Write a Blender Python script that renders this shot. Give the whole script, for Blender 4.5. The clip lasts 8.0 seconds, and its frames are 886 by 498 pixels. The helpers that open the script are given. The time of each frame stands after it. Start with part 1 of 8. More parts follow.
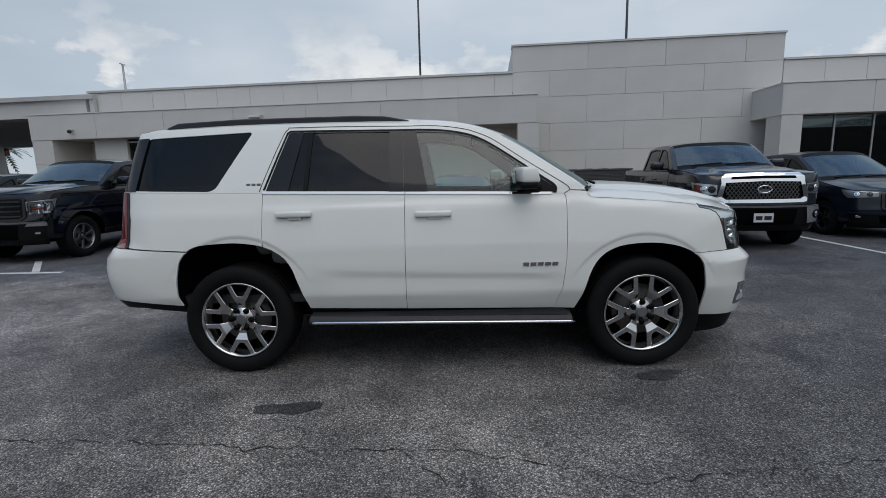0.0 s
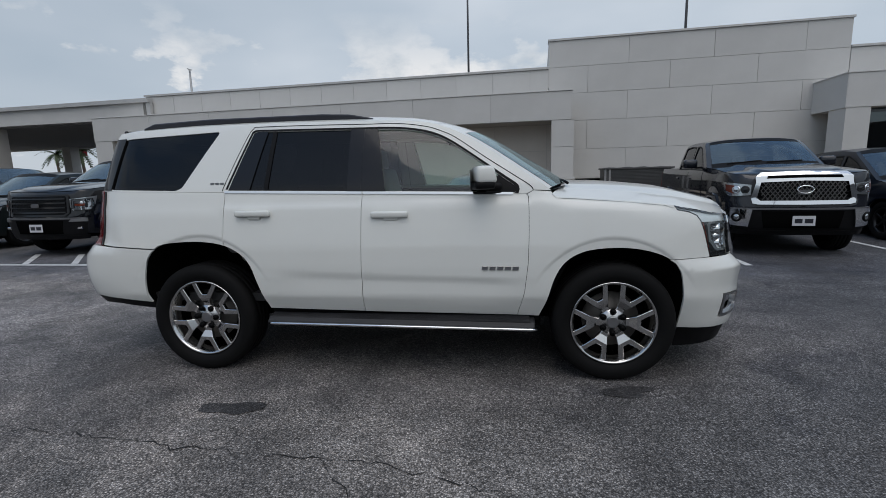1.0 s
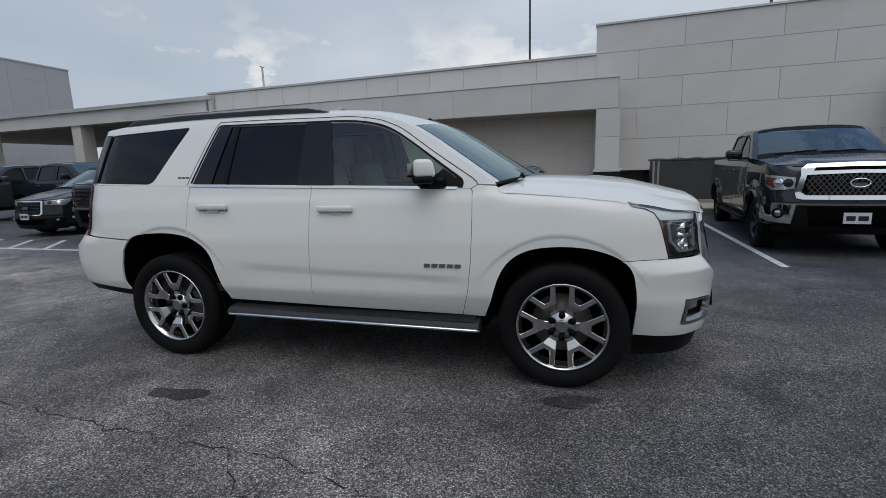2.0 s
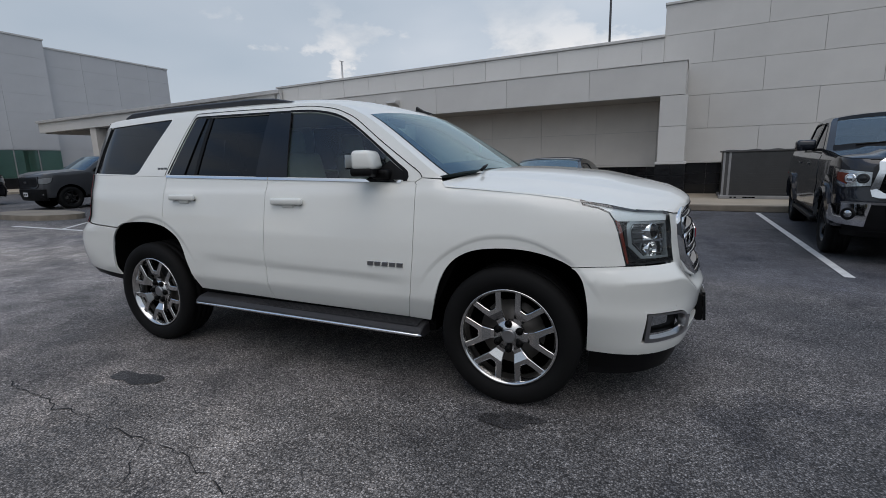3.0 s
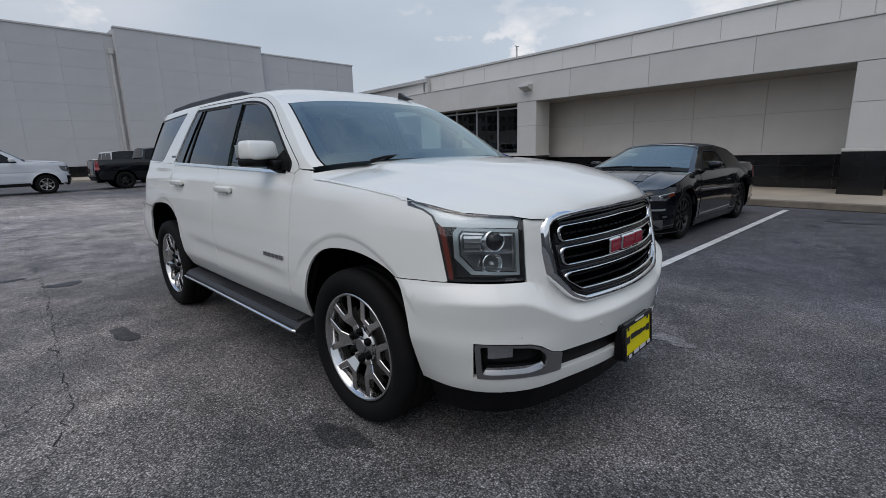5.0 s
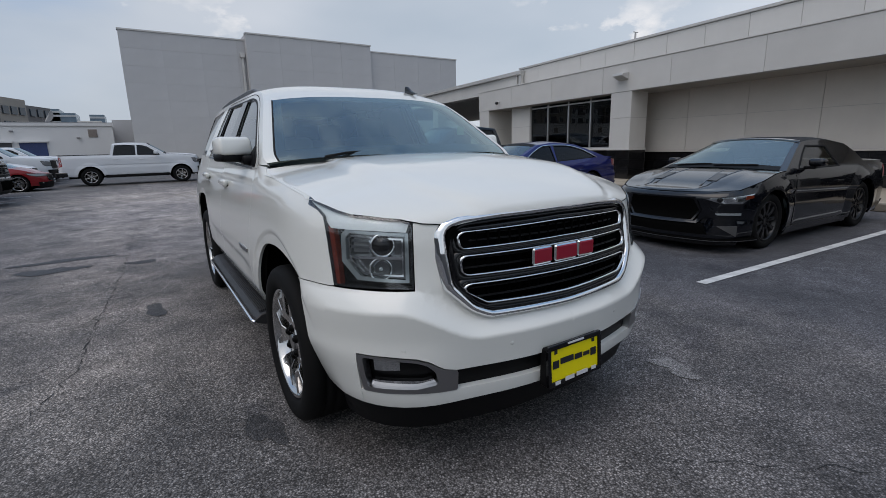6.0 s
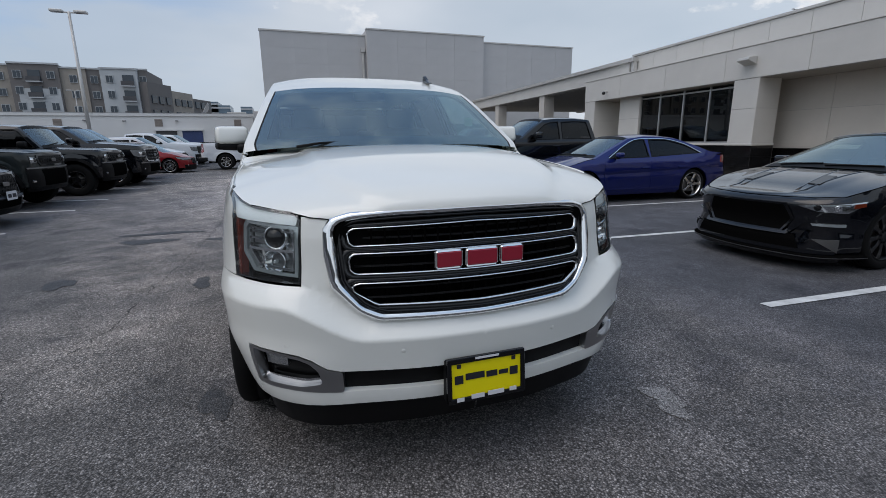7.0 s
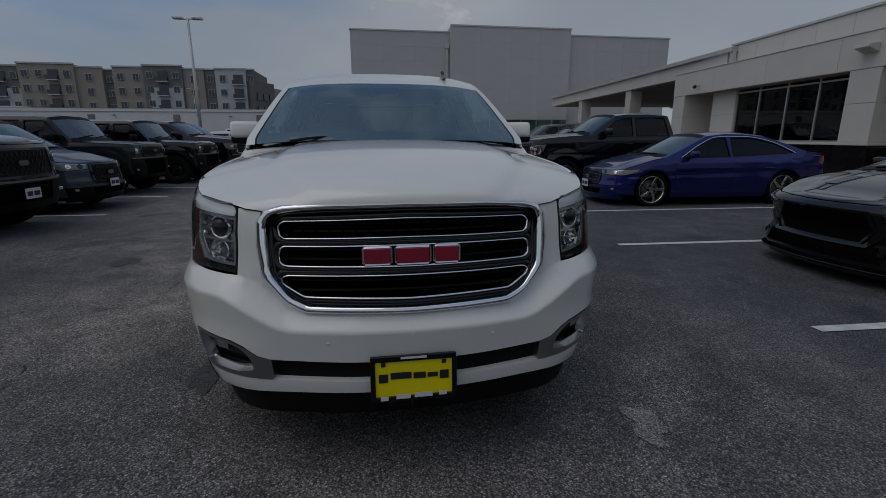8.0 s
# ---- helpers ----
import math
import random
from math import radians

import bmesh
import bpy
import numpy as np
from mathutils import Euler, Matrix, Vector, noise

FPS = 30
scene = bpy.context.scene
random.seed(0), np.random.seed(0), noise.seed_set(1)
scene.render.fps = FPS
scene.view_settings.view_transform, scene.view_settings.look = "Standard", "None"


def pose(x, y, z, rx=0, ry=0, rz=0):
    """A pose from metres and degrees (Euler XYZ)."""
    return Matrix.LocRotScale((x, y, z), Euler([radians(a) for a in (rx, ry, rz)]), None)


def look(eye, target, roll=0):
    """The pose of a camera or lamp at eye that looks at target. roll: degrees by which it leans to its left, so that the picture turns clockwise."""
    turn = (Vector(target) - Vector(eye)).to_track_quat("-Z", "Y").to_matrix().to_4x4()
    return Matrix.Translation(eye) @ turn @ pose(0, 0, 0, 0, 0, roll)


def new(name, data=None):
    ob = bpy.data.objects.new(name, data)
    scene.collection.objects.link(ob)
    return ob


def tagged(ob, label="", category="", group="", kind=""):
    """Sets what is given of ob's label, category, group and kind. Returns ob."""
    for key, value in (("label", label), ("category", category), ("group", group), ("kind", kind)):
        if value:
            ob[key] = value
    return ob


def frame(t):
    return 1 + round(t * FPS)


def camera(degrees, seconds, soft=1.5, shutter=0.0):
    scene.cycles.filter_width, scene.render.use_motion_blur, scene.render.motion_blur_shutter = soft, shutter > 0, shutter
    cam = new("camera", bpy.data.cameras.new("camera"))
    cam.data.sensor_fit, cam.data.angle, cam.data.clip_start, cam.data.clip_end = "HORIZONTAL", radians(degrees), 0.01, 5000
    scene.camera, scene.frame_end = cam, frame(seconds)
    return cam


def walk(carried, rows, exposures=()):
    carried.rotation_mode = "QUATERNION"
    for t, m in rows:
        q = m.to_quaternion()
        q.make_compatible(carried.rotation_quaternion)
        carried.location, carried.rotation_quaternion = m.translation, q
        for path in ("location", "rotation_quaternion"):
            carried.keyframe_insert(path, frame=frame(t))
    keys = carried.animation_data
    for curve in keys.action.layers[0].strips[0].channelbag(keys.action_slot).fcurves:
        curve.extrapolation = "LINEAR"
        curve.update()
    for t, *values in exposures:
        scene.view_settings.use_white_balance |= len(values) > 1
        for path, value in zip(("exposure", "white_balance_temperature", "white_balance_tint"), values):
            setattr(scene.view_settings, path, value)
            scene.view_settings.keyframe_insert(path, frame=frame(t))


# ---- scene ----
cam = camera(87.4, 8.0, soft=0.8)
PATH = [
    (0, (0.113, -4.205, 1.426), (0.067, -2.23, 1.109), -1.5),
    (0.5, (0.381, -4.095, 1.429), (0.241, -2.125, 1.115), -1.5),
    (1, (0.737, -4.035, 1.416), (0.484, -2.077, 1.098), -1.5),
    (1.5, (1.108, -3.93, 1.41), (0.736, -1.992, 1.081), -1.7),
    (2.8, (2.029, -3.463, 1.398), (1.293, -1.64, 1.028), -1.5),
    (3, (2.15, -3.345, 1.39), (1.358, -1.547, 1.018), -1.5),
    (3.5, (2.492, -3.094, 1.388), (1.552, -1.371, 1.004), -1.6),
    (4, (2.824, -2.833, 1.383), (1.734, -1.205, 0.985), -1.6),
    (4.5, (3.079, -2.524, 1.386), (1.846, -1.003, 0.976), -1.7),
    (4.7, (3.201, -2.405, 1.372), (1.914, -0.93, 0.962), -1.6),
    (5.8, (3.696, -1.621, 1.376), (2.102, -0.49, 0.952), -1.5),
    (6, (3.793, -1.469, 1.368), (2.149, -0.414, 0.941), -1.4),
    (6.5, (3.946, -1.07, 1.353), (2.187, -0.227, 0.911), -0.9),
    (7, (4.039, -0.682, 1.356), (2.198, -0.046, 0.903), -0.6),
    (7.5, (4.147, -0.336, 1.361), (2.252, 0.111, 0.903), -0.3),
    (8, (4.138, -0.121, 1.351), (2.217, 0.181, 0.884), -0.1),
]
walk(cam, [(t, look(eye, target, roll)) for t, eye, target, roll in PATH],
     [(0.0, -0.09, 6850, 11), (1.5, -0.11, 6870, 12), (3.0, -0.06, 6920, 13), (4.5, 0.03, 6950, 14), (6.0, 0.04, 6950, 14), (7.5, 0.17, 6920, 13), (7.7, -0.04, 6950, 14), (7.8, -0.26, 6950, 14), (7.9, -0.6, 6950, 14), (8.0, -1.0, 6950, 14)])

# ---- world, sun, exposure ----
world = bpy.data.worlds.new("sky")
scene.world = world
world.use_nodes = True
wn, wl = world.node_tree.nodes, world.node_tree.links
wn.clear()
w_out = wn.new("ShaderNodeOutputWorld")
w_bg = wn.new("ShaderNodeBackground")
w_sky = wn.new("ShaderNodeTexSky")
w_sky.sky_type, w_sky.sun_disc = "NISHITA", False
w_sky.sun_elevation, w_sky.sun_rotation = radians(62), radians(162)
w_sky.air_density, w_sky.dust_density, w_sky.ozone_density = 1.0, 2.0, 1.0
w_coord = wn.new("ShaderNodeTexCoord")
w_sep = wn.new("ShaderNodeSeparateXYZ")
wl.new(w_coord.outputs["Generated"], w_sep.inputs[0])


def world_math(op, a, b=0.0, c=None):
    node = wn.new("ShaderNodeMath")
    node.operation = op
    for i, v in enumerate((a, b) if c is None else (a, b, c)):
        if isinstance(v, (int, float)):
            node.inputs[i].default_value = v
        else:
            wl.new(v, node.inputs[i])
    return node.outputs[0]


def world_noise(scale, detail, rough, stretch, shift=0.0):
    m = wn.new("ShaderNodeMapping")
    m.inputs["Scale"].default_value = stretch
    m.inputs["Location"].default_value = (shift, shift * 0.7, 0)
    wl.new(w_coord.outputs["Generated"], m.inputs[0])
    n = wn.new("ShaderNodeTexNoise")
    n.inputs["Scale"].default_value, n.inputs["Detail"].default_value, n.inputs["Roughness"].default_value = scale, detail, rough
    wl.new(m.outputs[0], n.inputs["Vector"])
    return n.outputs[0]


def world_ramp(fac, stops):
    r = wn.new("ShaderNodeValToRGB")
    r.color_ramp.elements[0].position, r.color_ramp.elements[0].color = stops[0][0], (*stops[0][1], 1)
    r.color_ramp.elements[1].position, r.color_ramp.elements[1].color = stops[-1][0], (*stops[-1][1], 1)
    for pos, col in stops[1:-1]:
        e = r.color_ramp.elements.new(pos)
        e.color = (*col, 1)
    wl.new(fac, r.inputs[0])
    return r.outputs[0]


def world_mix(fac, a, b):
    n = wn.new("ShaderNodeMix")
    n.data_type = "RGBA"
    for v, sock in ((fac, n.inputs[0]), (a, n.inputs[6]), (b, n.inputs[7])):
        if isinstance(v, (int, float)):
            sock.default_value = v
        elif isinstance(v, tuple):
            sock.default_value = (*v, 1)
        else:
            wl.new(v, sock)
    return n.outputs[2]


# a thin grey-blue veil over the sky, thicker towards the west, soft streaks in it, and heaps of white cloud low down
veil = world_noise(1.5, 4, 0.48, (1, 1, 2.6), 3.1)
veil_colour = world_ramp(veil, [(0.28, (3.7, 4.55, 5.35)), (0.52, (4.7, 5.45, 6.2)), (0.74, (6.3, 6.9, 7.5))])
west = world_math("ADD", world_math("MULTIPLY", w_sep.outputs[0], 0.9), world_math("MULTIPLY", w_sep.outputs[1], 0.35))
thick = world_math("MULTIPLY_ADD", world_math("MINIMUM", west, 0.25), 0.16, 1.0)
tint = wn.new("ShaderNodeVectorMath")
tint.operation = "SCALE"
wl.new(veil_colour, tint.inputs[0])
wl.new(thick, tint.inputs[3])
heap = world_noise(4.6, 9, 0.56, (1, 1, 1.9), 1.15)
low = world_math("MULTIPLY", world_math("SUBTRACT", 0.31, w_sep.outputs[2]), 7.0)
low = world_math("MINIMUM", world_math("MAXIMUM", low, 0.0), 1.0)
bank = wn.new("ShaderNodeVectorMath")
bank.operation = "DOT_PRODUCT"
wl.new(w_coord.outputs["Generated"], bank.inputs[0])
bank.inputs[1].default_value = Vector((-0.20, 0.95, 0.24)).normalized()
near_bank = world_math("MINIMUM", world_math("MAXIMUM", world_math("MULTIPLY", world_math("SUBTRACT", bank.outputs["Value"], 0.86), 9.0), 0.0), 1.0)
heap = world_math("ADD", heap, world_math("SUBTRACT", world_math("MULTIPLY", near_bank, 0.115), 0.055))
heap_fac = world_math("MULTIPLY", world_ramp(heap, [(0.525, (0, 0, 0)), (0.555, (0.55, 0.55, 0.55)), (0.60, (0.9, 0.9, 0.9))]), low)
heap_colour = world_ramp(world_noise(9.0, 8, 0.58, (1, 1, 1.7), 1.2), [(0.38, (4.9, 5.5, 6.2)), (0.50, (6.8, 7.2, 7.6)), (0.60, (8.2, 8.4, 8.6))])
# the bright haze round the hidden sun, high overhead
sun_way = wn.new("ShaderNodeVectorMath")
sun_way.operation = "DOT_PRODUCT"
wl.new(w_coord.outputs["Generated"], sun_way.inputs[0])
sun_way.inputs[1].default_value = Vector((5, -15, 30)).normalized()
glow = world_math("POWER", world_math("MAXIMUM", sun_way.outputs["Value"], 0.0), 5.0)
aloft = world_math("MINIMUM", world_math("MAXIMUM", world_math("MULTIPLY", world_math("SUBTRACT", w_sep.outputs[2], 0.46), 5.0), 0.0), 1.0)
haze = world_mix(world_math("MULTIPLY", glow, 0.72), world_mix(world_math("MULTIPLY", aloft, 0.65), tint.outputs[0], (2.4, 4.1, 6.8)), (15.0, 15.2, 15.2))
high = world_math("MINIMUM", world_math("MAXIMUM", world_math("MULTIPLY", world_math("SUBTRACT", w_sep.outputs[2], 0.50), 4.0), 0.0), 1.0)
gaps = world_ramp(world_noise(1.9, 6, 0.55, (1, 1, 1), 0.4), [(0.43, (1, 1, 1)), (0.49, (0, 0, 0))])
veil_fac = world_math("SUBTRACT", 0.82, world_math("MULTIPLY", world_math("MULTIPLY", gaps, high), 0.62))
# thinner, bluer cloud low in the west-south-west
clear_way = wn.new("ShaderNodeVectorMath")
clear_way.operation = "DOT_PRODUCT"
wl.new(w_coord.outputs["Generated"], clear_way.inputs[0])
clear_way.inputs[1].default_value = Vector((-0.85, -0.40, 0.42)).normalized()
clear_sky = world_math("MINIMUM", world_math("MAXIMUM", world_math("MULTIPLY", world_math("SUBTRACT", clear_way.outputs["Value"], 0.88), 11.0), 0.0), 1.0)
streaks = world_ramp(world_noise(3.4, 6, 0.52, (1, 1, 3.4), 2.3), [(0.40, (1, 1, 1)), (0.58, (0.25, 0.25, 0.25))])
veil_fac = world_math("SUBTRACT", veil_fac, world_math("MULTIPLY", world_math("MULTIPLY", clear_sky, streaks), 0.52))
sky_colour = world_mix(veil_fac, world_mix(0.5, w_sky.outputs[0], (1.6, 3.6, 7.0)), haze)
sky_colour = world_mix(heap_fac, sky_colour, heap_colour)
wl.new(sky_colour, w_bg.inputs[0])
w_bg.inputs[1].default_value = 0.118
wl.new(w_bg.outputs[0], w_out.inputs[0])

sun = new("sun", bpy.data.lights.new("sun", "SUN"))
sun.data.energy, sun.data.angle, sun.data.color = 0.70, radians(50), (1.0, 0.975, 0.95)
sun.matrix_world = look((0, 0, 30), (-5, 15, 0))

# ---- materials ----
def material(name, colour=(0.5, 0.5, 0.5), rough=0.5, metal=0.0, coat=0.0, spec=0.5):
    m = bpy.data.materials.new(name)
    m.use_nodes = True
    b = m.node_tree.nodes["Principled BSDF"]
    b.inputs["Base Color"].default_value = (*colour, 1)
    b.inputs["Roughness"].default_value = rough
    b.inputs["Metallic"].default_value = metal
    b.inputs["Coat Weight"].default_value = coat
    b.inputs["Coat Roughness"].default_value = 0.03
    b.inputs["Specular IOR Level"].default_value = spec
    return m


def noise_node(m, scale, detail=6, rough=0.6, kind="ShaderNodeTexNoise", stretch=(1, 1, 1)):
    nt = m.node_tree
    tc, mp, n = nt.nodes.new("ShaderNodeTexCoord"), nt.nodes.new("ShaderNodeMapping"), nt.nodes.new(kind)
    mp.inputs["Scale"].default_value = stretch
    nt.links.new(tc.outputs["Object"], mp.inputs[0])
    nt.links.new(mp.outputs[0], n.inputs["Vector"])
    n.inputs["Scale"].default_value = scale
    if kind == "ShaderNodeTexNoise":
        n.inputs["Detail"].default_value, n.inputs["Roughness"].default_value = detail, rough
    return n.outputs[0]


def ramp_node(m, fac, stops):
    r = m.node_tree.nodes.new("ShaderNodeValToRGB")
    els = r.color_ramp.elements
    els[0].position, els[0].color = stops[0][0], (*stops[0][1], 1)
    els[1].position, els[1].color = stops[-1][0], (*stops[-1][1], 1)
    for pos, col in stops[1:-1]:
        els.new(pos).color = (*col, 1)
    m.node_tree.links.new(fac, r.inputs[0])
    return r.outputs[0]


def mix_node(m, fac, a, b, blend="MIX"):
    n = m.node_tree.nodes.new("ShaderNodeMix")
    n.data_type, n.blend_type = "RGBA", blend
    for v, sock in ((fac, n.inputs[0]), (a, n.inputs[6]), (b, n.inputs[7])):
        if isinstance(v, (int, float)):
            sock.default_value = v
        elif isinstance(v, tuple):
            sock.default_value = (*v, 1)
        else:
            m.node_tree.links.new(v, sock)
    return n.outputs[2]


def set_in(m, name, value):
    sock = m.node_tree.nodes["Principled BSDF"].inputs[name]
    m.node_tree.links.new(value, sock)


def bump_node(m, height, strength, distance):
    b = m.node_tree.nodes.new("ShaderNodeBump")
    b.inputs["Strength"].default_value, b.inputs["Distance"].default_value = strength, distance
    m.node_tree.links.new(height, b.inputs["Height"])
    set_in(m, "Normal", b.outputs[0])


def grey(v):
    return (v, v, v)


def varied(name, colour, rough, spread=0.12, scale=3.0, fine=60.0, bump=0.0, metal=0.0, coat=0.0, distance=0.003, spec=0.5, pieces=0.0):
    """A surface with blotches, fine grain and some relief."""
    m = material(name, colour, rough, metal, coat, spec)
    big, small = noise_node(m, scale), noise_node(m, fine, 3)
    dark, light = tuple(c * (1 - spread) for c in colour), tuple(min(1, c * (1 + spread)) for c in colour)
    base = ramp_node(m, big, [(0.3, dark), (0.7, light)])
    grain = ramp_node(m, small, [(0.3, grey(1 - spread * 0.6)), (0.7, grey(1.0))])
    tone = mix_node(m, 1.0, base, grain, "MULTIPLY")
    if pieces:
        info = m.node_tree.nodes.new("ShaderNodeObjectInfo")
        tone = mix_node(m, 1.0, tone, ramp_node(m, info.outputs["Random"], [(0.0, grey(1 - pieces)), (1.0, grey(1.0))]), "MULTIPLY")
    set_in(m, "Base Color", tone)
    set_in(m, "Roughness", ramp_node(m, big, [(0.3, grey(max(0, rough - 0.06))), (0.7, grey(min(1, rough + 0.06)))]))
    if bump:
        bump_node(m, small, bump, distance)
    return m


def paint(name, colour, metal=0.0, rough=0.35, dust_haze=0.03, coat=1.0):
    """Car paint: a clear coat over colour, with a breath of dust."""
    m = material(name, colour, rough, metal, coat, 0.12)
    d = noise_node(m, 2.3, 7, 0.65)
    dusty = tuple(c * (1 - dust_haze) + 0.45 * dust_haze for c in colour)
    set_in(m, "Base Color", ramp_node(m, d, [(0.35, colour), (0.75, dusty)]))
    set_in(m, "Coat Roughness", ramp_node(m, d, [(0.3, grey(0.012)), (0.8, grey(0.05))]))
    return m


def glass(name, tint, f0=0.085, dust_haze=0.0, sheen=(1.0, 1.0, 1.0)):
    """A pane: it lets tinted light through and mirrors by its angle, with a pale film for dust and haze where it has
    one.
    """
    m = bpy.data.materials.new(name)
    m.use_nodes = True
    nt = m.node_tree
    nt.nodes.remove(nt.nodes["Principled BSDF"])
    out = nt.nodes["Material Output"]
    tr, gl, lw, mx = (nt.nodes.new("ShaderNode" + k) for k in ("BsdfTransparent", "BsdfGlossy", "LayerWeight", "MixShader"))
    tr.inputs[0].default_value = (*tint, 1)
    gl.inputs["Roughness"].default_value = 0.0
    gl.inputs[0].default_value = (*sheen, 1)
    lw.inputs["Blend"].default_value = 0.5
    pw, ma = nt.nodes.new("ShaderNodeMath"), nt.nodes.new("ShaderNodeMath")
    pw.operation, ma.operation = "POWER", "MULTIPLY_ADD"
    pw.inputs[1].default_value = 4.5
    ma.inputs[1].default_value, ma.inputs[2].default_value = 1 - f0, f0
    nt.links.new(lw.outputs["Facing"], pw.inputs[0])
    nt.links.new(pw.outputs[0], ma.inputs[0])
    nt.links.new(ma.outputs[0], mx.inputs[0])
    nt.links.new(tr.outputs[0], mx.inputs[1])
    nt.links.new(gl.outputs[0], mx.inputs[2])
    last = mx
    if dust_haze:
        # pale diffuse colour brightens the pane in place of haze, besides dust
        df, m2 = nt.nodes.new("ShaderNodeBsdfDiffuse"), nt.nodes.new("ShaderNodeMixShader")
        df.inputs[0].default_value = (0.55, 0.58, 0.57, 1)
        m2.inputs[0].default_value = dust_haze
        nt.links.new(mx.outputs[0], m2.inputs[1])
        nt.links.new(df.outputs[0], m2.inputs[2])
        last = m2
    nt.links.new(last.outputs[0], out.inputs[0])
    return m


def math_node(m, op, a, b=0.0, clamp=False):
    n = m.node_tree.nodes.new("ShaderNodeMath")
    n.operation, n.use_clamp = op, clamp
    for i, v in enumerate((a, b)):
        if isinstance(v, (int, float)):
            n.inputs[i].default_value = v
        else:
            m.node_tree.links.new(v, n.inputs[i])
    return n.outputs[0]


def stones(m, cell, tone, tint):
    """Colours of single stones from dark to pale."""
    return ramp_node(m, cell, [(p, tuple(v * c for c in tint)) for p, v in zip((0.0, 0.5, 0.86, 1.0), tone)])


def asphalt(name, tone, tint, rough=0.85, uneven=(), sealed=None):
    """Stones in dark binder, worn in patches, with soft ovals scaled by a gain; where sealed is given, the bays past
    its two lines carry a darker coat with a ragged edge.
    """
    m = material(name, grey(tone[1]), rough, spec=0.35)
    nt = m.node_tree
    tc, stone, sep, xyz = (nt.nodes.new("ShaderNode" + q) for q in ("TexCoord", "TexVoronoi", "SeparateColor", "SeparateXYZ"))
    nt.links.new(tc.outputs["Object"], stone.inputs["Vector"])
    nt.links.new(tc.outputs["Object"], xyz.inputs[0])
    stone.inputs["Scale"].default_value = 118.0
    nt.links.new(stone.outputs["Color"], sep.inputs[0])
    patches, streaks, mottle = noise_node(m, 0.55, 6, 0.62), noise_node(m, 0.16, 3, 0.5), noise_node(m, 3.2, 8, 0.68)
    fine = noise_node(m, 260, 2, 0.5)
    c = stones(m, sep.outputs[0], tone, tint)
    if sealed:
        tone2, tint2, bay, row = sealed
        edge = math_node(m, "MULTIPLY", math_node(m, "SUBTRACT", noise_node(m, 0.9, 8, 0.66), 0.5), 2.6)
        y = math_node(m, "ADD", xyz.outputs[1], edge)
        in_bay_fac = math_node(m, "MULTIPLY", math_node(m, "MULTIPLY", math_node(m, "SUBTRACT", y, bay), 1.8, True), math_node(m, "MULTIPLY", math_node(m, "ADD", xyz.outputs[0], 9.5), 2.0, True))
        in_row_fac = math_node(m, "MULTIPLY", math_node(m, "SUBTRACT", row, y), 1.8, True)
        c = mix_node(m, math_node(m, "MULTIPLY", math_node(m, "ADD", in_bay_fac, in_row_fac, True), 0.92), c, stones(m, sep.outputs[0], tone2, tint2))
    wear = mix_node(m, 1.0, ramp_node(m, patches, [(0.30, grey(0.60)), (0.5, grey(0.94)), (0.72, grey(1.42))]), ramp_node(m, mottle, [(0.33, grey(0.72)), (0.52, grey(1.0)), (0.72, grey(1.30))]), "MULTIPLY")
    wide = ramp_node(m, streaks, [(0.35, (0.82, 0.83, 0.87)), (0.65, (1.13, 1.10, 1.06))])
    blotch = ramp_node(m, noise_node(m, 1.05, 9, 0.6, stretch=(1, 0.8, 1)), [(0.585, grey(1.0)), (0.625, (0.66, 0.67, 0.70))])
    for layer in (wear, wide, blotch, ramp_node(m, stone.outputs["Distance"], [(0.18, grey(1.18)), (0.50, grey(0.70)), (0.72, grey(0.30))])):
        c = mix_node(m, 1.0, c, layer, "MULTIPLY")
    # soft ragged-edged ovals that scale the tone up or down by gain
    for wx, wy, rx, ry, gain in uneven:
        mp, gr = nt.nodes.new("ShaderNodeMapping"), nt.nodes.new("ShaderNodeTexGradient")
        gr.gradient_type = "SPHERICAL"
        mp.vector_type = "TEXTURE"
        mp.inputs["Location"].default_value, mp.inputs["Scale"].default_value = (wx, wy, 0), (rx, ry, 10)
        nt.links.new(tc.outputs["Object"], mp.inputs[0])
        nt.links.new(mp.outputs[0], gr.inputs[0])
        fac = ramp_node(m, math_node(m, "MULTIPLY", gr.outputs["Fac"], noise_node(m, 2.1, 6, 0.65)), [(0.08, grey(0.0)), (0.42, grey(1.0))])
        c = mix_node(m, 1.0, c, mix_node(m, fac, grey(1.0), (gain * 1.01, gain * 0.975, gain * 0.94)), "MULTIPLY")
    set_in(m, "Base Color", c)
    bump_node(m, mix_node(m, 0.35, math_node(m, "SUBTRACT", 1.0, stone.outputs["Distance"]), fine), 0.8, 0.006)
    set_in(m, "Roughness", ramp_node(m, patches, [(0.3, grey(rough - 0.22)), (0.7, grey(min(1, rough + 0.05)))]))
    return m


M_asphalt = asphalt("worn_asphalt", (0.070, 0.144, 0.216, 0.37), (1.02, 0.985, 0.975), uneven=((-15.0, -1.0, 20.0, 6.5, 1.6), (-11.0, -0.4, 13.0, 6.0, 2.4), (1.5, 2.6, 1.2, 0.6, 1.5), (0.0, -2.1, 2.2, 1.4, 1.8), (-3.5, -2.2, 3.5, 1.4, 1.35), (2.4, 1.2, 1.6, 1.0, 1.42), (3.4, 0.2, 1.6, 1.4, 1.3), (2.8, 2.3, 2.2, 1.3, 1.50), (3.3, -2.0, 1.3, 1.1, 0.75)),
                    sealed=((0.080, 0.128, 0.178, 0.25), (0.97, 0.98, 1.07), 2.05, -4.5))
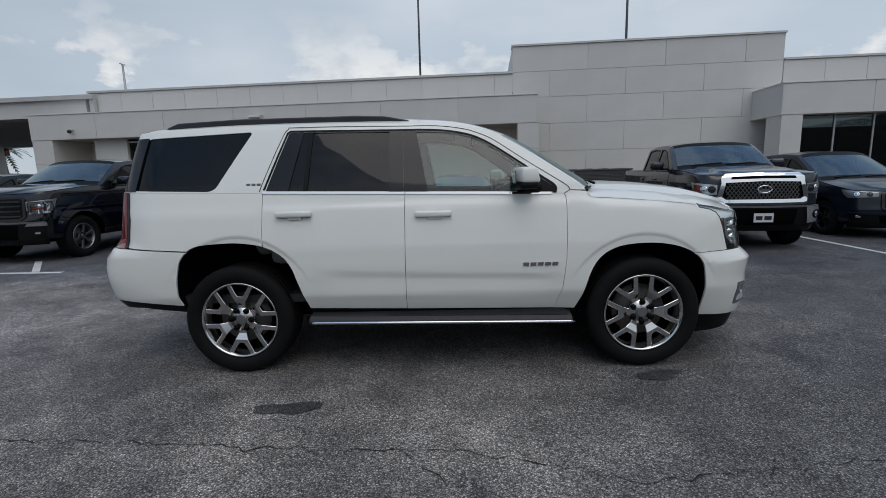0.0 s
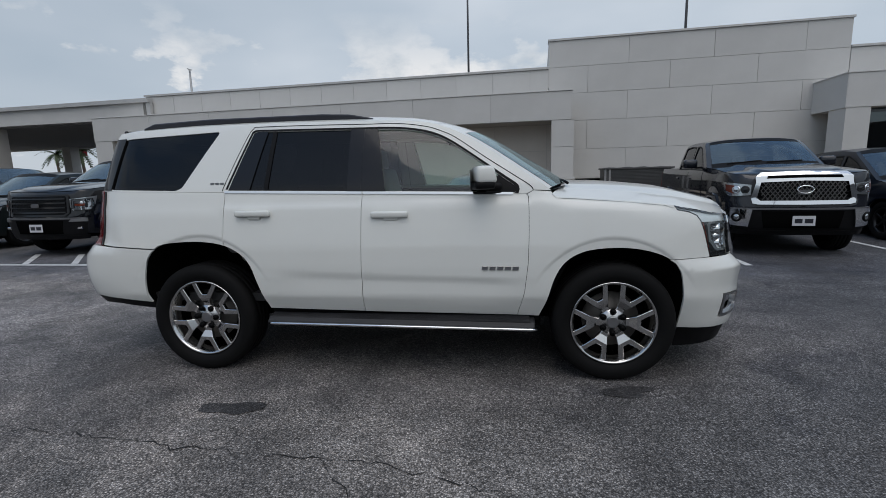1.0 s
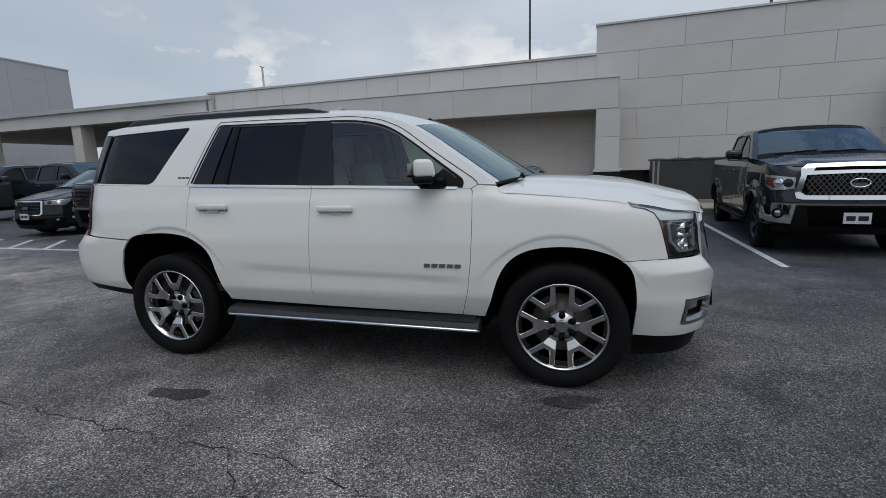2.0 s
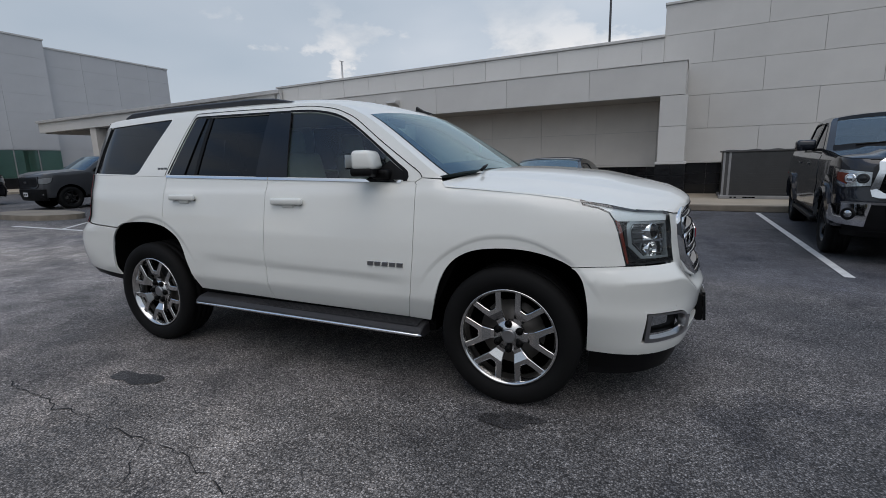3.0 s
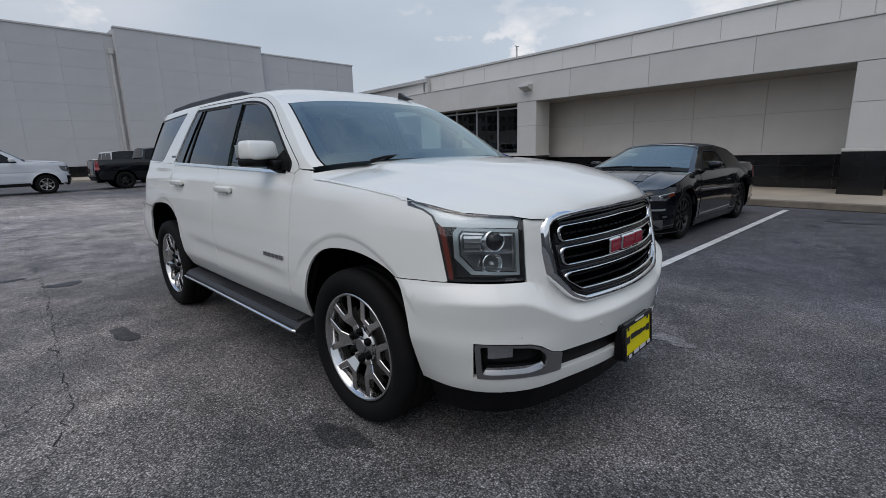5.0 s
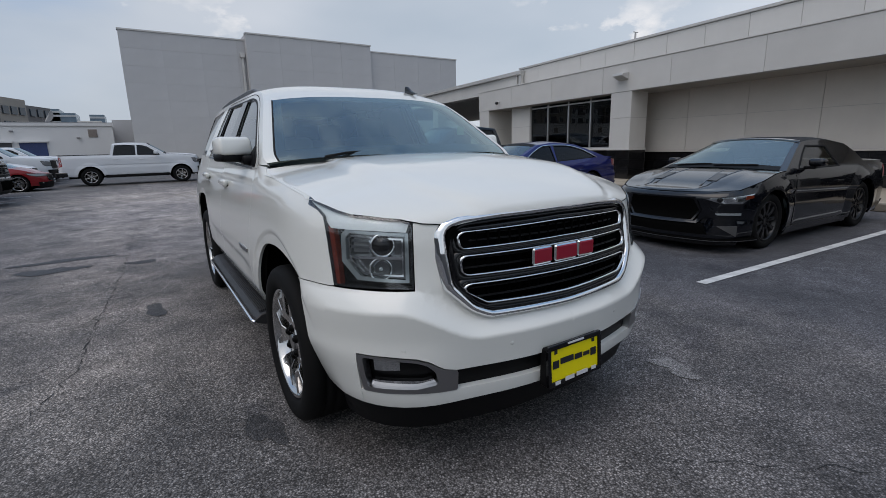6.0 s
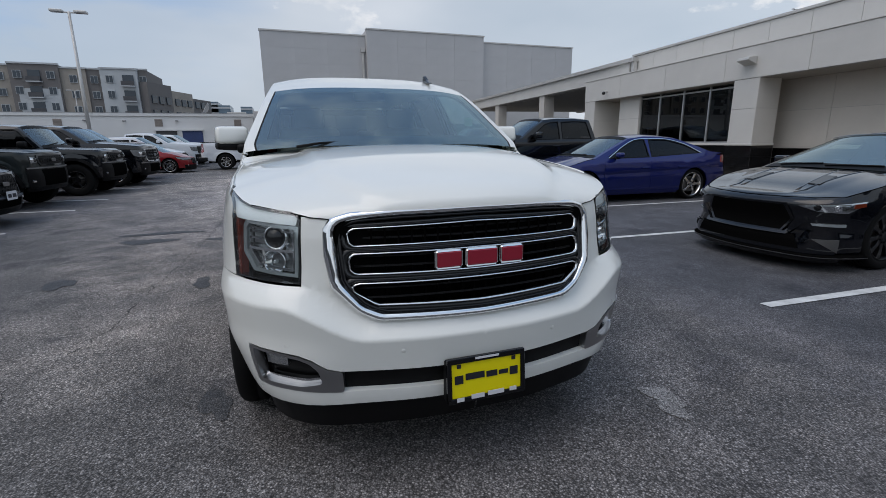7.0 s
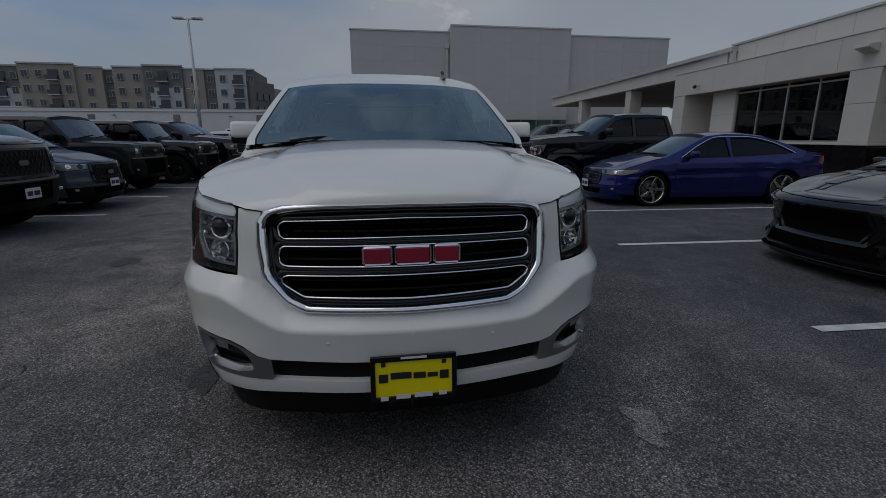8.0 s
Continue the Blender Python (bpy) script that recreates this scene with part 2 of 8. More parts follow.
M_stain = asphalt("oil_stain", (0.038, 0.068, 0.096, 0.14), (1.0, 0.98, 1.0), 0.62)
M_line = varied("road_paint", (0.62, 0.62, 0.60), 0.7, 0.22, 6, 45, 0.3)
M_pale = asphalt("chalky_wear", (0.25, 0.40, 0.50, 0.60), (1.0, 0.955, 0.90), 0.95)
M_crack = material("crack_tar", (0.010, 0.010, 0.010), 0.8)
M_walk = varied("sidewalk_concrete", (0.40, 0.345, 0.27), 0.85, 0.14, 1.3, 80, 0.25)
M_kerb = varied("kerb_concrete", (0.22, 0.19, 0.15), 0.85, 0.25, 2.5, 70, 0.3)
M_panel = varied("wall_panel_paint", (0.585, 0.575, 0.55), 0.75, 0.07, 0.5, 140, 0.12, distance=0.002, pieces=0.05)
# the wall panel paint again, toned darker and warmer for shaded walls
M_panel_shade = varied("wall_panel_shaded", (0.57, 0.54, 0.50), 0.78, 0.08, 0.6, 140, 0.12, distance=0.002, pieces=0.05)
M_grey_joint = material("panel_gap", (0.44, 0.44, 0.445), 0.9)
M_joint = material("joint_shadow", (0.41, 0.40, 0.385), 0.9)
M_trim = varied("trim_metal", (0.52, 0.51, 0.49), 0.45, 0.08, 2, 60, 0.0, metal=0.3)
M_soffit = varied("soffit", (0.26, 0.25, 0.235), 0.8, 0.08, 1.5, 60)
M_tile = varied("black_tile", (0.010, 0.010, 0.011), 0.14, 0.4, 4, 50)
M_grout = material("tile_grout", (0.05, 0.05, 0.05), 0.8)
M_grey_panel = varied("grey_panel", (0.47, 0.47, 0.475), 0.6, 0.06, 0.3, 90, 0.05, pieces=0.03)
M_white_wall = varied("white_wall", (0.66, 0.66, 0.65), 0.8, 0.05, 0.25, 30)
M_window = glass("window_glass", (0.22, 0.25, 0.25), 0.045)
M_green_window = glass("green_window_glass", (0.35, 0.60, 0.52), 0.17, 0.03, (0.72, 1.0, 0.92))
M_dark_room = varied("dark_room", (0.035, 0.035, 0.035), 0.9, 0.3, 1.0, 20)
M_frame = material("window_frame_alu", (0.42, 0.42, 0.42), 0.4, 0.7)
M_metal_box = varied("unit_metal", (0.075, 0.075, 0.075), 0.5, 0.1, 4, 60, metal=0.2)
M_metal_light = varied("unit_edge_metal", (0.30, 0.30, 0.30), 0.5, 0.1, 4, 60, metal=0.4)
M_pole = varied("pole_metal", (0.42, 0.42, 0.41), 0.5, 0.1, 2, 30, metal=0.2)
M_dark_pole = varied("dark_pole_metal", (0.06, 0.06, 0.065), 0.5, 0.1, 2, 30)

M_pearl = paint("pearl_white_paint", (0.755, 0.76, 0.715), 0.0, 0.3, 0.05)
M_black_plastic = varied("black_plastic", (0.0045, 0.0045, 0.005), 0.5, 0.2, 6, 200, 0.2, distance=0.001, spec=0.16)
M_gloss_black = material("gloss_black", (0.004, 0.004, 0.005), 0.12, 0, 0.2, 0.3)
M_rail = varied("roof_rail_black", (0.022, 0.022, 0.028), 0.35, 0.15, 6, 120)
# near black without gloss: deep shade of gaps, housings and undersides as colour
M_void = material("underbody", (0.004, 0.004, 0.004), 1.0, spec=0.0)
M_chrome = material("chrome", (0.78, 0.79, 0.80), 0.06, 1.0)
M_satin = material("satin_metal", (0.42, 0.42, 0.425), 0.30, 1.0)
M_tyre = varied("tyre_rubber", (0.0075, 0.0075, 0.0075), 0.75, 0.25, 5, 160, 0.25, distance=0.001, spec=0.14)
M_alloy = material("machined_alloy", (0.62, 0.61, 0.60), 0.17, 1.0)
M_nut = material("black_nut", (0.004, 0.004, 0.004), 0.35, 0.0, spec=0.06)
M_hub = material("hub_alloy", (0.54, 0.535, 0.525), 0.24, 1.0)
M_alloy_satin = material("satin_alloy", (0.60, 0.595, 0.585), 0.15, 1.0)
M_alloy_grey = material("grey_alloy", (0.26, 0.26, 0.265), 0.30, 0.9)
M_alloy_black = material("black_alloy", (0.006, 0.006, 0.0065), 0.3, 0.0, 0.25, 0.3)
M_disc = varied("brake_disc", (0.16, 0.15, 0.14), 0.5, 0.2, 8, 60, metal=0.7)
M_clear = glass("clear_glass", (0.66, 0.80, 0.74), 0.06)
M_tint = glass("privacy_glass", (0.05, 0.05, 0.055), 0.030)
M_lamp_clear = glass("lamp_cover", (0.93, 0.95, 0.95), 0.06, 0.014)
M_screen = glass("windscreen_glass", (0.52, 0.66, 0.62), 0.22, 0.028, (0.75, 0.91, 0.95))
M_car_screen = glass("car_screen_glass", (0.50, 0.60, 0.62), 0.15, 0.012, (0.74, 0.90, 1.0))
M_lamp_in = material("lamp_reflector", (0.55, 0.57, 0.58), 0.14, 0.95)
M_lamp_dark = material("lamp_bezel", (0.010, 0.011, 0.012), 0.2, 0.0)
# sky mirrored along the top of the lamp cover, painted pale
M_brow_reflection = material("lamp_brow_reflection", (0.74, 0.79, 0.79), 0.25, 0.1, 0.8)
M_board = varied("ribbed_step_rubber", (0.026, 0.026, 0.028), 0.55, 0.2, 6, 150, 0.2)
M_lamp_reflector = material("lamp_bowl", (0.16, 0.17, 0.175), 0.16, 0.7)
M_lamp_mid = material("lamp_housing", (0.20, 0.205, 0.21), 0.28, 0.6)
M_lamp_white = material("lamp_white", (0.44, 0.49, 0.50), 0.16, 0.65, 0.5)
M_marker = material("side_marker_lens", (0.15, 0.020, 0.009), 0.15, 0, 0.6)
M_amber = material("amber_lens", (0.14, 0.022, 0.008), 0.15, 0, 0.8)
M_red = material("red_lens", (0.20, 0.010, 0.012), 0.14, 0, 0.9)
M_emblem = material("emblem_red", (0.30, 0.012, 0.03), 0.25, 0, 0.6)
M_plate_yellow = material("plate_yellow", (0.80, 0.68, 0.0), 0.45)
M_plate_white = material("plate_white", (0.62, 0.62, 0.64), 0.4)
M_ink = material("plate_ink", (0.01, 0.012, 0.02), 0.5)
M_seat = varied("grey_leather", (0.30, 0.295, 0.27), 0.55, 0.12, 5, 90, 0.15)
M_dash = varied("dark_dash", (0.02, 0.02, 0.021), 0.6, 0.2, 6, 90)
M_soft_top = varied("soft_top_cloth", (0.010, 0.010, 0.011), 0.9, 0.3, 8, 300, 0.3)
M_sticker = material("sticker", (0.35, 0.50, 0.36), 0.5)

# ---- mesh helpers ----
def part(name, bm, mat, parent=None, label="", smooth=False):
    me = bpy.data.meshes.new(name)
    bm.to_mesh(me)
    bm.free()
    return place(name, me, mat, parent, label, smooth)


def place(name, me, mat, parent=None, label="", smooth=False):
    if mat and not me.materials:
        me.materials.append(mat)
    if smooth:
        me.shade_smooth()
    ob = new(name, me)
    if parent:
        ob.parent = parent
    if label:
        ob["label"] = label
    return ob


def raw(name, verts, faces, mat, parent=None, label="", smooth=True, normals=None):
    me = bpy.data.meshes.new(name)
    me.from_pydata([tuple(v) for v in verts], [], faces)
    me.update()
    if smooth:
        me.shade_smooth()
    if normals is not None:
        me.normals_split_custom_set_from_vertices([tuple(n) for n in normals])
    return place(name, me, mat, parent, label)


def thing(name, m, label, category, group="", kind=""):
    ob = new(name)
    ob.empty_display_size = 0.3
    ob.matrix_basis = m
    return tagged(ob, label, category, group, kind)


def box_bm(x0, x1, y0, y1, z0, z1, bevel=0.0, seg=1):
    bm = bmesh.new()
    bmesh.ops.create_cube(bm, size=1.0)
    bmesh.ops.scale(bm, vec=(x1 - x0, y1 - y0, z1 - z0), verts=bm.verts)
    bmesh.ops.translate(bm, vec=((x0 + x1) / 2, (y0 + y1) / 2, (z0 + z1) / 2), verts=bm.verts)
    if bevel:
        bmesh.ops.bevel(bm, geom=bm.edges[:], offset=bevel, segments=seg, affect="EDGES", profile=0.5)
    return bm


def box(name, x0, x1, y0, y1, z0, z1, mat, parent=None, bevel=0.0, seg=1, label="", turn=None):
    bm = box_bm(x0, x1, y0, y1, z0, z1, bevel, seg)
    if turn is not None:
        bmesh.ops.transform(bm, matrix=turn, verts=bm.verts)
    return part(name, bm, mat, parent, label, smooth=seg > 1)


def lathe_mesh(name, profile, n=48):
    """Profile of (radius, along) spun round the y axis."""
    verts, faces, k = [], [], len(profile)
    for i in range(n):
        a = 2 * math.pi * i / n
        verts += [(r * math.cos(a), y, r * math.sin(a)) for r, y in profile]
    for i in range(n):
        j = (i + 1) % n
        for q in range(k - 1):
            faces.append((i * k + q, i * k + q + 1, j * k + q + 1, j * k + q))
    me = bpy.data.meshes.new(name)
    me.from_pydata(verts, [], faces)
    me.shade_smooth()
    return me


def tube(name, pts, r, mat, parent=None, n=10, label="", taper=None):
    """A round bar through pts."""
    verts, faces, pts = [], [], [Vector(p) for p in pts]
    for i, p in enumerate(pts):
        d = (pts[min(i + 1, len(pts) - 1)] - pts[max(i - 1, 0)]).normalized()
        a = d.cross(Vector((0, 0, 1)) if abs(d.z) < 0.9 else Vector((1, 0, 0))).normalized()
        b = d.cross(a)
        rr = r if taper is None else r * (1 + (taper - 1) * i / (len(pts) - 1))
        verts += [p + a * rr * math.cos(2 * math.pi * k / n) + b * rr * math.sin(2 * math.pi * k / n) for k in range(n)]
    for i in range(len(pts) - 1):
        for k in range(n):
            faces.append((i * n + k, i * n + (k + 1) % n, (i + 1) * n + (k + 1) % n, (i + 1) * n + k))
    faces += [tuple(range(n))[::-1], tuple(range((len(pts) - 1) * n, len(pts) * n))]
    return raw(name, verts, faces, mat, parent, label)


def slab_bm(poly, depth, bevel=0.0, plane="xz"):
    """A flat polygon given thickness along the third axis (towards plus)."""
    bm = bmesh.new()
    to3 = {"xz": lambda a, b: (a, 0, b), "yz": lambda a, b: (0, a, b), "xy": lambda a, b: (a, b, 0)}[plane]
    way = {"xz": (0, depth, 0), "yz": (depth, 0, 0), "xy": (0, 0, depth)}[plane]
    f = bm.faces.new([bm.verts.new(to3(a, b)) for a, b in poly])
    ext = bmesh.ops.extrude_face_region(bm, geom=[f])
    bmesh.ops.translate(bm, vec=way, verts=[v for v in ext["geom"] if isinstance(v, bmesh.types.BMVert)])
    bmesh.ops.recalc_face_normals(bm, faces=bm.faces)
    if bevel:
        bmesh.ops.bevel(bm, geom=bm.edges[:], offset=bevel, segments=1, affect="EDGES")
    return bm


def inside(p, poly):
    x, y = p
    hit, j = False, len(poly) - 1
    for i in range(len(poly)):
        (xi, yi), (xj, yj) = poly[i], poly[j]
        if (yi > y) != (yj > y) and x < (xj - xi) * (y - yi) / (yj - yi) + xi:
            hit = not hit
        j = i
    return hit


def dense(poly, step):
    out = []
    for i, (a, b) in enumerate(poly):
        c, d = poly[(i + 1) % len(poly)]
        k = max(1, int(math.hypot(c - a, d - b) / step + 0.5))
        out += [(a + (c - a) * q / k, b + (d - b) * q / k) for q in range(k)]
    return out


def rounded(poly, r, n=4):
    """The polygon with its corners rounded."""
    out, k = [], len(poly)
    for i in range(k):
        p, a, b = Vector(poly[i]), Vector(poly[i - 1]), Vector(poly[(i + 1) % k])
        da, db = (a - p), (b - p)
        q = min(r, da.length * 0.45, db.length * 0.45)
        s, e = p + da.normalized() * q, p + db.normalized() * q
        for t in range(n + 1):
            u = t / n
            out.append(tuple(s * (1 - u) ** 2 + p * 2 * u * (1 - u) + e * u * u))
    return out


def inset(poly, d):
    """The polygon drawn in by d."""
    area = sum(poly[i - 1][0] * poly[i][1] - poly[i][0] * poly[i - 1][1] for i in range(len(poly)))
    sg, out = (1 if area > 0 else -1), []
    for i in range(len(poly)):
        p, a, b = Vector(poly[i]), Vector(poly[i - 1]), Vector(poly[(i + 1) % len(poly)])
        e1, e2 = (p - a), (b - p)
        if e1.length < 1e-6 or e2.length < 1e-6:
            out.append(tuple(p))
            continue
        n1, n2 = Vector((-e1.y, e1.x)).normalized() * sg, Vector((-e2.y, e2.x)).normalized() * sg
        m = n1 + n2
        m = m / max(0.3, m.length_squared / 2) if m.length > 1e-6 else n1
        out.append(tuple(p + m * d))
    return out


def smooth01(t):
    t = np.clip(t, 0, 1)
    return t * t * (3 - 2 * t)


class Hull:
    """The skin of a car: round its plan from the tail's middle along one side to the nose's middle (s), and up (z)."""

    def __init__(self, plan, side, front, rear, nose=(1.7, 0.6), tail=(-2.0, 0.75), flares=(), crease=None, groove=None, roll=None):
        pts = [Vector((plan[0][0], -plan[1][1]))] + [Vector(p) for p in plan] + [Vector((plan[-1][0], -plan[-2][1]))]
        xs, ws = [], []
        for i in range(1, len(pts) - 2):
            p0, p1, p2, p3 = pts[i - 1:i + 3]
            for k in range(16):
                t = k / 16
                q = 0.5 * ((2 * p1) + (p2 - p0) * t + (2 * p0 - 5 * p1 + 4 * p2 - p3) * t * t + (3 * p1 - p0 - 3 * p2 + p3) * t ** 3)
                xs.append(q.x), ws.append(max(q.y, 0.0))
        xs.append(plan[-1][0]), ws.append(plan[-1][1])
        self.X, self.W = np.maximum.accumulate(np.array(xs) + np.arange(len(xs)) * 1e-7), np.array(ws)
        d = np.hypot(np.diff(self.X), np.diff(self.W))
        self.S = np.concatenate([[0], np.cumsum(d)])
        self.S -= np.interp(0.0, self.X, self.S)
        tx, tw = np.gradient(self.X, self.S), np.gradient(self.W, self.S)
        tw[0] = tw[0] if tw[0] > 0 else 1.0
        ln = np.hypot(tx, tw)
        self.NX, self.NW = -tw / ln, tx / ln
        self.NW[0] = self.NW[-1] = 0.0
        self.side, self.front, self.rear = (self.eased(p, e) for p, e in ((side, 0.011), (front, 0.0035), (rear, 0.007)))
        self.top = int(np.argmax(self.W))
        self.f0, self.f1 = self.sx(nose[0]), self.sf(nose[1])
        self.r0, self.r1 = self.sx(tail[0]), self.sr(tail[1])
        self.flares, self.crease, self.groove, self.roll = flares, None, groove, roll
        if crease:
            self.crease = self.sf(crease[0]), self.sf(crease[1]), crease[2]
        self.s_end, self.s_start = float(self.S[-1]), float(self.S[0])

    @staticmethod
    def eased(profile, sigma):
        """A profile of (height, offset) with its corners rounded."""
        z, o = np.array(profile, float).T
        zz = np.arange(z[0] - 0.06, z[-1] + 0.06, 0.002)
        vals = np.interp(zz, z, o)
        vals[zz < z[0]] += (o[1] - o[0]) / (z[1] - z[0]) * (zz[zz < z[0]] - z[0])
        vals[zz > z[-1]] += (o[-1] - o[-2]) / (z[-1] - z[-2]) * (zz[zz > z[-1]] - z[-1])
        k = int(3 * sigma / 0.002)
        g = np.exp(-0.5 * (np.arange(-k, k + 1) * 0.002 / sigma) ** 2)
        soft_vals = np.convolve(np.pad(vals, k, mode="edge"), g / g.sum(), "valid")
        return zz[k:-k], soft_vals[k:-k]

    def sx(self, x):
        return float(np.interp(x, self.X, self.S))

    def sf(self, w):
        return float(np.interp(-w, -self.W[self.top:], self.S[self.top:]))

    def sr(self, w):
        return float(np.interp(w, self.W[:self.top + 1], self.S[:self.top + 1]))

    def at(self, s, z, lift=0.0):
        s, z = np.asarray(s, float), np.asarray(z, float)
        wf, wr = smooth01((s - self.f0) / (self.f1 - self.f0)), smooth01((s - self.r0) / (self.r1 - self.r0))
        zf = z
        if self.crease:
            c0, c1, rise = self.crease
            zf = z - rise * smooth01((s - c0) / (c1 - c0)) * smooth01((z - 0.52) / 0.14) * (1 - smooth01((z - 0.80) / 0.14))
        o = (1 - wf - wr) * np.interp(z, *self.side) + wf * np.interp(zf, *self.front) + wr * np.interp(z, *self.rear)
        for hx, hz, r0, r1, d in self.flares:
            r = np.hypot(s - hx, (z - hz) * 0.97)
            inward = 1 - np.clip((r - r0) / (r1 - r0), 0, 1)
            if d < 0:
                inward = np.interp(inward, [0, 0.20, 1], [0, 0.48, 0.85]) * smooth01((z - hz - 0.24) / 0.24)
            o = o + d * inward
        if self.groove:
            a, b, gz, slope, deep = self.groove
            line = z - (gz + slope * s)
            o = o - deep * smooth01((s - a) / 0.35) * (1 - smooth01((s - b + 0.35) / 0.35)) * np.interp(line, [-0.190, -0.058, -0.046, -0.004, 0.008], [0, 0.96, 1, 0.06, 0])
        if self.roll:
            a, b, rz, slope, high, deep = self.roll
            line = np.clip((z - rz - slope * (s - a)) / high + 1, 0, 1.6)
            o = o - deep * line ** 2 * smooth01((s - a + 0.1) / 0.2) * (1 - smooth01((s - b) / 0.35))
        o = o + lift
        x, w = np.interp(s, self.S, self.X), np.interp(s, self.S, self.W)
        nx, nw = np.interp(s, self.S, self.NX), np.interp(s, self.S, self.NW)
        return np.stack([x + nx * o, -np.maximum(w + nw * o, 0.0), z], -1)

    def normal(self, s, z):
        e = 0.005
        a = self.at(np.minimum(np.asarray(s) + e, self.s_end), z) - self.at(np.maximum(np.asarray(s) - e, self.s_start), z)
        b = self.at(s, np.asarray(z) + e) - self.at(s, np.asarray(z) - e)
        n = np.cross(a, b)
        return n / np.maximum(np.linalg.norm(n, axis=-1, keepdims=True), 1e-9)

    def patch(self, name, poly, mat, parent, sides=(-1,), lift=0.0, rim=0.015, holes=(), step=0.07, label="", gap=0.0, joined=False):
        """A panel of the skin inside poly, without its holes, on one side or both."""
        from mathutils.geometry import delaunay_2d_cdt
        if gap:
            poly = inset(poly, gap)
        rings = [dense(poly, step)] + [dense(h, step) for h in holes]
        pts, edges = [], []
        for ring in rings:
            k = len(pts)
            pts += ring
            edges += [(k + i, k + (i + 1) % len(ring)) for i in range(len(ring))]
        (s0, z0), (s1, z1) = np.min(rings[0], 0), np.max(rings[0], 0)
        rim_pts = np.array(pts)
        for i in range(1, int((s1 - s0) / step) + 1):
            for j in range(1, int((z1 - z0) / step) + 1):
                p = (s0 + i * step, z0 + j * step)
                if any(abs(math.hypot(p[0] - hx, (p[1] - hz) * 0.97) - r1 + 0.006) < 0.036 for hx, hz, _, r1, d in self.flares if d < 0 and p[1] > hz):
                    continue
                if inside(p, poly) and not any(inside(p, h) for h in holes) and np.min(np.hypot(*(rim_pts - p).T)) > step * 0.4:
                    pts.append(p)
        lines = []
        for hx, hz, r0, r1, _ in self.flares:
            for r in (r0, (r0 + r1) / 2, r1 - 0.024, r1 - 0.012, r1, r1 + 0.012):
                k = max(8, int(r * 6.28 / (min(step, 0.05) * 0.4)))
                lines += [(hx + r * math.cos(6.2832 * i / k), hz + r * math.sin(6.2832 * i / k) / 0.97) for i in range(k)]
        if self.crease and s1 > self.crease[1]:
            c0, c1, rise = self.crease
            lo, hi = min(c0, c1), max(c0, c1)
            for zc in (0.628, 0.640, 0.648, 0.656, 0.668, 0.70, 0.735):
                lines += [(q, zc + rise * float(smooth01((q - c0) / (c1 - c0)))) for q in np.arange(lo - 0.3, self.s_end, 0.018)]
        if self.groove:
            a, b, gz, slope, _ = self.groove
            for off in (-0.190, -0.12, -0.060, -0.046, -0.024, -0.004, 0.009):
                lines += [(q, gz + slope * q + off) for q in np.arange(a, b, 0.035)]
        for p in lines:
            if s0 < p[0] < s1 and z0 < p[1] < z1 and step < 0.08 and inside(p, poly) and not any(inside(p, h) for h in holes) and np.min(np.hypot(*(rim_pts - p).T)) > 0.010:
                pts.append(p)
        vs, _, fs, *_ = delaunay_2d_cdt([Vector(p) for p in pts], edges, [], 1, 1e-6)
        flat = [tuple(v) for v in vs]
        keep = []
        for f in fs:
            c = (sum(flat[i][0] for i in f) / 3, sum(flat[i][1] for i in f) / 3)
            if inside(c, poly) and not any(inside(c, h) for h in holes):
                a, b, d = (flat[i] for i in f)
                area = (b[0] - a[0]) * (d[1] - a[1]) - (d[0] - a[0]) * (b[1] - a[1])
                keep.append(tuple(f) if area > 0 else tuple(f)[::-1])
        arr = np.array(flat)
        top, nor = self.at(arr[:, 0], arr[:, 1], lift), self.normal(arr[:, 0], arr[:, 1])
        count = {}
        for f in keep:
            for i in range(3):
                a, b = f[i], f[(i + 1) % 3]
                count[(a, b)] = count.get((a, b), 0) + 1
        border = [(a, b) for a, b in count if (b, a) not in count]
        made, all_v, all_n, all_f = [], [], [], []
        for sg in sides:
            flip = np.array([1, 1 if sg < 0 else -1, 1])
            v, n = list(top * flip), list(nor * flip)
            f = [t if sg < 0 else t[::-1] for t in keep]
            if rim:
                for a, b in border:
                    k = len(v)
                    p, q = top[a] * flip, top[b] * flip
                    u, w = p - nor[a] * flip * rim, q - nor[b] * flip * rim
                    v += [p, q, w, u]
                    m = np.cross(q - p, u - p) * (-1 if sg < 0 else 1)
                    m = m / max(np.linalg.norm(m), 1e-9)
                    n += [m] * 4
                    f.append((k + 1, k, k + 3, k + 2) if sg < 0 else (k, k + 1, k + 2, k + 3))
            if joined:
                k = len(all_v)
                all_v += v
                all_n += n
                all_f += [tuple(i + k for i in t) for t in f]
            else:
                made.append(raw(name, v, f, mat, parent, label, True, n))
        if joined:
            made.append(raw(name, all_v, all_f, mat, parent, label, True, all_n))
        return made

    def line(self, pts, lift=0.0):
        """Points of the skin along a polyline of (s, z)."""
        arr = np.array(pts, float)
        return self.at(arr[:, 0], arr[:, 1], lift)


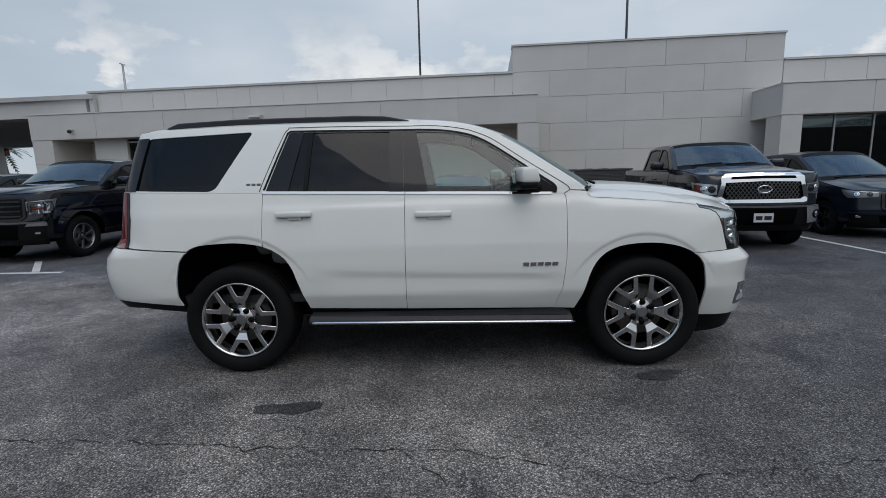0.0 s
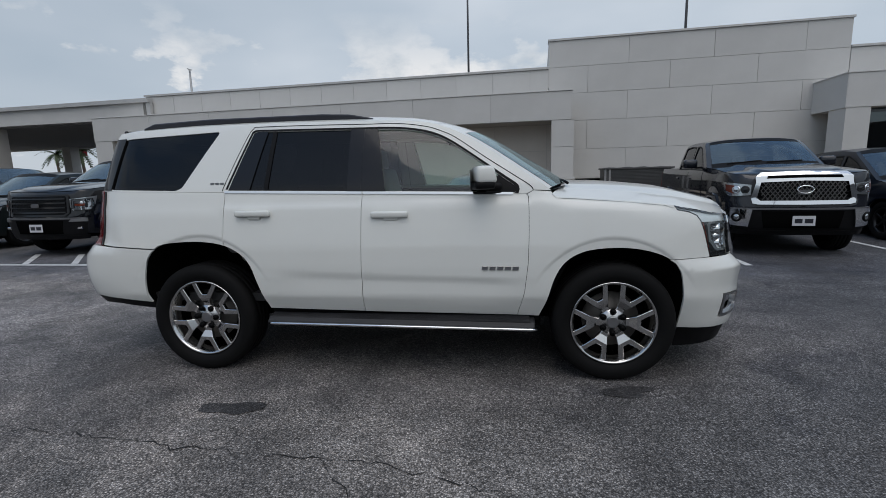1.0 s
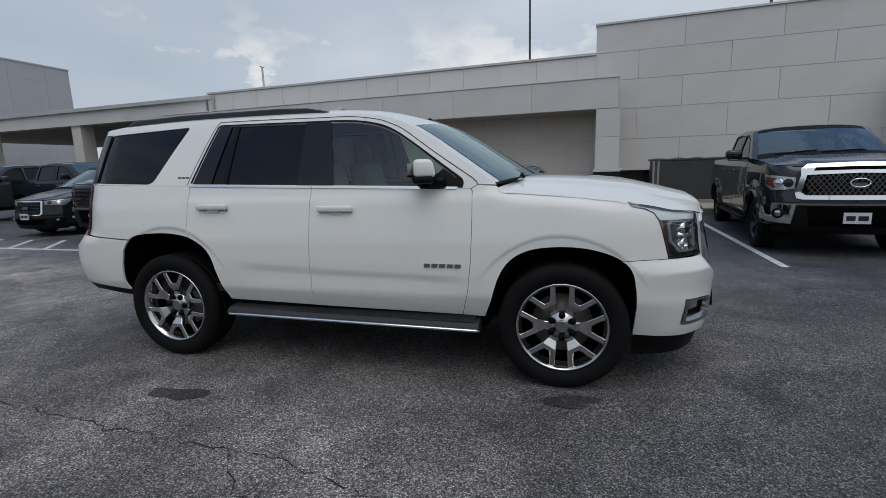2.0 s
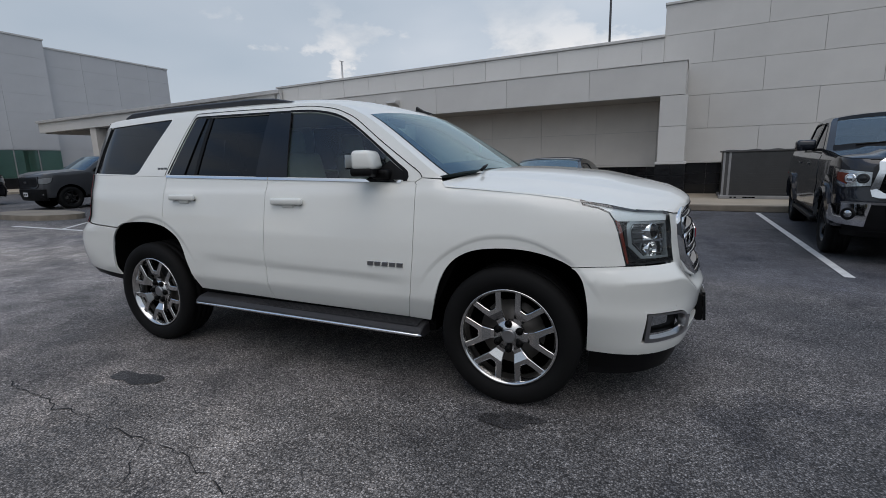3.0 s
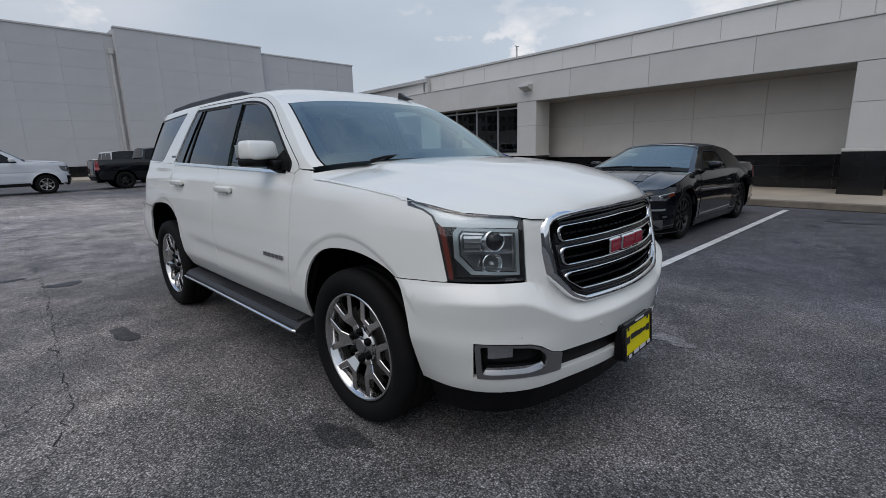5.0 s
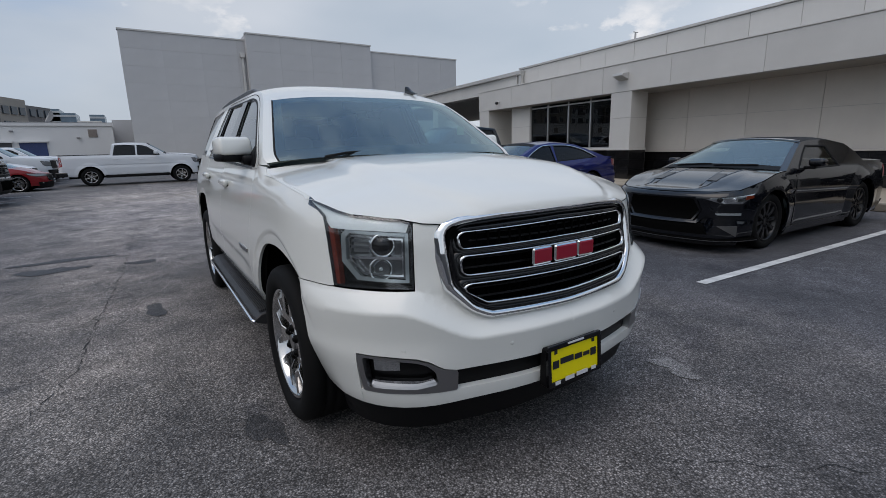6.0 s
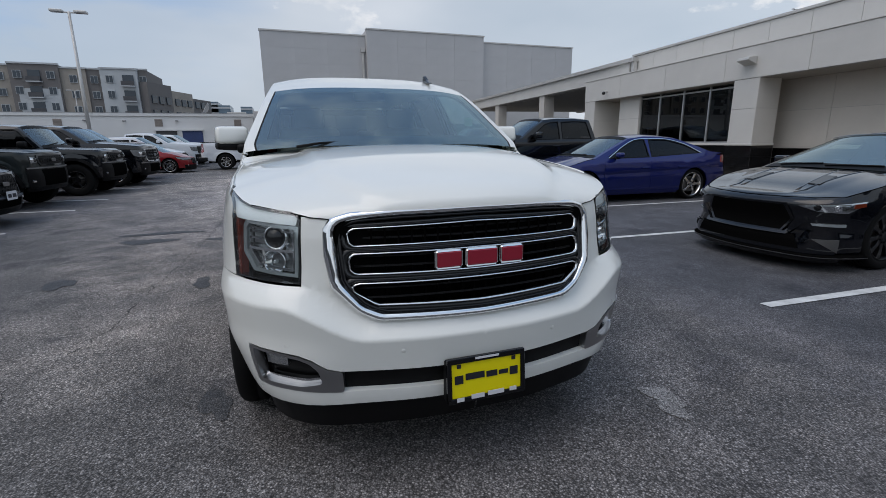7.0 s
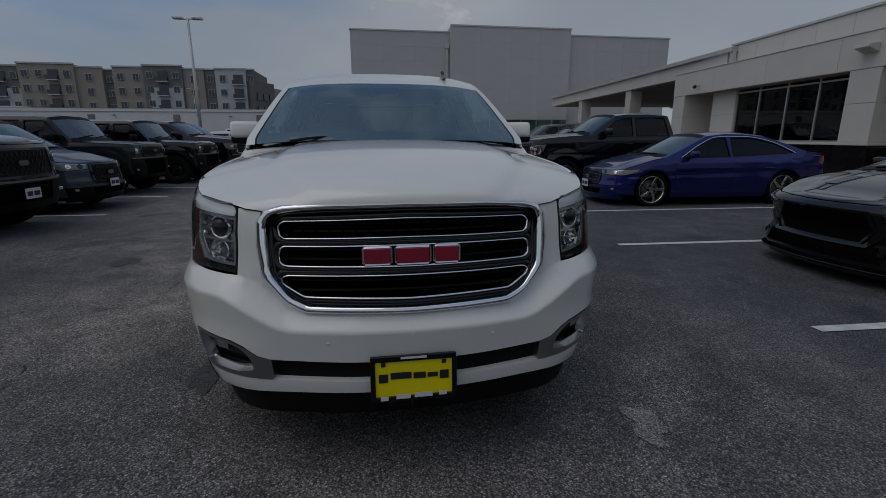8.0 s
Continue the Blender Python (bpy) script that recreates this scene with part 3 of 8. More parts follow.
def loft(name, edge, crown, bow, mat, parent, nv=17, p=2.6, label="", v0=-1.0, v1=1.0, thick=0.0, lift=0.0, dome=0.0, q=1.0):
    """A lid from the right edge points across to their mirror, rising by crown and running forward by bow in the middle."""
    edge, n = np.asarray(edge, float), len(edge)
    crown, bow = np.broadcast_to(crown, n), np.broadcast_to(bow, n)
    ts = np.sin(np.linspace(math.asin(max(-1, v0)), math.asin(min(1, v1)), nv))
    verts, faces = [], []
    for i in range(n):
        for v in ts:
            a = abs(v)
            verts.append((edge[i][0] + bow[i] * (1 - a * a), -edge[i][1] * v, edge[i][2] + crown[i] * max(0.0, 1 - a ** p) ** q + lift + dome * float(smooth01((0.68 - a) / 0.10)) * math.sin(math.pi * min(1.0, 0.15 + 0.9 * i / n))))
    for i in range(n - 1):
        for k in range(nv - 1):
            faces.append((i * nv + k, (i + 1) * nv + k, (i + 1) * nv + k + 1, i * nv + k + 1))
    a, b, c = (np.array(verts[q]) for q in (faces[len(faces) // 2][0], faces[len(faces) // 2][1], faces[len(faces) // 2][2]))
    if np.cross(b - a, c - a)[2] < 0:
        faces = [f[::-1] for f in faces]
    return raw(name, verts, faces, mat, parent, label)


def curve(pts, n=6):
    """The polyline as a smooth curve through its points."""
    p, out = [Vector(q) for q in pts], []
    p = [p[0] * 2 - p[1]] + p + [p[-1] * 2 - p[-2]]
    for i in range(1, len(p) - 2):
        p0, p1, p2, p3 = p[i - 1:i + 3]
        for k in range(n):
            t = k / n
            out.append(tuple(0.5 * ((2 * p1) + (p2 - p0) * t + (2 * p0 - 5 * p1 + 4 * p2 - p3) * t * t + (3 * p1 - p0 - 3 * p2 + p3) * t ** 3)))
    return out + [tuple(p[-2])]


def resample(pts, n):
    """n points evenly along a polyline, eased by a spline."""
    p = np.array(pts, float)
    d = np.concatenate([[0], np.cumsum(np.linalg.norm(np.diff(p, axis=0), axis=1))])
    t = np.linspace(0, d[-1], n)
    return np.stack([np.interp(t, d, p[:, k]) for k in range(p.shape[1])], -1)


def plate(name, w, h, mat, parent, m, bars, ink=M_ink, frame_mat=None, label=""):
    """A number plate in the plane of local y and z, facing plus x, with plain bars for its writing."""
    base = part(name, box_bm(0, 0.006, -w / 2, w / 2, -h / 2, h / 2, 0.0015), mat, parent, label)
    base.matrix_basis = m
    for y0, y1, z0, z1 in bars:
        box("bar", 0.007, 0.009, y0, y1, z0, z1, ink, base)
    if frame_mat:
        for y0, y1, z0, z1 in ((-w / 2 - 0.012, w / 2 + 0.012, h / 2 - 0.004, h / 2 + 0.018), (-w / 2 - 0.012, w / 2 + 0.012, -h / 2 - 0.014, -h / 2 + 0.006),
                               (-w / 2 - 0.014, -w / 2 + 0.005, -h / 2, h / 2), (w / 2 - 0.005, w / 2 + 0.014, -h / 2, h / 2)):
            box("plate_frame", -0.004, 0.013, y0, y1, z0, z1, frame_mat, base, 0.002)
    return base

# ---- ground ----
def sheet(name, pts, z, mat, label, category, kind="structure"):
    me = bpy.data.meshes.new(name)
    me.from_pydata([(x, y, z) for x, y in pts], [], [tuple(range(len(pts)))])
    return tagged(place(name, me, mat), label, category, kind=kind)


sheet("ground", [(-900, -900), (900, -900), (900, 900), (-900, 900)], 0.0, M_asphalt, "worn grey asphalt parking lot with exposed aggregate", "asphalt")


SLANT = math.tan(radians(2.6))


def stripe(x, y0, y1, w=0.10, slant=SLANT):
    d = (y1 - y0) * slant
    sheet("parking_line", [(x - w / 2, y0), (x + w / 2, y0), (x + d + w / 2, y1), (x + d - w / 2, y1)], 0.007, M_line, "worn white painted parking line on asphalt", "line")


for x in (9.85, 7.0, 4.27, 1.48, -1.27, -4.02):
    stripe(x, 3.02, 9.55)
for x in (-2.6, -5.25, -8.0, -10.1, -13.2, -15.9, -18.6, -21.3):
    stripe(x, -10.5, -4.85)
sheet("parking_line", [(-13, 3.14), (-6.3, 3.05), (-6.3, 3.17), (-13, 3.26)], 0.007, M_line, "worn white painted border line on asphalt", "line")
for x in (-6.9, -7.9, -8.9, -9.9, -10.9):
    sheet("hatch_line", [(x, 3.2), (x + 0.14, 3.2), (x - 0.75, 4.25), (x - 0.89, 4.25)], 0.007, M_line, "slanting white hatch line on asphalt", "line")


def blot(name, x, y, rx, ry, mat, label, seed, turn=0.0, z=0.005, rough=0.26):
    r = random.Random(seed)
    k, pts = 72, []
    ph = [r.uniform(0, 6.28) for _ in range(9)]
    for i in range(k):
        a = 2 * math.pi * i / k
        f = 1 + rough * sum(math.sin((q + 2) * a + ph[q]) / (q + 1.6) for q in range(5)) + 0.05 * sum(math.sin((9 + 4 * q) * a + ph[q]) for q in range(5, 9)) * 0.6
        u, v = rx * f * math.cos(a), ry * f * math.sin(a)
        pts.append((x + u * math.cos(turn) - v * math.sin(turn), y + u * math.sin(turn) + v * math.cos(turn)))
    sheet(name, pts, z, mat, label, "stain")


for i, (x, y, rx, ry, turn) in enumerate(((-0.95, -1.51, 0.19, 0.08, 0.0), (1.53, -1.11, 0.16, 0.075, 0.1), (-4.07, -2.47, 0.46, 0.14, 1.6), (-3.45, -2.55, 0.30, 0.20, 1.5), (-1.40, -2.86, 0.19, 0.13, 0.6), (-3.3, -1.60, 0.20, 0.09, 1.3))):
    blot("oil_stain", x, y, rx, ry, M_stain, "dark oily stain on the asphalt", i + 1, turn, rough=0.30)
blot("oil_stain", 2.9, 8.2, 0.32, 0.12, M_stain, "dark oily spot in an empty bay", 7, 0.1)
blot("worn_patch", 2.33, 1.15, 0.14, 0.082, M_pale, "pale chalky worn patch on the asphalt", 11, 0.08, rough=0.42)


def crack(pts, seed, w=0.0045):
    """A ragged open crack as a thin ribbon."""
    r = random.Random(seed)
    fine = []
    for (a, b), (c, d) in zip(pts, pts[1:]):
        k = max(2, int(math.hypot(c - a, d - b) / 0.05))
        fine += [(a + (c - a) * i / k + r.gauss(0, 0.016), b + (d - b) * i / k + r.gauss(0, 0.016)) for i in range(k)]
    verts, faces = [], []
    for i, (x, y) in enumerate(fine):
        a, b = fine[max(0, i - 1)], fine[min(len(fine) - 1, i + 1)]
        d = Vector((b[0] - a[0], b[1] - a[1])).normalized()
        h = w * r.uniform(0.1, 0.9) * (0.25 if r.random() < 0.3 else 1.0)
        verts += [(x - d.y * h, y + d.x * h, 0.0045), (x + d.y * h, y - d.x * h, 0.0045)]
    for i in range(len(fine) - 1):
        faces.append((2 * i + 1, 2 * i + 3, 2 * i + 2, 2 * i))
    tagged(raw("crack", verts, faces, M_crack, smooth=False), "thin dark crack running across the asphalt", "crack", kind="structure")


crack([(-9.5, -1.2), (-6.3, -1.7), (-3.2, -1.78), (-1.9, -1.86), (-0.98, -1.93), (0.17, -1.99), (1.0, -2.25), (2.2, -2.1), (4.5, -2.3)], 1, 0.0055)
crack([(-0.2, -1.98), (0.5, -2.6), (0.9, -3.4), (1.2, -4.6)], 2, 0.0035)
crack([(2.7, 0.2), (3.4, 1.0), (4.6, 1.6), (6.5, 2.2)], 3, 0.004)
crack([(-6.3, -1.7), (-7.6, -2.3), (-9.0, -2.4)], 4)

# ---- the showroom building along the bays ----
BO, BA = Vector((3.1, 12.05, 0)), radians(-4.4)
BM = Matrix.Translation(BO) @ Matrix.Rotation(BA, 4, "Z")


def setting(name, label, category):
    ob = thing(name, BM, label, category, kind="structure")
    return ob


def panels(parent, u0, u1, rows, v, width, mat, joint=0.012, proud=0.012, offset=1.0):
    """Wall panels as pieces: one box for each, with open joints between."""
    cache = {}
    for r, (z0, z1) in enumerate(zip(rows, rows[1:])):
        cuts, u = [u0], u0 + width * (offset if r % 2 else 1.0)
        while u < u1 - 0.3:
            cuts.append(u)
            u += width
        cuts.append(u1)
        for a, b in zip(cuts, cuts[1:]):
            key = (round(b - a, 3), round(z1 - z0, 3))
            if key not in cache:
                me = bpy.data.meshes.new("panel")
                bm = box_bm(joint / 2, b - a - joint / 2, -proud, 0.02, joint / 2, z1 - z0 - joint / 2)
                bm.to_mesh(me)
                bm.free()
                me.materials.append(mat)
                cache[key] = me
            ob = new("panel", cache[key])
            ob.parent = parent
            ob.location = (a, v, z0)


def tiles(parent, u0, u1, z0, z1, v, w=0.6, h=0.33):
    nu, nz = max(1, round((u1 - u0) / w)), max(1, round((z1 - z0) / h))
    w, h = (u1 - u0) / nu, (z1 - z0) / nz
    me = bpy.data.meshes.new("tile")
    bm = box_bm(0.003, w - 0.003, -0.012, 0.01, 0.003, h - 0.003)
    bm.to_mesh(me)
    bm.free()
    me.materials.append(M_tile)
    for i in range(nu):
        for j in range(nz):
            ob = new("tile", me)
            ob.parent = parent
            ob.location = (u0 + i * w, v, z0 + j * h)


WALK = 0.15
walk_slab = setting("sidewalk", "tan concrete sidewalk along the showroom", "sidewalk")
box("slab", -19.5, 60, -2.02, 3.0, 0, WALK, M_walk, walk_slab)
box("kerb", -19.5, 60, -2.17, -2.024, 0, WALK + 0.003, M_kerb, walk_slab, 0.015, label="worn concrete kerb")

# the long low roofline behind
parapet = setting("wall_parapet", "low roof parapet of painted panels", "wall")
box("core", -17.9, -0.80, 1.78, 2.1, 3.9, 5.06, M_joint, parapet)
panels(parapet, -17.9, -0.80, (3.9, 5.04), 1.775, 1.37, M_panel)
box("coping", -17.95, -0.80, 1.70, 2.15, 5.06, 5.14, M_trim, parapet, 0.006)
box("roof", -17.9, -0.5, 2.1, 22, 4.3, 4.42, M_trim, parapet)

# the beam over the sidewalk, its pillars, and the walls of the two recesses
beam = setting("wall_fascia", "deep painted panel beam over the recessed sidewalk", "wall")
box("core", -18.93, -0.08, 0.0, 1.72, 3.09, 4.0, M_joint, beam)
panels(beam, -18.94, -0.08, (3.09, 4.0), -0.004, 2.7, M_panel)
box("end_panel", -0.082, -0.068, 0.0, 1.72, 3.09, 4.0, M_panel, beam)
box("end_panel", -18.955, -18.932, 0.0, 1.72, 3.09, 4.0, M_panel, beam)
box("coping", -18.98, -0.05, -0.04, 1.74, 4.0, 4.04, M_panel, beam, 0.006)
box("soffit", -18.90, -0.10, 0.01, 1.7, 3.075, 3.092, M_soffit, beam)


def pillar(u0, u1, depth):
    p = setting("pillar", "painted panel pillar on a black tiled base", "pillar")
    box("core", u0 + 0.012, u1 - 0.012, 0.012, depth, WALK, 3.08, M_joint, p)
    panels(p, u0, u1, (1.2, 2.22, 3.085), 0.004, 5.0, M_panel)
    for u, n in ((u0, 1), (u1, -1)):
        for z0, z1 in ((1.2, 2.22), (2.22, 3.085)):
            box("side_panel", min(u, u + n * 0.012), max(u, u + n * 0.012), 0.0, depth, z0 + 0.007, z1 - 0.007, M_panel, p)
    box("cap", u0 - 0.06, u1 + 0.06, -0.06, depth, 1.13, 1.20, M_panel, p, 0.01)
    box("base", u0 - 0.035, u1 + 0.035, -0.035, depth, WALK, 1.13, M_grout, p)
    tiles(p, u0 - 0.035, u1 + 0.035, WALK, 1.13, -0.036, 0.4)
    for u in (u0 - 0.047, u1 + 0.035):
        for j in range(3):
            for k in range(2):
                box("tile", u, u + 0.012, -0.03 + k * depth / 2, -0.036 + (k + 1) * depth / 2, WALK + j * 0.327 + 0.003, WALK + (j + 1) * 0.327 - 0.003, M_tile, p)
    return p


pillar(-0.72, 0.0, 0.75)
pillar(-10.43, -9.55, 0.80)

recess = setting("wall_recess", "painted panel wall toned for the shade behind the pillars, black tiled base", "wall")
box("core", -10.4, -0.5, 1.45, 1.75, WALK, 3.9, M_joint, recess)
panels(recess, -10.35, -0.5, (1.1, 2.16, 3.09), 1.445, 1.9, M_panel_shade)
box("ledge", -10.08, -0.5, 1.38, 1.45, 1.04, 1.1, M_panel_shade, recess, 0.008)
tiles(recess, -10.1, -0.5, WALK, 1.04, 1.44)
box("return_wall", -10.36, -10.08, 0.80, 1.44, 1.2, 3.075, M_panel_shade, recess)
box("return_base", -10.36, -10.1, 0.80, 1.43, WALK, 1.13, M_tile, recess)

# the window bay
bay = setting("wall_window_bay", "recessed window bay with a black tiled base", "wall")
box("base", -16.75, -10.4, 0.40, 0.7, WALK, 1.13, M_grout, bay)
tiles(bay, -16.75, -10.44, WALK, 1.13, 0.396)
box("sill", -15.55, -10.4, 0.28, 0.62, 1.13, 1.20, M_panel, bay, 0.006)
box("jamb", -16.75, -15.42, 0.40, 0.8, 1.13, 3.08, M_panel, bay)
box("jamb_joint", -16.752, -15.418, 0.398, 0.6, 2.20, 2.214, M_joint, bay)
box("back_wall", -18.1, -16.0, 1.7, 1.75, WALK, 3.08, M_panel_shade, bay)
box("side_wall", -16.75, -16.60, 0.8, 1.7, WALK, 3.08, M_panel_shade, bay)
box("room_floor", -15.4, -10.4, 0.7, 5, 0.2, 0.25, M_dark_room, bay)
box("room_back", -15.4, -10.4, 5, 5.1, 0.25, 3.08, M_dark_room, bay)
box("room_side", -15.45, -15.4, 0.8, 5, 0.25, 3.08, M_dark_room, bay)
win = setting("window_1", "wide dark showroom window in four panes", "window")
CUTS = (-15.43, -14.30, -13.06, -11.85, -10.42)
for a, b in zip(CUTS, CUTS[1:]):
    box("pane", a + 0.03, b - 0.03, 0.52, 0.526, 1.23, 3.04, M_window, win)
for u in CUTS:
    box("mullion", u - 0.03, u + 0.03, 0.48, 0.56, 1.20, 3.08, M_frame, win)
for z in (1.20, 2.93):
    box("rail", -15.4, -10.44, 0.485, 0.555, z, z + 0.05, M_frame, win)
end = setting("pillar_end", "broad painted end pillar of the beam", "pillar")
box("core", -18.93, -18.10, 0.0, 1.70, 0.0, 3.085, M_panel, end)
box("joint", -18.932, -18.098, -0.002, 1.0, 2.20, 2.215, M_joint, end)

lamp = thing("wall_lamp", BM @ pose(-9.92, -0.02, 3.68), "white box floodlight on the painted beam", "lamp")
part("housing", slab_bm([(-0.16, 0.0), (-0.30, -0.02), (-0.32, -0.10), (0.0, -0.22), (0.0, 0.02)], 0.42, 0.01, "yz"), M_trim, lamp).location = (-0.21, 0, 0)
box("lens", -0.18, 0.18, -0.305, -0.06, -0.150, -0.145, M_lamp_clear, lamp, turn=Matrix.Rotation(0.2, 4, "X"))
cam_dome = thing("security_camera", BM @ pose(-17.17, -0.02, 3.38), "small dome camera under a bracket on the wall", "camera")
box("bracket", -0.04, 0.04, -0.18, 0.0, 0.02, 0.06, M_trim, cam_dome, 0.006)
dome_bm = bmesh.new()
bmesh.ops.create_uvsphere(dome_bm, u_segments=16, v_segments=10, radius=0.075)
part("dome", dome_bm, M_lamp_dark, cam_dome, smooth=True).location = (0, -0.16, -0.02)

# the tall block and the wing beyond it
tall = setting("wall_tall", "tall windowless block of painted panels on black tile", "wall")
box("core", -0.78, 8.62, 1.80, 2.2, WALK, 6.0, M_joint, tall)
box("side", -0.80, -0.77, 1.79, 9, 4.4, 6.0, M_panel, tall)
box("side", 8.62, 8.65, 1.79, 9, 4.4, 6.0, M_panel, tall)
panels(tall, -0.79, 8.63, (1.2, 2.2, 3.22, 4.18, 5.1, 6.0), 1.79, 2.72, M_panel, offset=0.5)
tiles(tall, 0.0, 8.0, WALK, 1.13, 1.79)
box("ledge", 0.0, 8.0, 1.70, 1.80, 1.13, 1.2, M_panel, tall, 0.008)
box("coping", -0.83, 8.68, 1.73, 2.25, 6.0, 6.07, M_trim, tall, 0.006)
wing = setting("wall_wing", "low wing of painted panels with a projecting window front", "wall")
box("core", 8.66, 40, 1.80, 2.2, 3.9, 5.1, M_joint, wing)
panels(wing, 8.66, 40, (4.05, 5.08), 1.79, 1.37, M_panel)
box("coping", 8.66, 40, 1.72, 2.25, 5.1, 5.17, M_trim, wing, 0.006)
box("beam_core", 7.72, 40, 0.0, 1.78, 3.05, 4.02, M_joint, wing)
panels(wing, 7.71, 40, (3.05, 4.02), -0.004, 2.7, M_panel)
box("end_panel", 7.69, 7.718, -0.01, 1.78, 3.05, 4.02, M_panel, wing)
box("coping", 7.67, 40, -0.04, 1.79, 4.02, 4.06, M_panel, wing, 0.006)
box("pillar", 7.72, 8.36, 0.0, 0.85, WALK, 3.05, M_panel, wing)
box("base", 8.55, 40, 0.35, 0.7, WALK, 0.75, M_tile, wing)
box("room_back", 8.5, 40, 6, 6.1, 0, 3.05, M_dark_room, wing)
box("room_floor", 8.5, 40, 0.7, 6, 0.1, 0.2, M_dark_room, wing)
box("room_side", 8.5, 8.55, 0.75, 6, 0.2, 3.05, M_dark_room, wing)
win2 = setting("window_2", "dark showroom window in aluminium frames", "window")
for i in range(8):
    a = 8.40 + i * 1.19
    box("pane", a + 0.03, a + 1.17, 0.42, 0.426, 0.8, 3.02, M_window, win2)
    box("mullion", a - 0.02, a + 0.03, 0.39, 0.46, 0.75, 3.05, M_frame, win2)


def sign(text, u, z, size):
    c = bpy.data.curves.new("lettering", "FONT")
    c.body, c.size, c.align_x = text, size, "CENTER"
    tmp = new("lettering", c)
    me = bpy.data.meshes.new_from_object(tmp.evaluated_get(bpy.context.evaluated_depsgraph_get()))
    bpy.data.objects.remove(tmp)
    ob = place("window_lettering", me, M_plate_white, None)
    ob.matrix_basis = BM @ pose(u, 0.50, z, 90, 0, 180)
    return tagged(ob, "pale capital lettering on the inside of a window", "sign")


sign("COMMERCIAL", 10.6, 2.68, 0.27)
sign("DEPARTMENT", 10.6, 2.32, 0.27)

# drive-through canopy on the far end
canopy = setting("canopy", "low flat canopy over a drive-through lane", "canopy")
box("beam", -42, -17.95, 1.6, 1.95, 4.15, 4.80, M_panel, canopy)
box("coping", -42, -17.55, 1.45, 2.0, 4.80, 4.98, M_trim, canopy, 0.01)
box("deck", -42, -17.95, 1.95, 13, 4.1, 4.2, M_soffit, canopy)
box("edge_beam", -42, -17.95, 13, 13.3, 4.0, 4.8, M_panel, canopy)
box("rear_block", -17.9, -15.9, 6.5, 22, 0, 4.3, M_panel, canopy)
for u in (-35.0, -27.0):
    for v in (1.7, 12.2):
        box("column", u - 0.35, u + 0.35, v, v + 0.7, 0, 4.15, M_panel_shade, canopy)
box("gutter_pipe", -17.75, -17.55, 1.55, 1.70, 4.05, 4.85, M_trim, canopy)

unit = thing("air_conditioning_unit", BM @ pose(0, 0, WALK), "large dark grey air conditioning cabinet on the sidewalk", "air conditioner")
box("cabinet", 1.00, 3.05, -0.1, 1.2, 0.09, 1.28, M_metal_box, unit, 0.01)
box("skid", 0.93, 3.12, -0.2, 1.3, 0.0, 0.09, M_metal_light, unit, 0.008)
for u in (1.20, 1.30, 1.50):
    box("skid_slot", u, u + (0.06 if u < 1.4 else 0.30), -0.203, -0.195, 0.03, 0.06, M_void, unit)
box("lid", 0.95, 3.10, -0.15, 1.25, 1.28, 1.33, M_metal_box, unit, 0.008)
for u in (0.985, 1.12, 3.01):
    box("corner_post", u, u + 0.055, -0.125, -0.06, 0.09, 1.28, M_metal_light, unit)
for i in range(25):
    box("louvre", 1.18, 3.0, -0.118, -0.095, 0.13 + i * 0.045, 0.152 + i * 0.045, M_metal_box, unit)
rag = [(0.97 + 0.16 * i, 0.012 * math.sin(i * 1.7) + 0.010 * (i % 3)) for i in range(14)]
part("lid_dent", slab_bm([(u, 1.325 + max(0.0, d)) for u, d in rag] + [(3.05, 1.32), (0.97, 1.32)], 0.9, 0.0), M_metal_box, unit, "buckled sheet metal top").location = (0, 0.1, 0)

# ---- grey block across the aisle ----
def facing_x(x):
    """A frame for a wall that faces plus x: u runs along y, v runs into the wall."""
    return Matrix.Translation((x, 0, 0)) @ Matrix.Rotation(radians(90), 4, "Z")


grey_wall = thing("wall_grey_block", facing_x(-42.0), "tall plain grey panelled commercial building", "building", kind="structure")
for u0, u1, v, top in ((-1.4, 7.95, 0.8, 11.05), (7.95, 19.8, 0.0, 11.5), (19.8, 30.6, 0.5, 11.05)):
    box("core", u0, u1, v + 0.03, 30, 0, top, M_grey_joint, grey_wall)
    rows = [0.95, 3.1] + [3.1 + (top - 3.1) * i / 6 for i in range(1, 7)]
    if u0 == 7.95:
        panels(grey_wall, u0, 10.2, rows[:2], v + 0.02, 2.9, M_grey_panel)
        panels(grey_wall, u0, u1, rows[1:], v + 0.02, 2.9, M_grey_panel)
    else:
        panels(grey_wall, u0, u1, rows, v + 0.02, 2.9, M_grey_panel)
    box("base", u0, u1, v - 0.02, v + 0.03, 0.15, 0.95, M_tile, grey_wall)
    box("coping", u0 - 0.05, u1 + 0.05, v - 0.06, v + 0.5, top, top + 0.12, M_trim, grey_wall)
box("drain_pipe", 7.55, 7.75, 0.62, 0.80, 0.95, 9.6, M_trim, grey_wall, 0.02)
box("drain_head", 7.45, 7.85, 0.52, 0.80, 9.6, 10.0, M_trim, grey_wall, 0.02)
strip_win = thing("window_3", facing_x(-42.0), "long strip of green tinted windows in the grey block", "window", kind="structure")
for i in range(6):
    a = 10.2 + i * 1.6
    box("pane", a + 0.04, a + 1.56, -0.01, 0.0, 0.97, 3.05, M_green_window, strip_win)
    box("mullion", a - 0.04, a + 0.04, -0.05, 0.03, 0.95, 3.1, M_frame, strip_win)
box("rail", 10.2, 19.8, -0.05, 0.03, 3.05, 3.12, M_frame, strip_win)
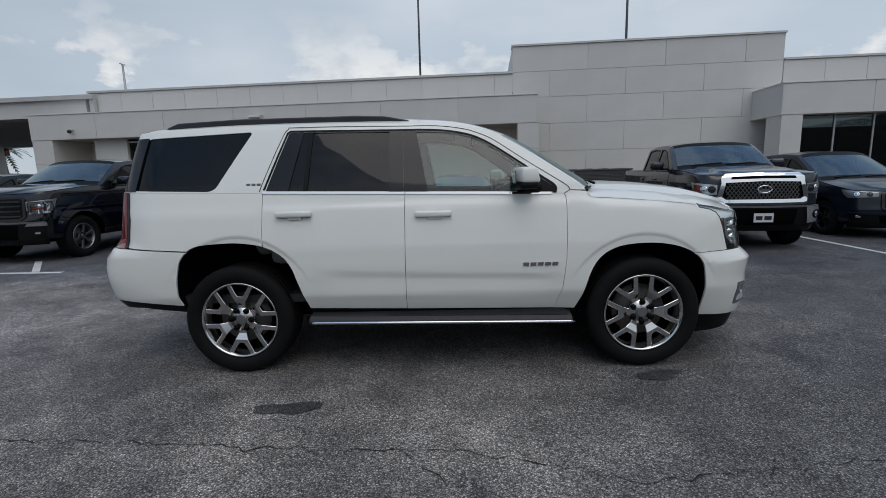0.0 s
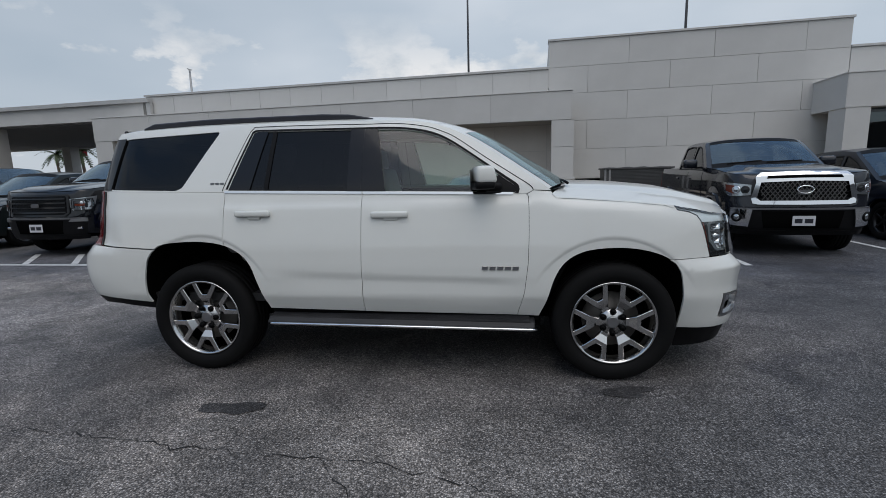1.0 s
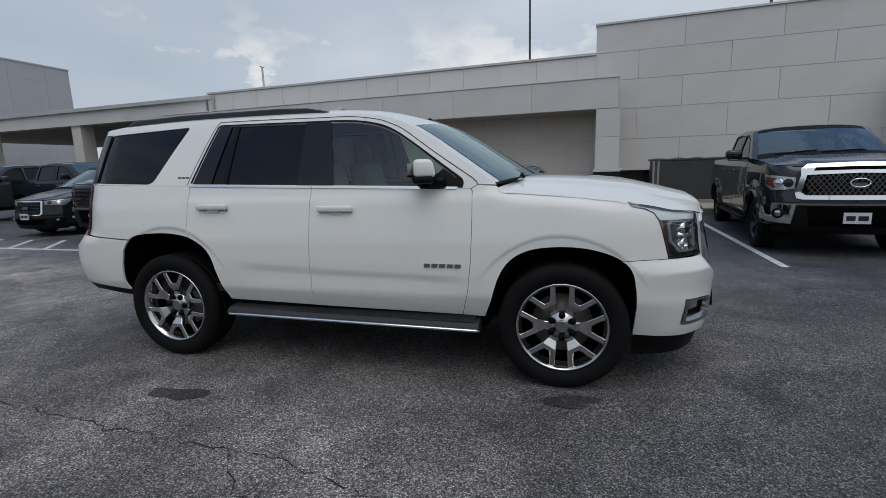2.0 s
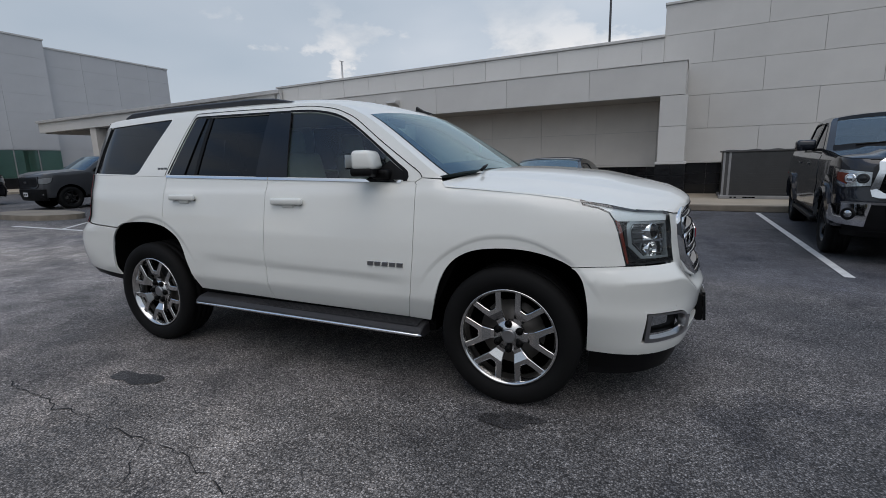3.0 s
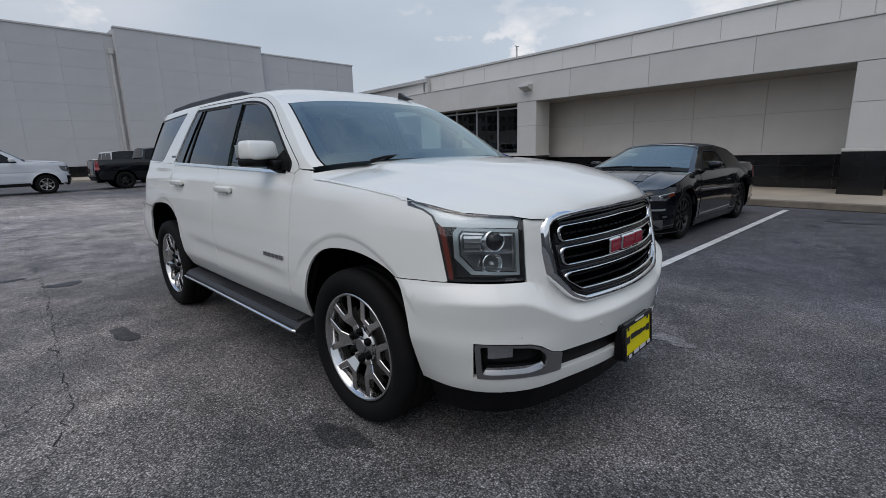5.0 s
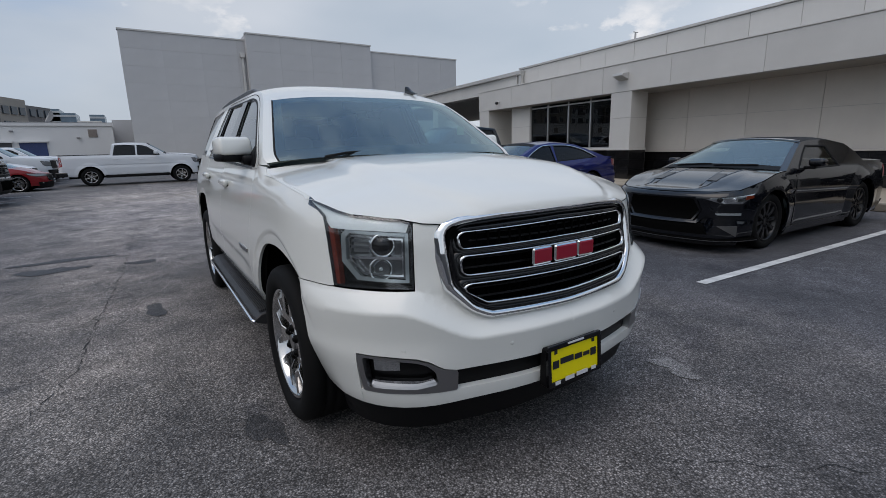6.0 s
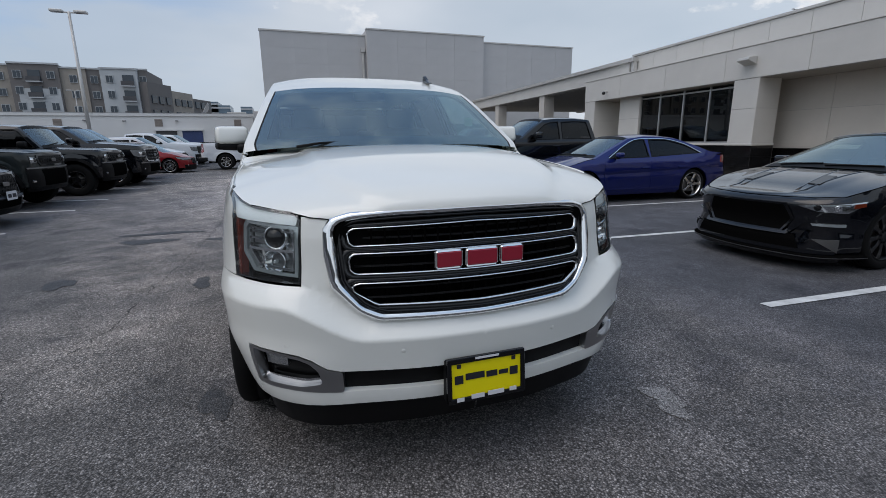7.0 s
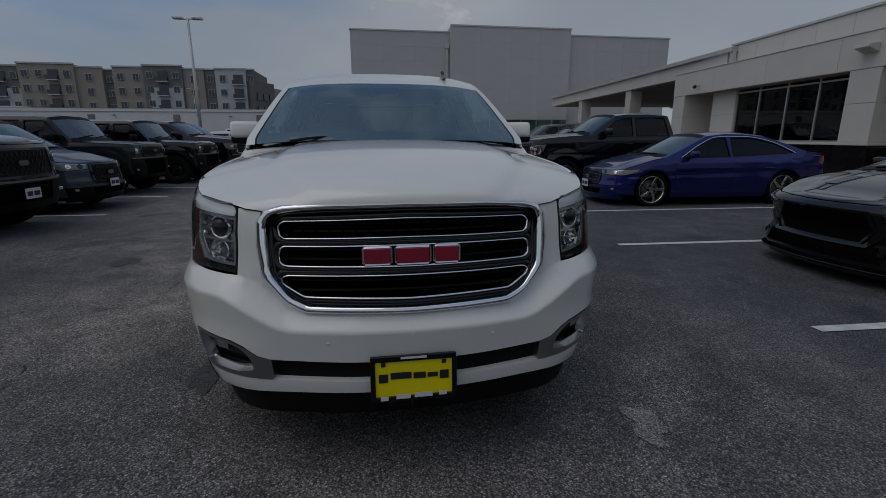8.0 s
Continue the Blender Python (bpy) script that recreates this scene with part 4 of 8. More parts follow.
apron = thing("sidewalk_2", facing_x(-42.0), "pale concrete apron along the grey block", "sidewalk", kind="structure")
box("slab", -3, 31, -6.5, 0.5, 0, 0.14, M_walk, apron)

island = bmesh.new()
ring = [island.verts.new((1.9 * math.cos(a) * (1 + 0.04 * math.sin(3 * a)), 0.7 * math.sin(a), 0)) for a in np.linspace(0, 2 * math.pi, 28)[:-1]]
f = island.faces.new(ring)
ex = bmesh.ops.extrude_face_region(island, geom=[f])
bmesh.ops.translate(island, vec=(0, 0, 0.15), verts=[v for v in ex["geom"] if isinstance(v, bmesh.types.BMVert)])
bmesh.ops.recalc_face_normals(island, faces=island.faces)
isl = part("kerb_island", island, M_kerb)
isl.location = (-15.0, 4.75, 0)
tagged(isl, "low kerbed concrete island in the parking lot", "kerb", kind="structure")

# ---- low white service building and what stands behind it ----
white = thing("service_building", facing_x(-58.0), "long low white service building with dark roll-up doors", "building", kind="structure")
box("wall", -75, -3.2, 0.0, 18, 0, 4.42, M_white_wall, white)
box("parapet", -75.1, -3.1, -0.08, 0.3, 4.46, 4.76, M_white_wall, white)
box("band", -75.1, -3.1, -0.1, 0.2, 4.42, 4.46, M_joint, white)
box("roof_edge", -75.1, -3.1, -0.1, 0.34, 4.76, 4.80, M_metal_light, white)
M_blue_door = varied("blue_roll_door", (0.030, 0.055, 0.16), 0.5, 0.12, 2, 30)
for a, mat in ((-13.6, M_dark_pole), (-10.95, M_blue_door)):
    door = box("roll_door", a, a + 2.1, -0.05, 0.02, 0.0, 2.8, mat, white, label="dark roll-up door" if mat is M_dark_pole else "blue roll-up door")
    for j in range(9):
        box("door_slat", a + 0.04, a + 2.06, -0.075, -0.05, 0.06 + j * 0.30, 0.34 + j * 0.30, mat, door)
    box("lintel", a - 0.15, a + 2.25, -0.30, 0.0, 2.84, 2.98, M_white_wall, white)
M_vent_brown = varied("brown_vent", (0.25, 0.215, 0.19), 0.6, 0.1, 4, 40)
for a in (-32.4, -23.1, -13.6, -5.35):
    vent = box("wall_vent", a, a + 0.78, -0.05, 0.0, 3.30, 4.10, M_vent_brown, white)
    for j in range(6):
        box("vent_slat", a + 0.04, a + 0.74, -0.075, -0.05, 3.34 + j * 0.125, 3.40 + j * 0.125, M_vent_brown, vent)
for a, z in ((-16.7, 3.85), (-11.5, 3.87), (-20.4, 3.90), (-29.7, 3.97), (-6.35, 3.20)):
    box("wall_light", a, a + 0.30, -0.28, 0.0, z, z + 0.14, M_metal_light, white, 0.03)
box("corner_block", -3.2, -0.9, 2.0, 8, 0, 5.2, M_grey_panel, white)
for a, w, h, v in ((-6.5, 2.2, 1.2, 6), (-11.5, 1.6, 0.8, 5), (-27, 3.0, 1.0, 7), (-33, 2.0, 0.8, 6), (-46, 3.0, 1.2, 6)):
    box("roof_unit", a, a + w, v, v + 2, 4.42, 4.7 + 0.5 * h, M_trim, white)
dish = bmesh.new()
bmesh.ops.create_uvsphere(dish, u_segments=20, v_segments=12, radius=1.0)
bmesh.ops.delete(dish, geom=[v for v in dish.verts if v.co.z > -0.35], context="VERTS")
dob = part("satellite_dish", dish, M_metal_light, None, smooth=True)
dob.matrix_basis = Matrix.Translation((-62.0, -9.2, 5.85)) @ pose(0, 0, 0, 60, 20, 0) @ Matrix.Scale(0.9, 4)
tagged(dob, "grey satellite dish on the white building's roof", "dish")
tube("dish_mast", [(-62.0, -9.2, 4.42), (-62.0, -9.2, 5.4)], 0.06, M_dark_pole, None)
tagged(bpy.data.objects["dish_mast"], "short steel mast under the satellite dish", "mast")
tower = thing("office_block", facing_x(-190.0), "far blue-grey glass office block", "building")
M_far_glass = varied("far_glass", (0.13, 0.19, 0.24), 0.25, 0.15, 0.3, 2)
M_far_tan = varied("far_tan_render", (0.30, 0.27, 0.235), 0.85, 0.08, 0.2, 3)
M_far_brown = varied("far_brown_brick", (0.155, 0.145, 0.14), 0.85, 0.08, 0.2, 3)
M_far_white = varied("far_white_render", (0.44, 0.46, 0.47), 0.8, 0.06, 0.2, 3)
M_far_pane = material("far_pane", (0.03, 0.045, 0.06), 0.15)
for u0, u1, z in ((-26.5, -16.0, 15.0), (-24.5, -20.0, 16.2), (-12.5, -8.5, 14.6), (-46, -36, 14.5)):
    box("block", u0, u1, 0, 14, 0, z, M_far_glass, tower)
    for j in range(4):
        box("floor_band", u0, u1, -0.15, 0.0, z - 1.2 - j * 3.2, z - 0.6 - j * 3.2, M_far_white, tower)

flats = thing("apartment_building", facing_x(-125.0), "long five-storey apartment building in tan, brown and white", "building")
SEGMENTS = [(-112, -95, 0.0, 18.2, M_far_tan), (-95, -80.5, 0.8, 17.9, M_far_brown), (-80.5, -68.6, 0.0, 18.4, M_far_tan), (-68.6, -62.8, 0.6, 17.8, M_far_tan), (-62.8, -60.4, 1.6, 17.4, M_far_brown), (-60.4, -53.5, 0.4, 18.0, M_far_tan),
            (-53.5, -44.6, 0.0, 18.4, M_far_brown), (-44.6, -39.8, 0.6, 17.8, M_far_tan), (-39.8, -37.0, 1.0, 17.8, M_far_brown), (-37.0, -29.8, 0.0, 17.9, M_far_white), (-29.8, -28.0, 1.2, 18.0, M_far_brown)]
for i, (u0, u1, v, z, mat) in enumerate(SEGMENTS):
    seg = box("wing", u0, u1, v, v + 16, 0, z, mat, flats)
    box("coping", u0 - 0.1, u1 + 0.1, v - 0.25, v + 0.5, z, z + 0.35, M_far_white, seg)
    if mat is M_far_brown and u1 - u0 > 6:
        box("pale_front", u0 + 1.2, u1 - 0.2, v - 0.2, v, 0, z - 5.0, M_far_white, seg)
    n = max(1, int((u1 - u0) / 2.9))
    for fl in range(5):
        zf = z - 2.9 - fl * 3.3
        for q in range(n):
            c = u0 + (q + 0.5) * (u1 - u0) / n
            if (i + q) % 3 == 1 and u1 - u0 > 5:
                box("balcony_recess", c - 1.1, c + 1.1, v - 0.22, v - 0.02, zf - 0.6, zf + 1.7, M_far_pane, seg)
                box("balcony_slab", c - 1.3, c + 1.3, v - 1.1, v, zf - 0.85, zf - 0.62, M_far_white, seg)
                box("balcony_rail", c - 1.3, c + 1.3, v - 1.1, v - 1.04, zf - 0.62, zf + 0.35, M_dark_pole, seg)
            else:
                box("window_frame", c - 0.72, c + 0.72, v - 0.28, v - 0.01, zf - 0.05, zf + 1.55, M_far_white, seg)
                for sgn in (-1, 1):
                    box("pane", c + sgn * 0.34 - 0.30, c + sgn * 0.34 + 0.30, v - 0.31, v - 0.27, zf + 0.03, zf + 1.47, M_far_pane, seg)
low_flats = thing("apartment_wing", Matrix.Translation((-125, -28, 0)) @ Matrix.Rotation(radians(158), 4, "Z"), "lower stepped apartment wing in brown and tan", "building")
for i in range(3):
    box("wing", i * 9, i * 9 + 9, 0, 12, 0, 15.4 - i * 1.1, (M_far_brown, M_far_tan)[i % 2], low_flats)
    for fl in range(4):
        for q in range(3):
            box("window_frame", i * 9 + 0.9 + q * 2.7, i * 9 + 2.7 + q * 2.7, -0.3, 0.0, 1.2 + fl * 3.2, 2.9 + fl * 3.2, M_far_pane, low_flats)

# plain unseen walls, added on the two sides never looked at to darken reflections
for nm, spot, long in (("unseen_wall_south", pose(30, -30, 0), 50), ("unseen_wall_east", pose(30, 30, 0, 0, 0, 90), 60)):
    shut = thing(nm, spot, "unseen plain dark wall added to darken reflections", "wall", kind="structure")
    box("core", -long, 0, -0.2, 0.2, 0, 5.0, M_far_brown, shut)
    box("coping", -long, 0, -0.26, 0.26, 5.0, 5.15, M_far_tan, shut)

# ---- poles ----
def lot_light(x, y, h, heads, label, r=0.10, mat=None):
    mat = mat or M_pole
    p = thing("street_lamp", pose(x, y, 0), label, "street lamp")
    tube("pole", [(0, 0, 0), (0, 0, h)], r, mat, p, 12, taper=0.6)
    tube("base", [(0, 0, 0), (0, 0, 0.7)], r * 2.6, M_kerb, p, 14)
    box("arm", -0.06, 0.06, -0.9, 0.9, h - 0.1, h - 0.02, mat, p)
    for s in heads:
        box("lamp_head", -0.25, 0.25, s * 0.75 - 0.40, s * 0.75 + 0.40, h - 0.08, h + 0.10, mat, p, 0.04)
    return p


lot_light(-40.0, -14.35, 10.9, (-1, 1), "tall pale grey two-headed parking lot light", 0.15, M_trim)
lot_light(-95.0, -32.6, 10.4, (-1, 1), "far two-headed parking lot light")
lot_light(-102.0, 146.0, 38.0, (-1, 1), "very tall far floodlight mast", 0.5)
lot_light(4.5, -17.5, 9.0, (-1, 1), "dark two-headed parking lot light beyond the aisle", 0.12, M_dark_pole)
for x, y, h, r in ((-6.5, 105.0, 62.0, 0.30), (36.0, 96.0, 60.0, 0.32)):
    p = thing("flagpole", pose(x, y, 0), "tall thin bare pole far behind the roof", "pole")
    tube("shaft", [(0, 0, 0), (0, 0, h)], r, M_dark_pole, p, 10, taper=0.5)
for x, y in ((-47.0, 44.0), (-43.0, 46.5)):
    p = thing("flagpole", pose(x, y, 0), "short flagpole with a red, white and blue flag", "pole")
    tube("shaft", [(0, 0, 0), (0, 0, 8.5)], 0.09, M_dark_pole, p, 8)
    for j, (mat, z0, z1) in enumerate(((M_plate_white, 5.2, 5.9), (M_red, 4.5, 5.2))):
        box("flag_band", 0.1, 1.3, -0.02, 0.02, z0, z1, mat, p)
    box("flag_band", 0.08, 0.5, -0.03, 0.03, 4.5, 5.9, M_ink, p)

wall_far = thing("far_barrier", pose(-70, 75, 0, 0, 0, 45), "pale concrete roadside barrier beyond the canopy", "barrier", kind="structure")
box("barrier", -60, 60, 0, 0.4, 0, 2.4, M_walk, wall_far)
box("barrier_rail", -60, 60, -0.05, 0.45, 2.4, 2.6, M_trim, wall_far)


def palm(x, y, h, seed):
    """A palm: a ringed tapering trunk and a head of arching fronds with leaflets."""
    r = random.Random(seed)
    p = thing("palm_tree", pose(x, y, 0), "slim palm tree with drooping green fronds", "tree")
    tube("trunk", [(0.15 * math.sin(i * 0.4), 0.1 * math.cos(i * 0.5), h * i / 10) for i in range(11)], 0.20, M_trunk, p, 10, taper=0.65)
    verts, faces = [], []
    top = Vector((0.15 * math.sin(4.0), 0.1 * math.cos(5.0), h))
    for f in range(26):
        a, up, ln = r.uniform(0, 6.28), r.uniform(-0.35, 1.1), r.uniform(1.5, 2.2)
        d = Vector((math.cos(a), math.sin(a), 0))
        side = Vector((-d.y, d.x, 0))
        spine = [top + d * ln * t + Vector((0, 0, up * ln * t - 1.35 * ln * t * t * 0.6)) for t in np.linspace(0, 1, 12)]
        for i in range(1, 12):
            w = 0.42 * math.sin(math.pi * (0.12 + 0.86 * i / 12))
            for s in (-1, 1):
                k = len(verts)
                q = spine[i]
                verts += [tuple(spine[i - 1]), tuple(q), tuple(q + side * s * w + Vector((0, 0, -0.22 * w)) + d * 0.16)]
                faces.append((k, k + 1, k + 2))
    raw("crown", verts, faces, M_frond, p, smooth=False)


M_trunk = varied("palm_trunk", (0.16, 0.12, 0.09), 0.9, 0.25, 6, 30, 0.4)
M_frond = varied("palm_frond", (0.055, 0.085, 0.035), 0.6, 0.3, 3, 30)
palm(-45.0, 42.6, 4.9, 3)
palm(-58.0, 52.0, 5.4, 5)
palm(-40.5, 47.0, 4.6, 8)

# ---- wheels ----
WHEELS = {}


def spoke_poly(style, r):
    k = r / 0.282
    if style == "split":
        pts = [(-0.025, 0.050), (-0.027, 0.105), (-0.045, 0.148), (-0.100, 0.258), (-0.068, 0.268), (-0.036, 0.206), (-0.018, 0.178),
               (0.018, 0.178), (0.036, 0.206), (0.068, 0.268), (0.100, 0.258), (0.045, 0.148), (0.027, 0.105), (0.025, 0.050)]
    elif style == "swirl":
        pts = [(-0.030, 0.05), (-0.030, 0.12), (-0.010, 0.20), (0.020, 0.272), (0.075, 0.262), (0.040, 0.19), (0.030, 0.12), (0.030, 0.05)]
    else:
        pts = [(-0.030, 0.05), (-0.022, 0.16), (-0.034, 0.274), (0.034, 0.274), (0.022, 0.16), (0.030, 0.05)]
    return [(a * k, b * k) for a, b in pts]


def wheel(parent, x, y, z, left, R=0.397, width=0.275, rim=0.282, style="split", count=6, mat=None, phase=12):
    """A wheel with its tyre, rim, spokes, brake disc, cap and nuts; its face looks out of the car."""
    mat = mat or M_alloy
    key = (R, width, rim, style, count, mat.name)
    h = width / 2
    if key not in WHEELS:
        d = R - rim
        prof = [(rim + 0.003, -h * 0.76), (rim + d * 0.14, -h * 0.92), (rim + d * 0.45, -h), (rim + d * 0.75, -h * 0.96), (R - 0.012, -h * 0.86), (R - 0.003, -h * 0.72)]
        tread = []
        for i in range(4):
            a = -h * 0.62 + i * h * 0.36
            tread += [(R, a), (R, a + h * 0.24), (R - 0.008, a + h * 0.25), (R - 0.008, a + h * 0.31)]
        prof = prof + tread + [(r, -y2) for r, y2 in prof[::-1]]
        tyre = lathe_mesh("tyre", prof, 64)
        tyre.materials.append(M_tyre)
        barrel = lathe_mesh("rim", [(rim + 0.005, -h * 0.78), (rim + 0.001, -h * 0.86), (rim - 0.008, -h * 0.86), (rim - 0.013, -h * 0.78), (rim - 0.020, -h * 0.70), (rim - 0.036, -h * 0.34), (rim - 0.040, h * 0.5), (rim + 0.003, h * 0.76)], 64)
        barrel.materials.append(mat)
        bm = slab_bm(spoke_poly(style, rim), 0.035, 0.003)
        k = rim / 0.282
        for cut in (0.108, 0.152):
            bmesh.ops.bisect_plane(bm, geom=bm.verts[:] + bm.edges[:] + bm.faces[:], plane_co=(0, 0, cut * k), plane_no=(0, 0, 1))
        for v in bm.verts:
            v.co.y += (0.024 if style == "split" else 0.008) * min(1.0, max(0.0, (0.152 - v.co.z / k) / 0.044))
        spoke = bpy.data.meshes.new("spoke")
        bm.to_mesh(spoke)
        bm.free()
        spoke.materials.append(mat)
        disc = lathe_mesh("brake_disc", [(0.001, 0.0), (0.19 * rim / 0.282, 0.0), (0.19 * rim / 0.282, 0.02)], 40)
        disc.materials.append(M_disc)
        back = lathe_mesh("backing", [(0.001, 0.0), (rim - 0.032, 0.0)], 32)
        back.materials.append(M_void)
        cap = lathe_mesh("hub_cap", [(0.001, -0.003), (0.031, -0.003), (0.035, -0.004), (0.040, 0.0), (0.042, 0.02)], 24)
        cap.materials.append(M_satin if mat is not M_alloy_black else mat)
        nut = lathe_mesh("wheel_nut", [(0.001, -0.012), (0.009, -0.011), (0.0125, -0.006), (0.013, -0.001), (0.0215, -0.003), (0.0220, 0.013)], 8)
        nut.materials.append(M_nut)
        hub = lathe_mesh("hub", [(0.001, -0.001), (0.088 * rim / 0.282, 0.0), (0.094 * rim / 0.282, 0.03)], 36)
        hub.materials.append(M_hub if mat is not M_alloy_black else mat)
        WHEELS[key] = tyre, barrel, spoke, disc, back, cap, nut, hub
    tyre, barrel, spoke, disc, back, cap, nut, hub = WHEELS[key]
    w = new("wheel")
    w.empty_display_size = 0.1
    w.parent = parent
    w.matrix_basis = pose(x, y, z, 0, 0, 180 if left else 0)
    face = -h * 0.74
    for name, me, at, n in (("tyre", tyre, 0, 1), ("rim", barrel, 0, 1), ("brake_disc", disc, 0.0, 1), ("backing", back, h * 0.35, 1), ("hub", hub, face + 0.021, 1), ("hub_cap", cap, face + 0.014, 1)):
        ob = new(name, me)
        ob.parent, ob.location = w, (0, at, 0)
    for i in range(count):
        ob = new("spoke", spoke)
        ob.parent = w
        ob.matrix_basis = pose(0, face, 0, 0, 360 / count * i + phase, 0)
    for i in range(count):
        a = 2 * math.pi * (i + 0.5) / count + math.pi / 2 - radians(phase)
        ob = new("wheel_nut", nut)
        ob.parent, ob.location = w, (0.074 * math.cos(a) * rim / 0.282, face + 0.010, 0.074 * math.sin(a) * rim / 0.282)
    return w

# ---- the white sport utility vehicle ----
def build_main_suv():
    car = thing("sport_utility_vehicle", pose(0, 0.02, 0), "pearl white full-size SUV with chrome grille parked on asphalt", "car")
    hull = Hull(
        plan=[(-2.62, 0), (-2.61, 0.45), (-2.56, 0.75), (-2.44, 0.91), (-2.22, 0.975), (-1.85, 0.995), (-1.0, 1.002), (0, 1.004), (1.0, 1.003), (1.55, 1.0), (1.84, 0.99),
              (2.00, 0.968), (2.10, 0.935), (2.195, 0.880), (2.29, 0.795), (2.385, 0.645), (2.45, 0.42), (2.49, 0.21), (2.50, 0)],
        side=[(0.28, -0.155), (0.38, -0.108), (0.46, -0.066), (0.578, -0.012), (0.60, -0.008), (0.69, -0.003), (0.72, 0.0), (0.80, -0.001), (0.92, -0.010), (1.05, -0.030), (1.15, -0.048), (1.20, -0.058), (1.215, -0.062), (1.24, -0.080),
              (1.28, -0.092), (1.32, -0.104), (1.36, -0.118), (1.45, -0.156), (1.60, -0.222), (1.74, -0.290), (1.80, -0.322), (1.86, -0.375)],
        front=[(0.18, -0.10), (0.30, -0.06), (0.36, -0.035), (0.40, -0.024), (0.47, -0.018), (0.58, -0.003), (0.640, 0.006), (0.654, -0.004), (0.70, -0.045), (0.735, -0.068), (0.86, -0.080), (1.0, -0.092), (1.09, -0.108), (1.13, -0.14), (1.25, -0.30)],
        rear=[(0.35, -0.20), (0.48, -0.10), (0.56, -0.04), (0.68, -0.005), (0.80, 0.0), (0.92, -0.02), (0.955, -0.10), (1.0, -0.14), (1.36, -0.19), (1.60, -0.27), (1.78, -0.34), (1.84, -0.38)],
        nose=(1.55, 0.62), tail=(-2.05, 0.80), crease=(0.44, 0.76, 0.125), groove=(-0.95, 0.95, 0.746, -0.032, 0.0105), roll=(1.08, 1.62, 1.256, -0.091, 0.085, 0.030),
        flares=((-1.445, 0.42, 0.50, 0.590, -0.019), (1.455, 0.38, 0.50, 0.590, -0.019)))
    R, B = (-1,), (-1, 1)
    sx, sf, sr = hull.sx, hull.sf, hull.sr

    def belt(x):
        return 1.300 - 0.0245 * x

    arch_f = [(0.991, 0.422), (1.031, 0.557), (1.083, 0.722), (1.151, 0.825), (1.251, 0.886), (1.372, 0.911), (1.532, 0.915), (1.672, 0.894), (1.793, 0.849), (1.865, 0.783), (1.893, 0.681), (1.905, 0.557), (1.905, 0.362)]
    arch_r = [(-1.872, 0.464), (-1.901, 0.585), (-1.897, 0.707), (-1.872, 0.828), (-1.822, 0.909), (-1.739, 0.958), (-1.582, 0.974), (-1.416, 0.974), (-1.251, 0.946), (-1.127, 0.881), (-1.056, 0.796), (-1.015, 0.687), (-0.961, 0.525), (-0.949, 0.480)]

    arch_f, arch_r = curve(arch_f, 4), curve(arch_r, 4)

    def S(pts):
        out = []
        for x, z in pts:
            k = 1 + 0.027 * min(1.0, max(0.0, (z - 1.15) / 0.2))
            out.append((sx(0.113 + (x - 0.113) * k), 1.427 + (z - 1.427) * k))
        return out

    # lower side panels
    front_door = [(-0.236, 0.462), (0.838, 0.446), (0.885, 0.62), (0.908, 0.82), (0.915, 1.0), (0.912, 1.18), (0.900, 1.262), (0.885, belt(0.885)), (-0.219, belt(-0.219))]
    doors_f = hull.patch("front_door", S(front_door), M_pearl, car, B, gap=0.002, rim=0.014, step=0.033)
    rear_door = [(-0.236, 0.463), (-0.219, belt(-0.219)), (-1.222, belt(-1.222)), (-1.240, 1.20), (-1.254, 0.966)] + arch_r[32:]
    doors_r = hull.patch("rear_door", S(rear_door), M_pearl, car, B, gap=0.002, rim=0.014, step=0.033)
    tip = (1.836, 1.182)
    lamp_back = [(1.862, 1.150), (1.945, 1.134), (1.998, 1.110), (2.024, 1.073), (2.045, 1.02), (2.067, 0.94), (2.090, 0.8475)]
    fender = [(0.838, 0.446), (0.985, 0.440)] + arch_f[4:33] + [(1.815, 0.836), (1.95, 0.842), (2.080, 0.843)]
    fender += [(2.090, 0.8465)] + lamp_back[::-1][1:-1] + [(1.862, 1.150), tip]
    fender += [(1.78, 1.192), (1.6, 1.213), (1.4, 1.232), (1.2, 1.248), (1.08, 1.256), (1.045, 1.290), (0.93, 1.300), (0.890, 1.276), (0.901, 1.262), (0.912, 1.18), (0.915, 1.0), (0.908, 0.82), (0.885, 0.62)]
    hull.patch("front_fender", S(fender), M_pearl, car, B, gap=0.0012, rim=0.014, step=0.05)
    quarter = [(-1.254, 0.962), (-1.240, 1.20), (-1.222, belt(-1.222)), (-1.8, belt(-1.8)), (-2.262, belt(-2.26)), (-2.285, 1.15), (-2.292, 0.955), (-2.05, 0.940), (-1.80, 0.926)] + [p for p in arch_r if -1.79 < p[0] < -1.256 and p[1] > 0.9] + [(-1.254, 0.947)]
    hull.patch("quarter_panel", S(quarter), M_pearl, car, B, gap=0.002, rim=0.014)

    # greenhouse side: frame with three window openings
    rail = curve([(1.045, 1.298), (0.98, 1.343), (0.90, 1.398), (0.75, 1.502), (0.62, 1.590), (0.47, 1.680), (0.32, 1.745), (0.15, 1.785), (-0.1, 1.803), (-0.5, 1.812), (-1.0, 1.816), (-1.5, 1.812), (-2.0, 1.796), (-2.20, 1.786)], 4)
    g_front = [(-0.070, belt(-0.07) + 0.012), (0.79, belt(0.79) + 0.012)] + curve([(0.815, 1.300), (0.800, 1.336), (0.73, 1.386), (0.60, 1.480), (0.44, 1.591), (0.32, 1.661), (0.20, 1.704), (0.04, 1.732), (-0.150, 1.740)], 4)
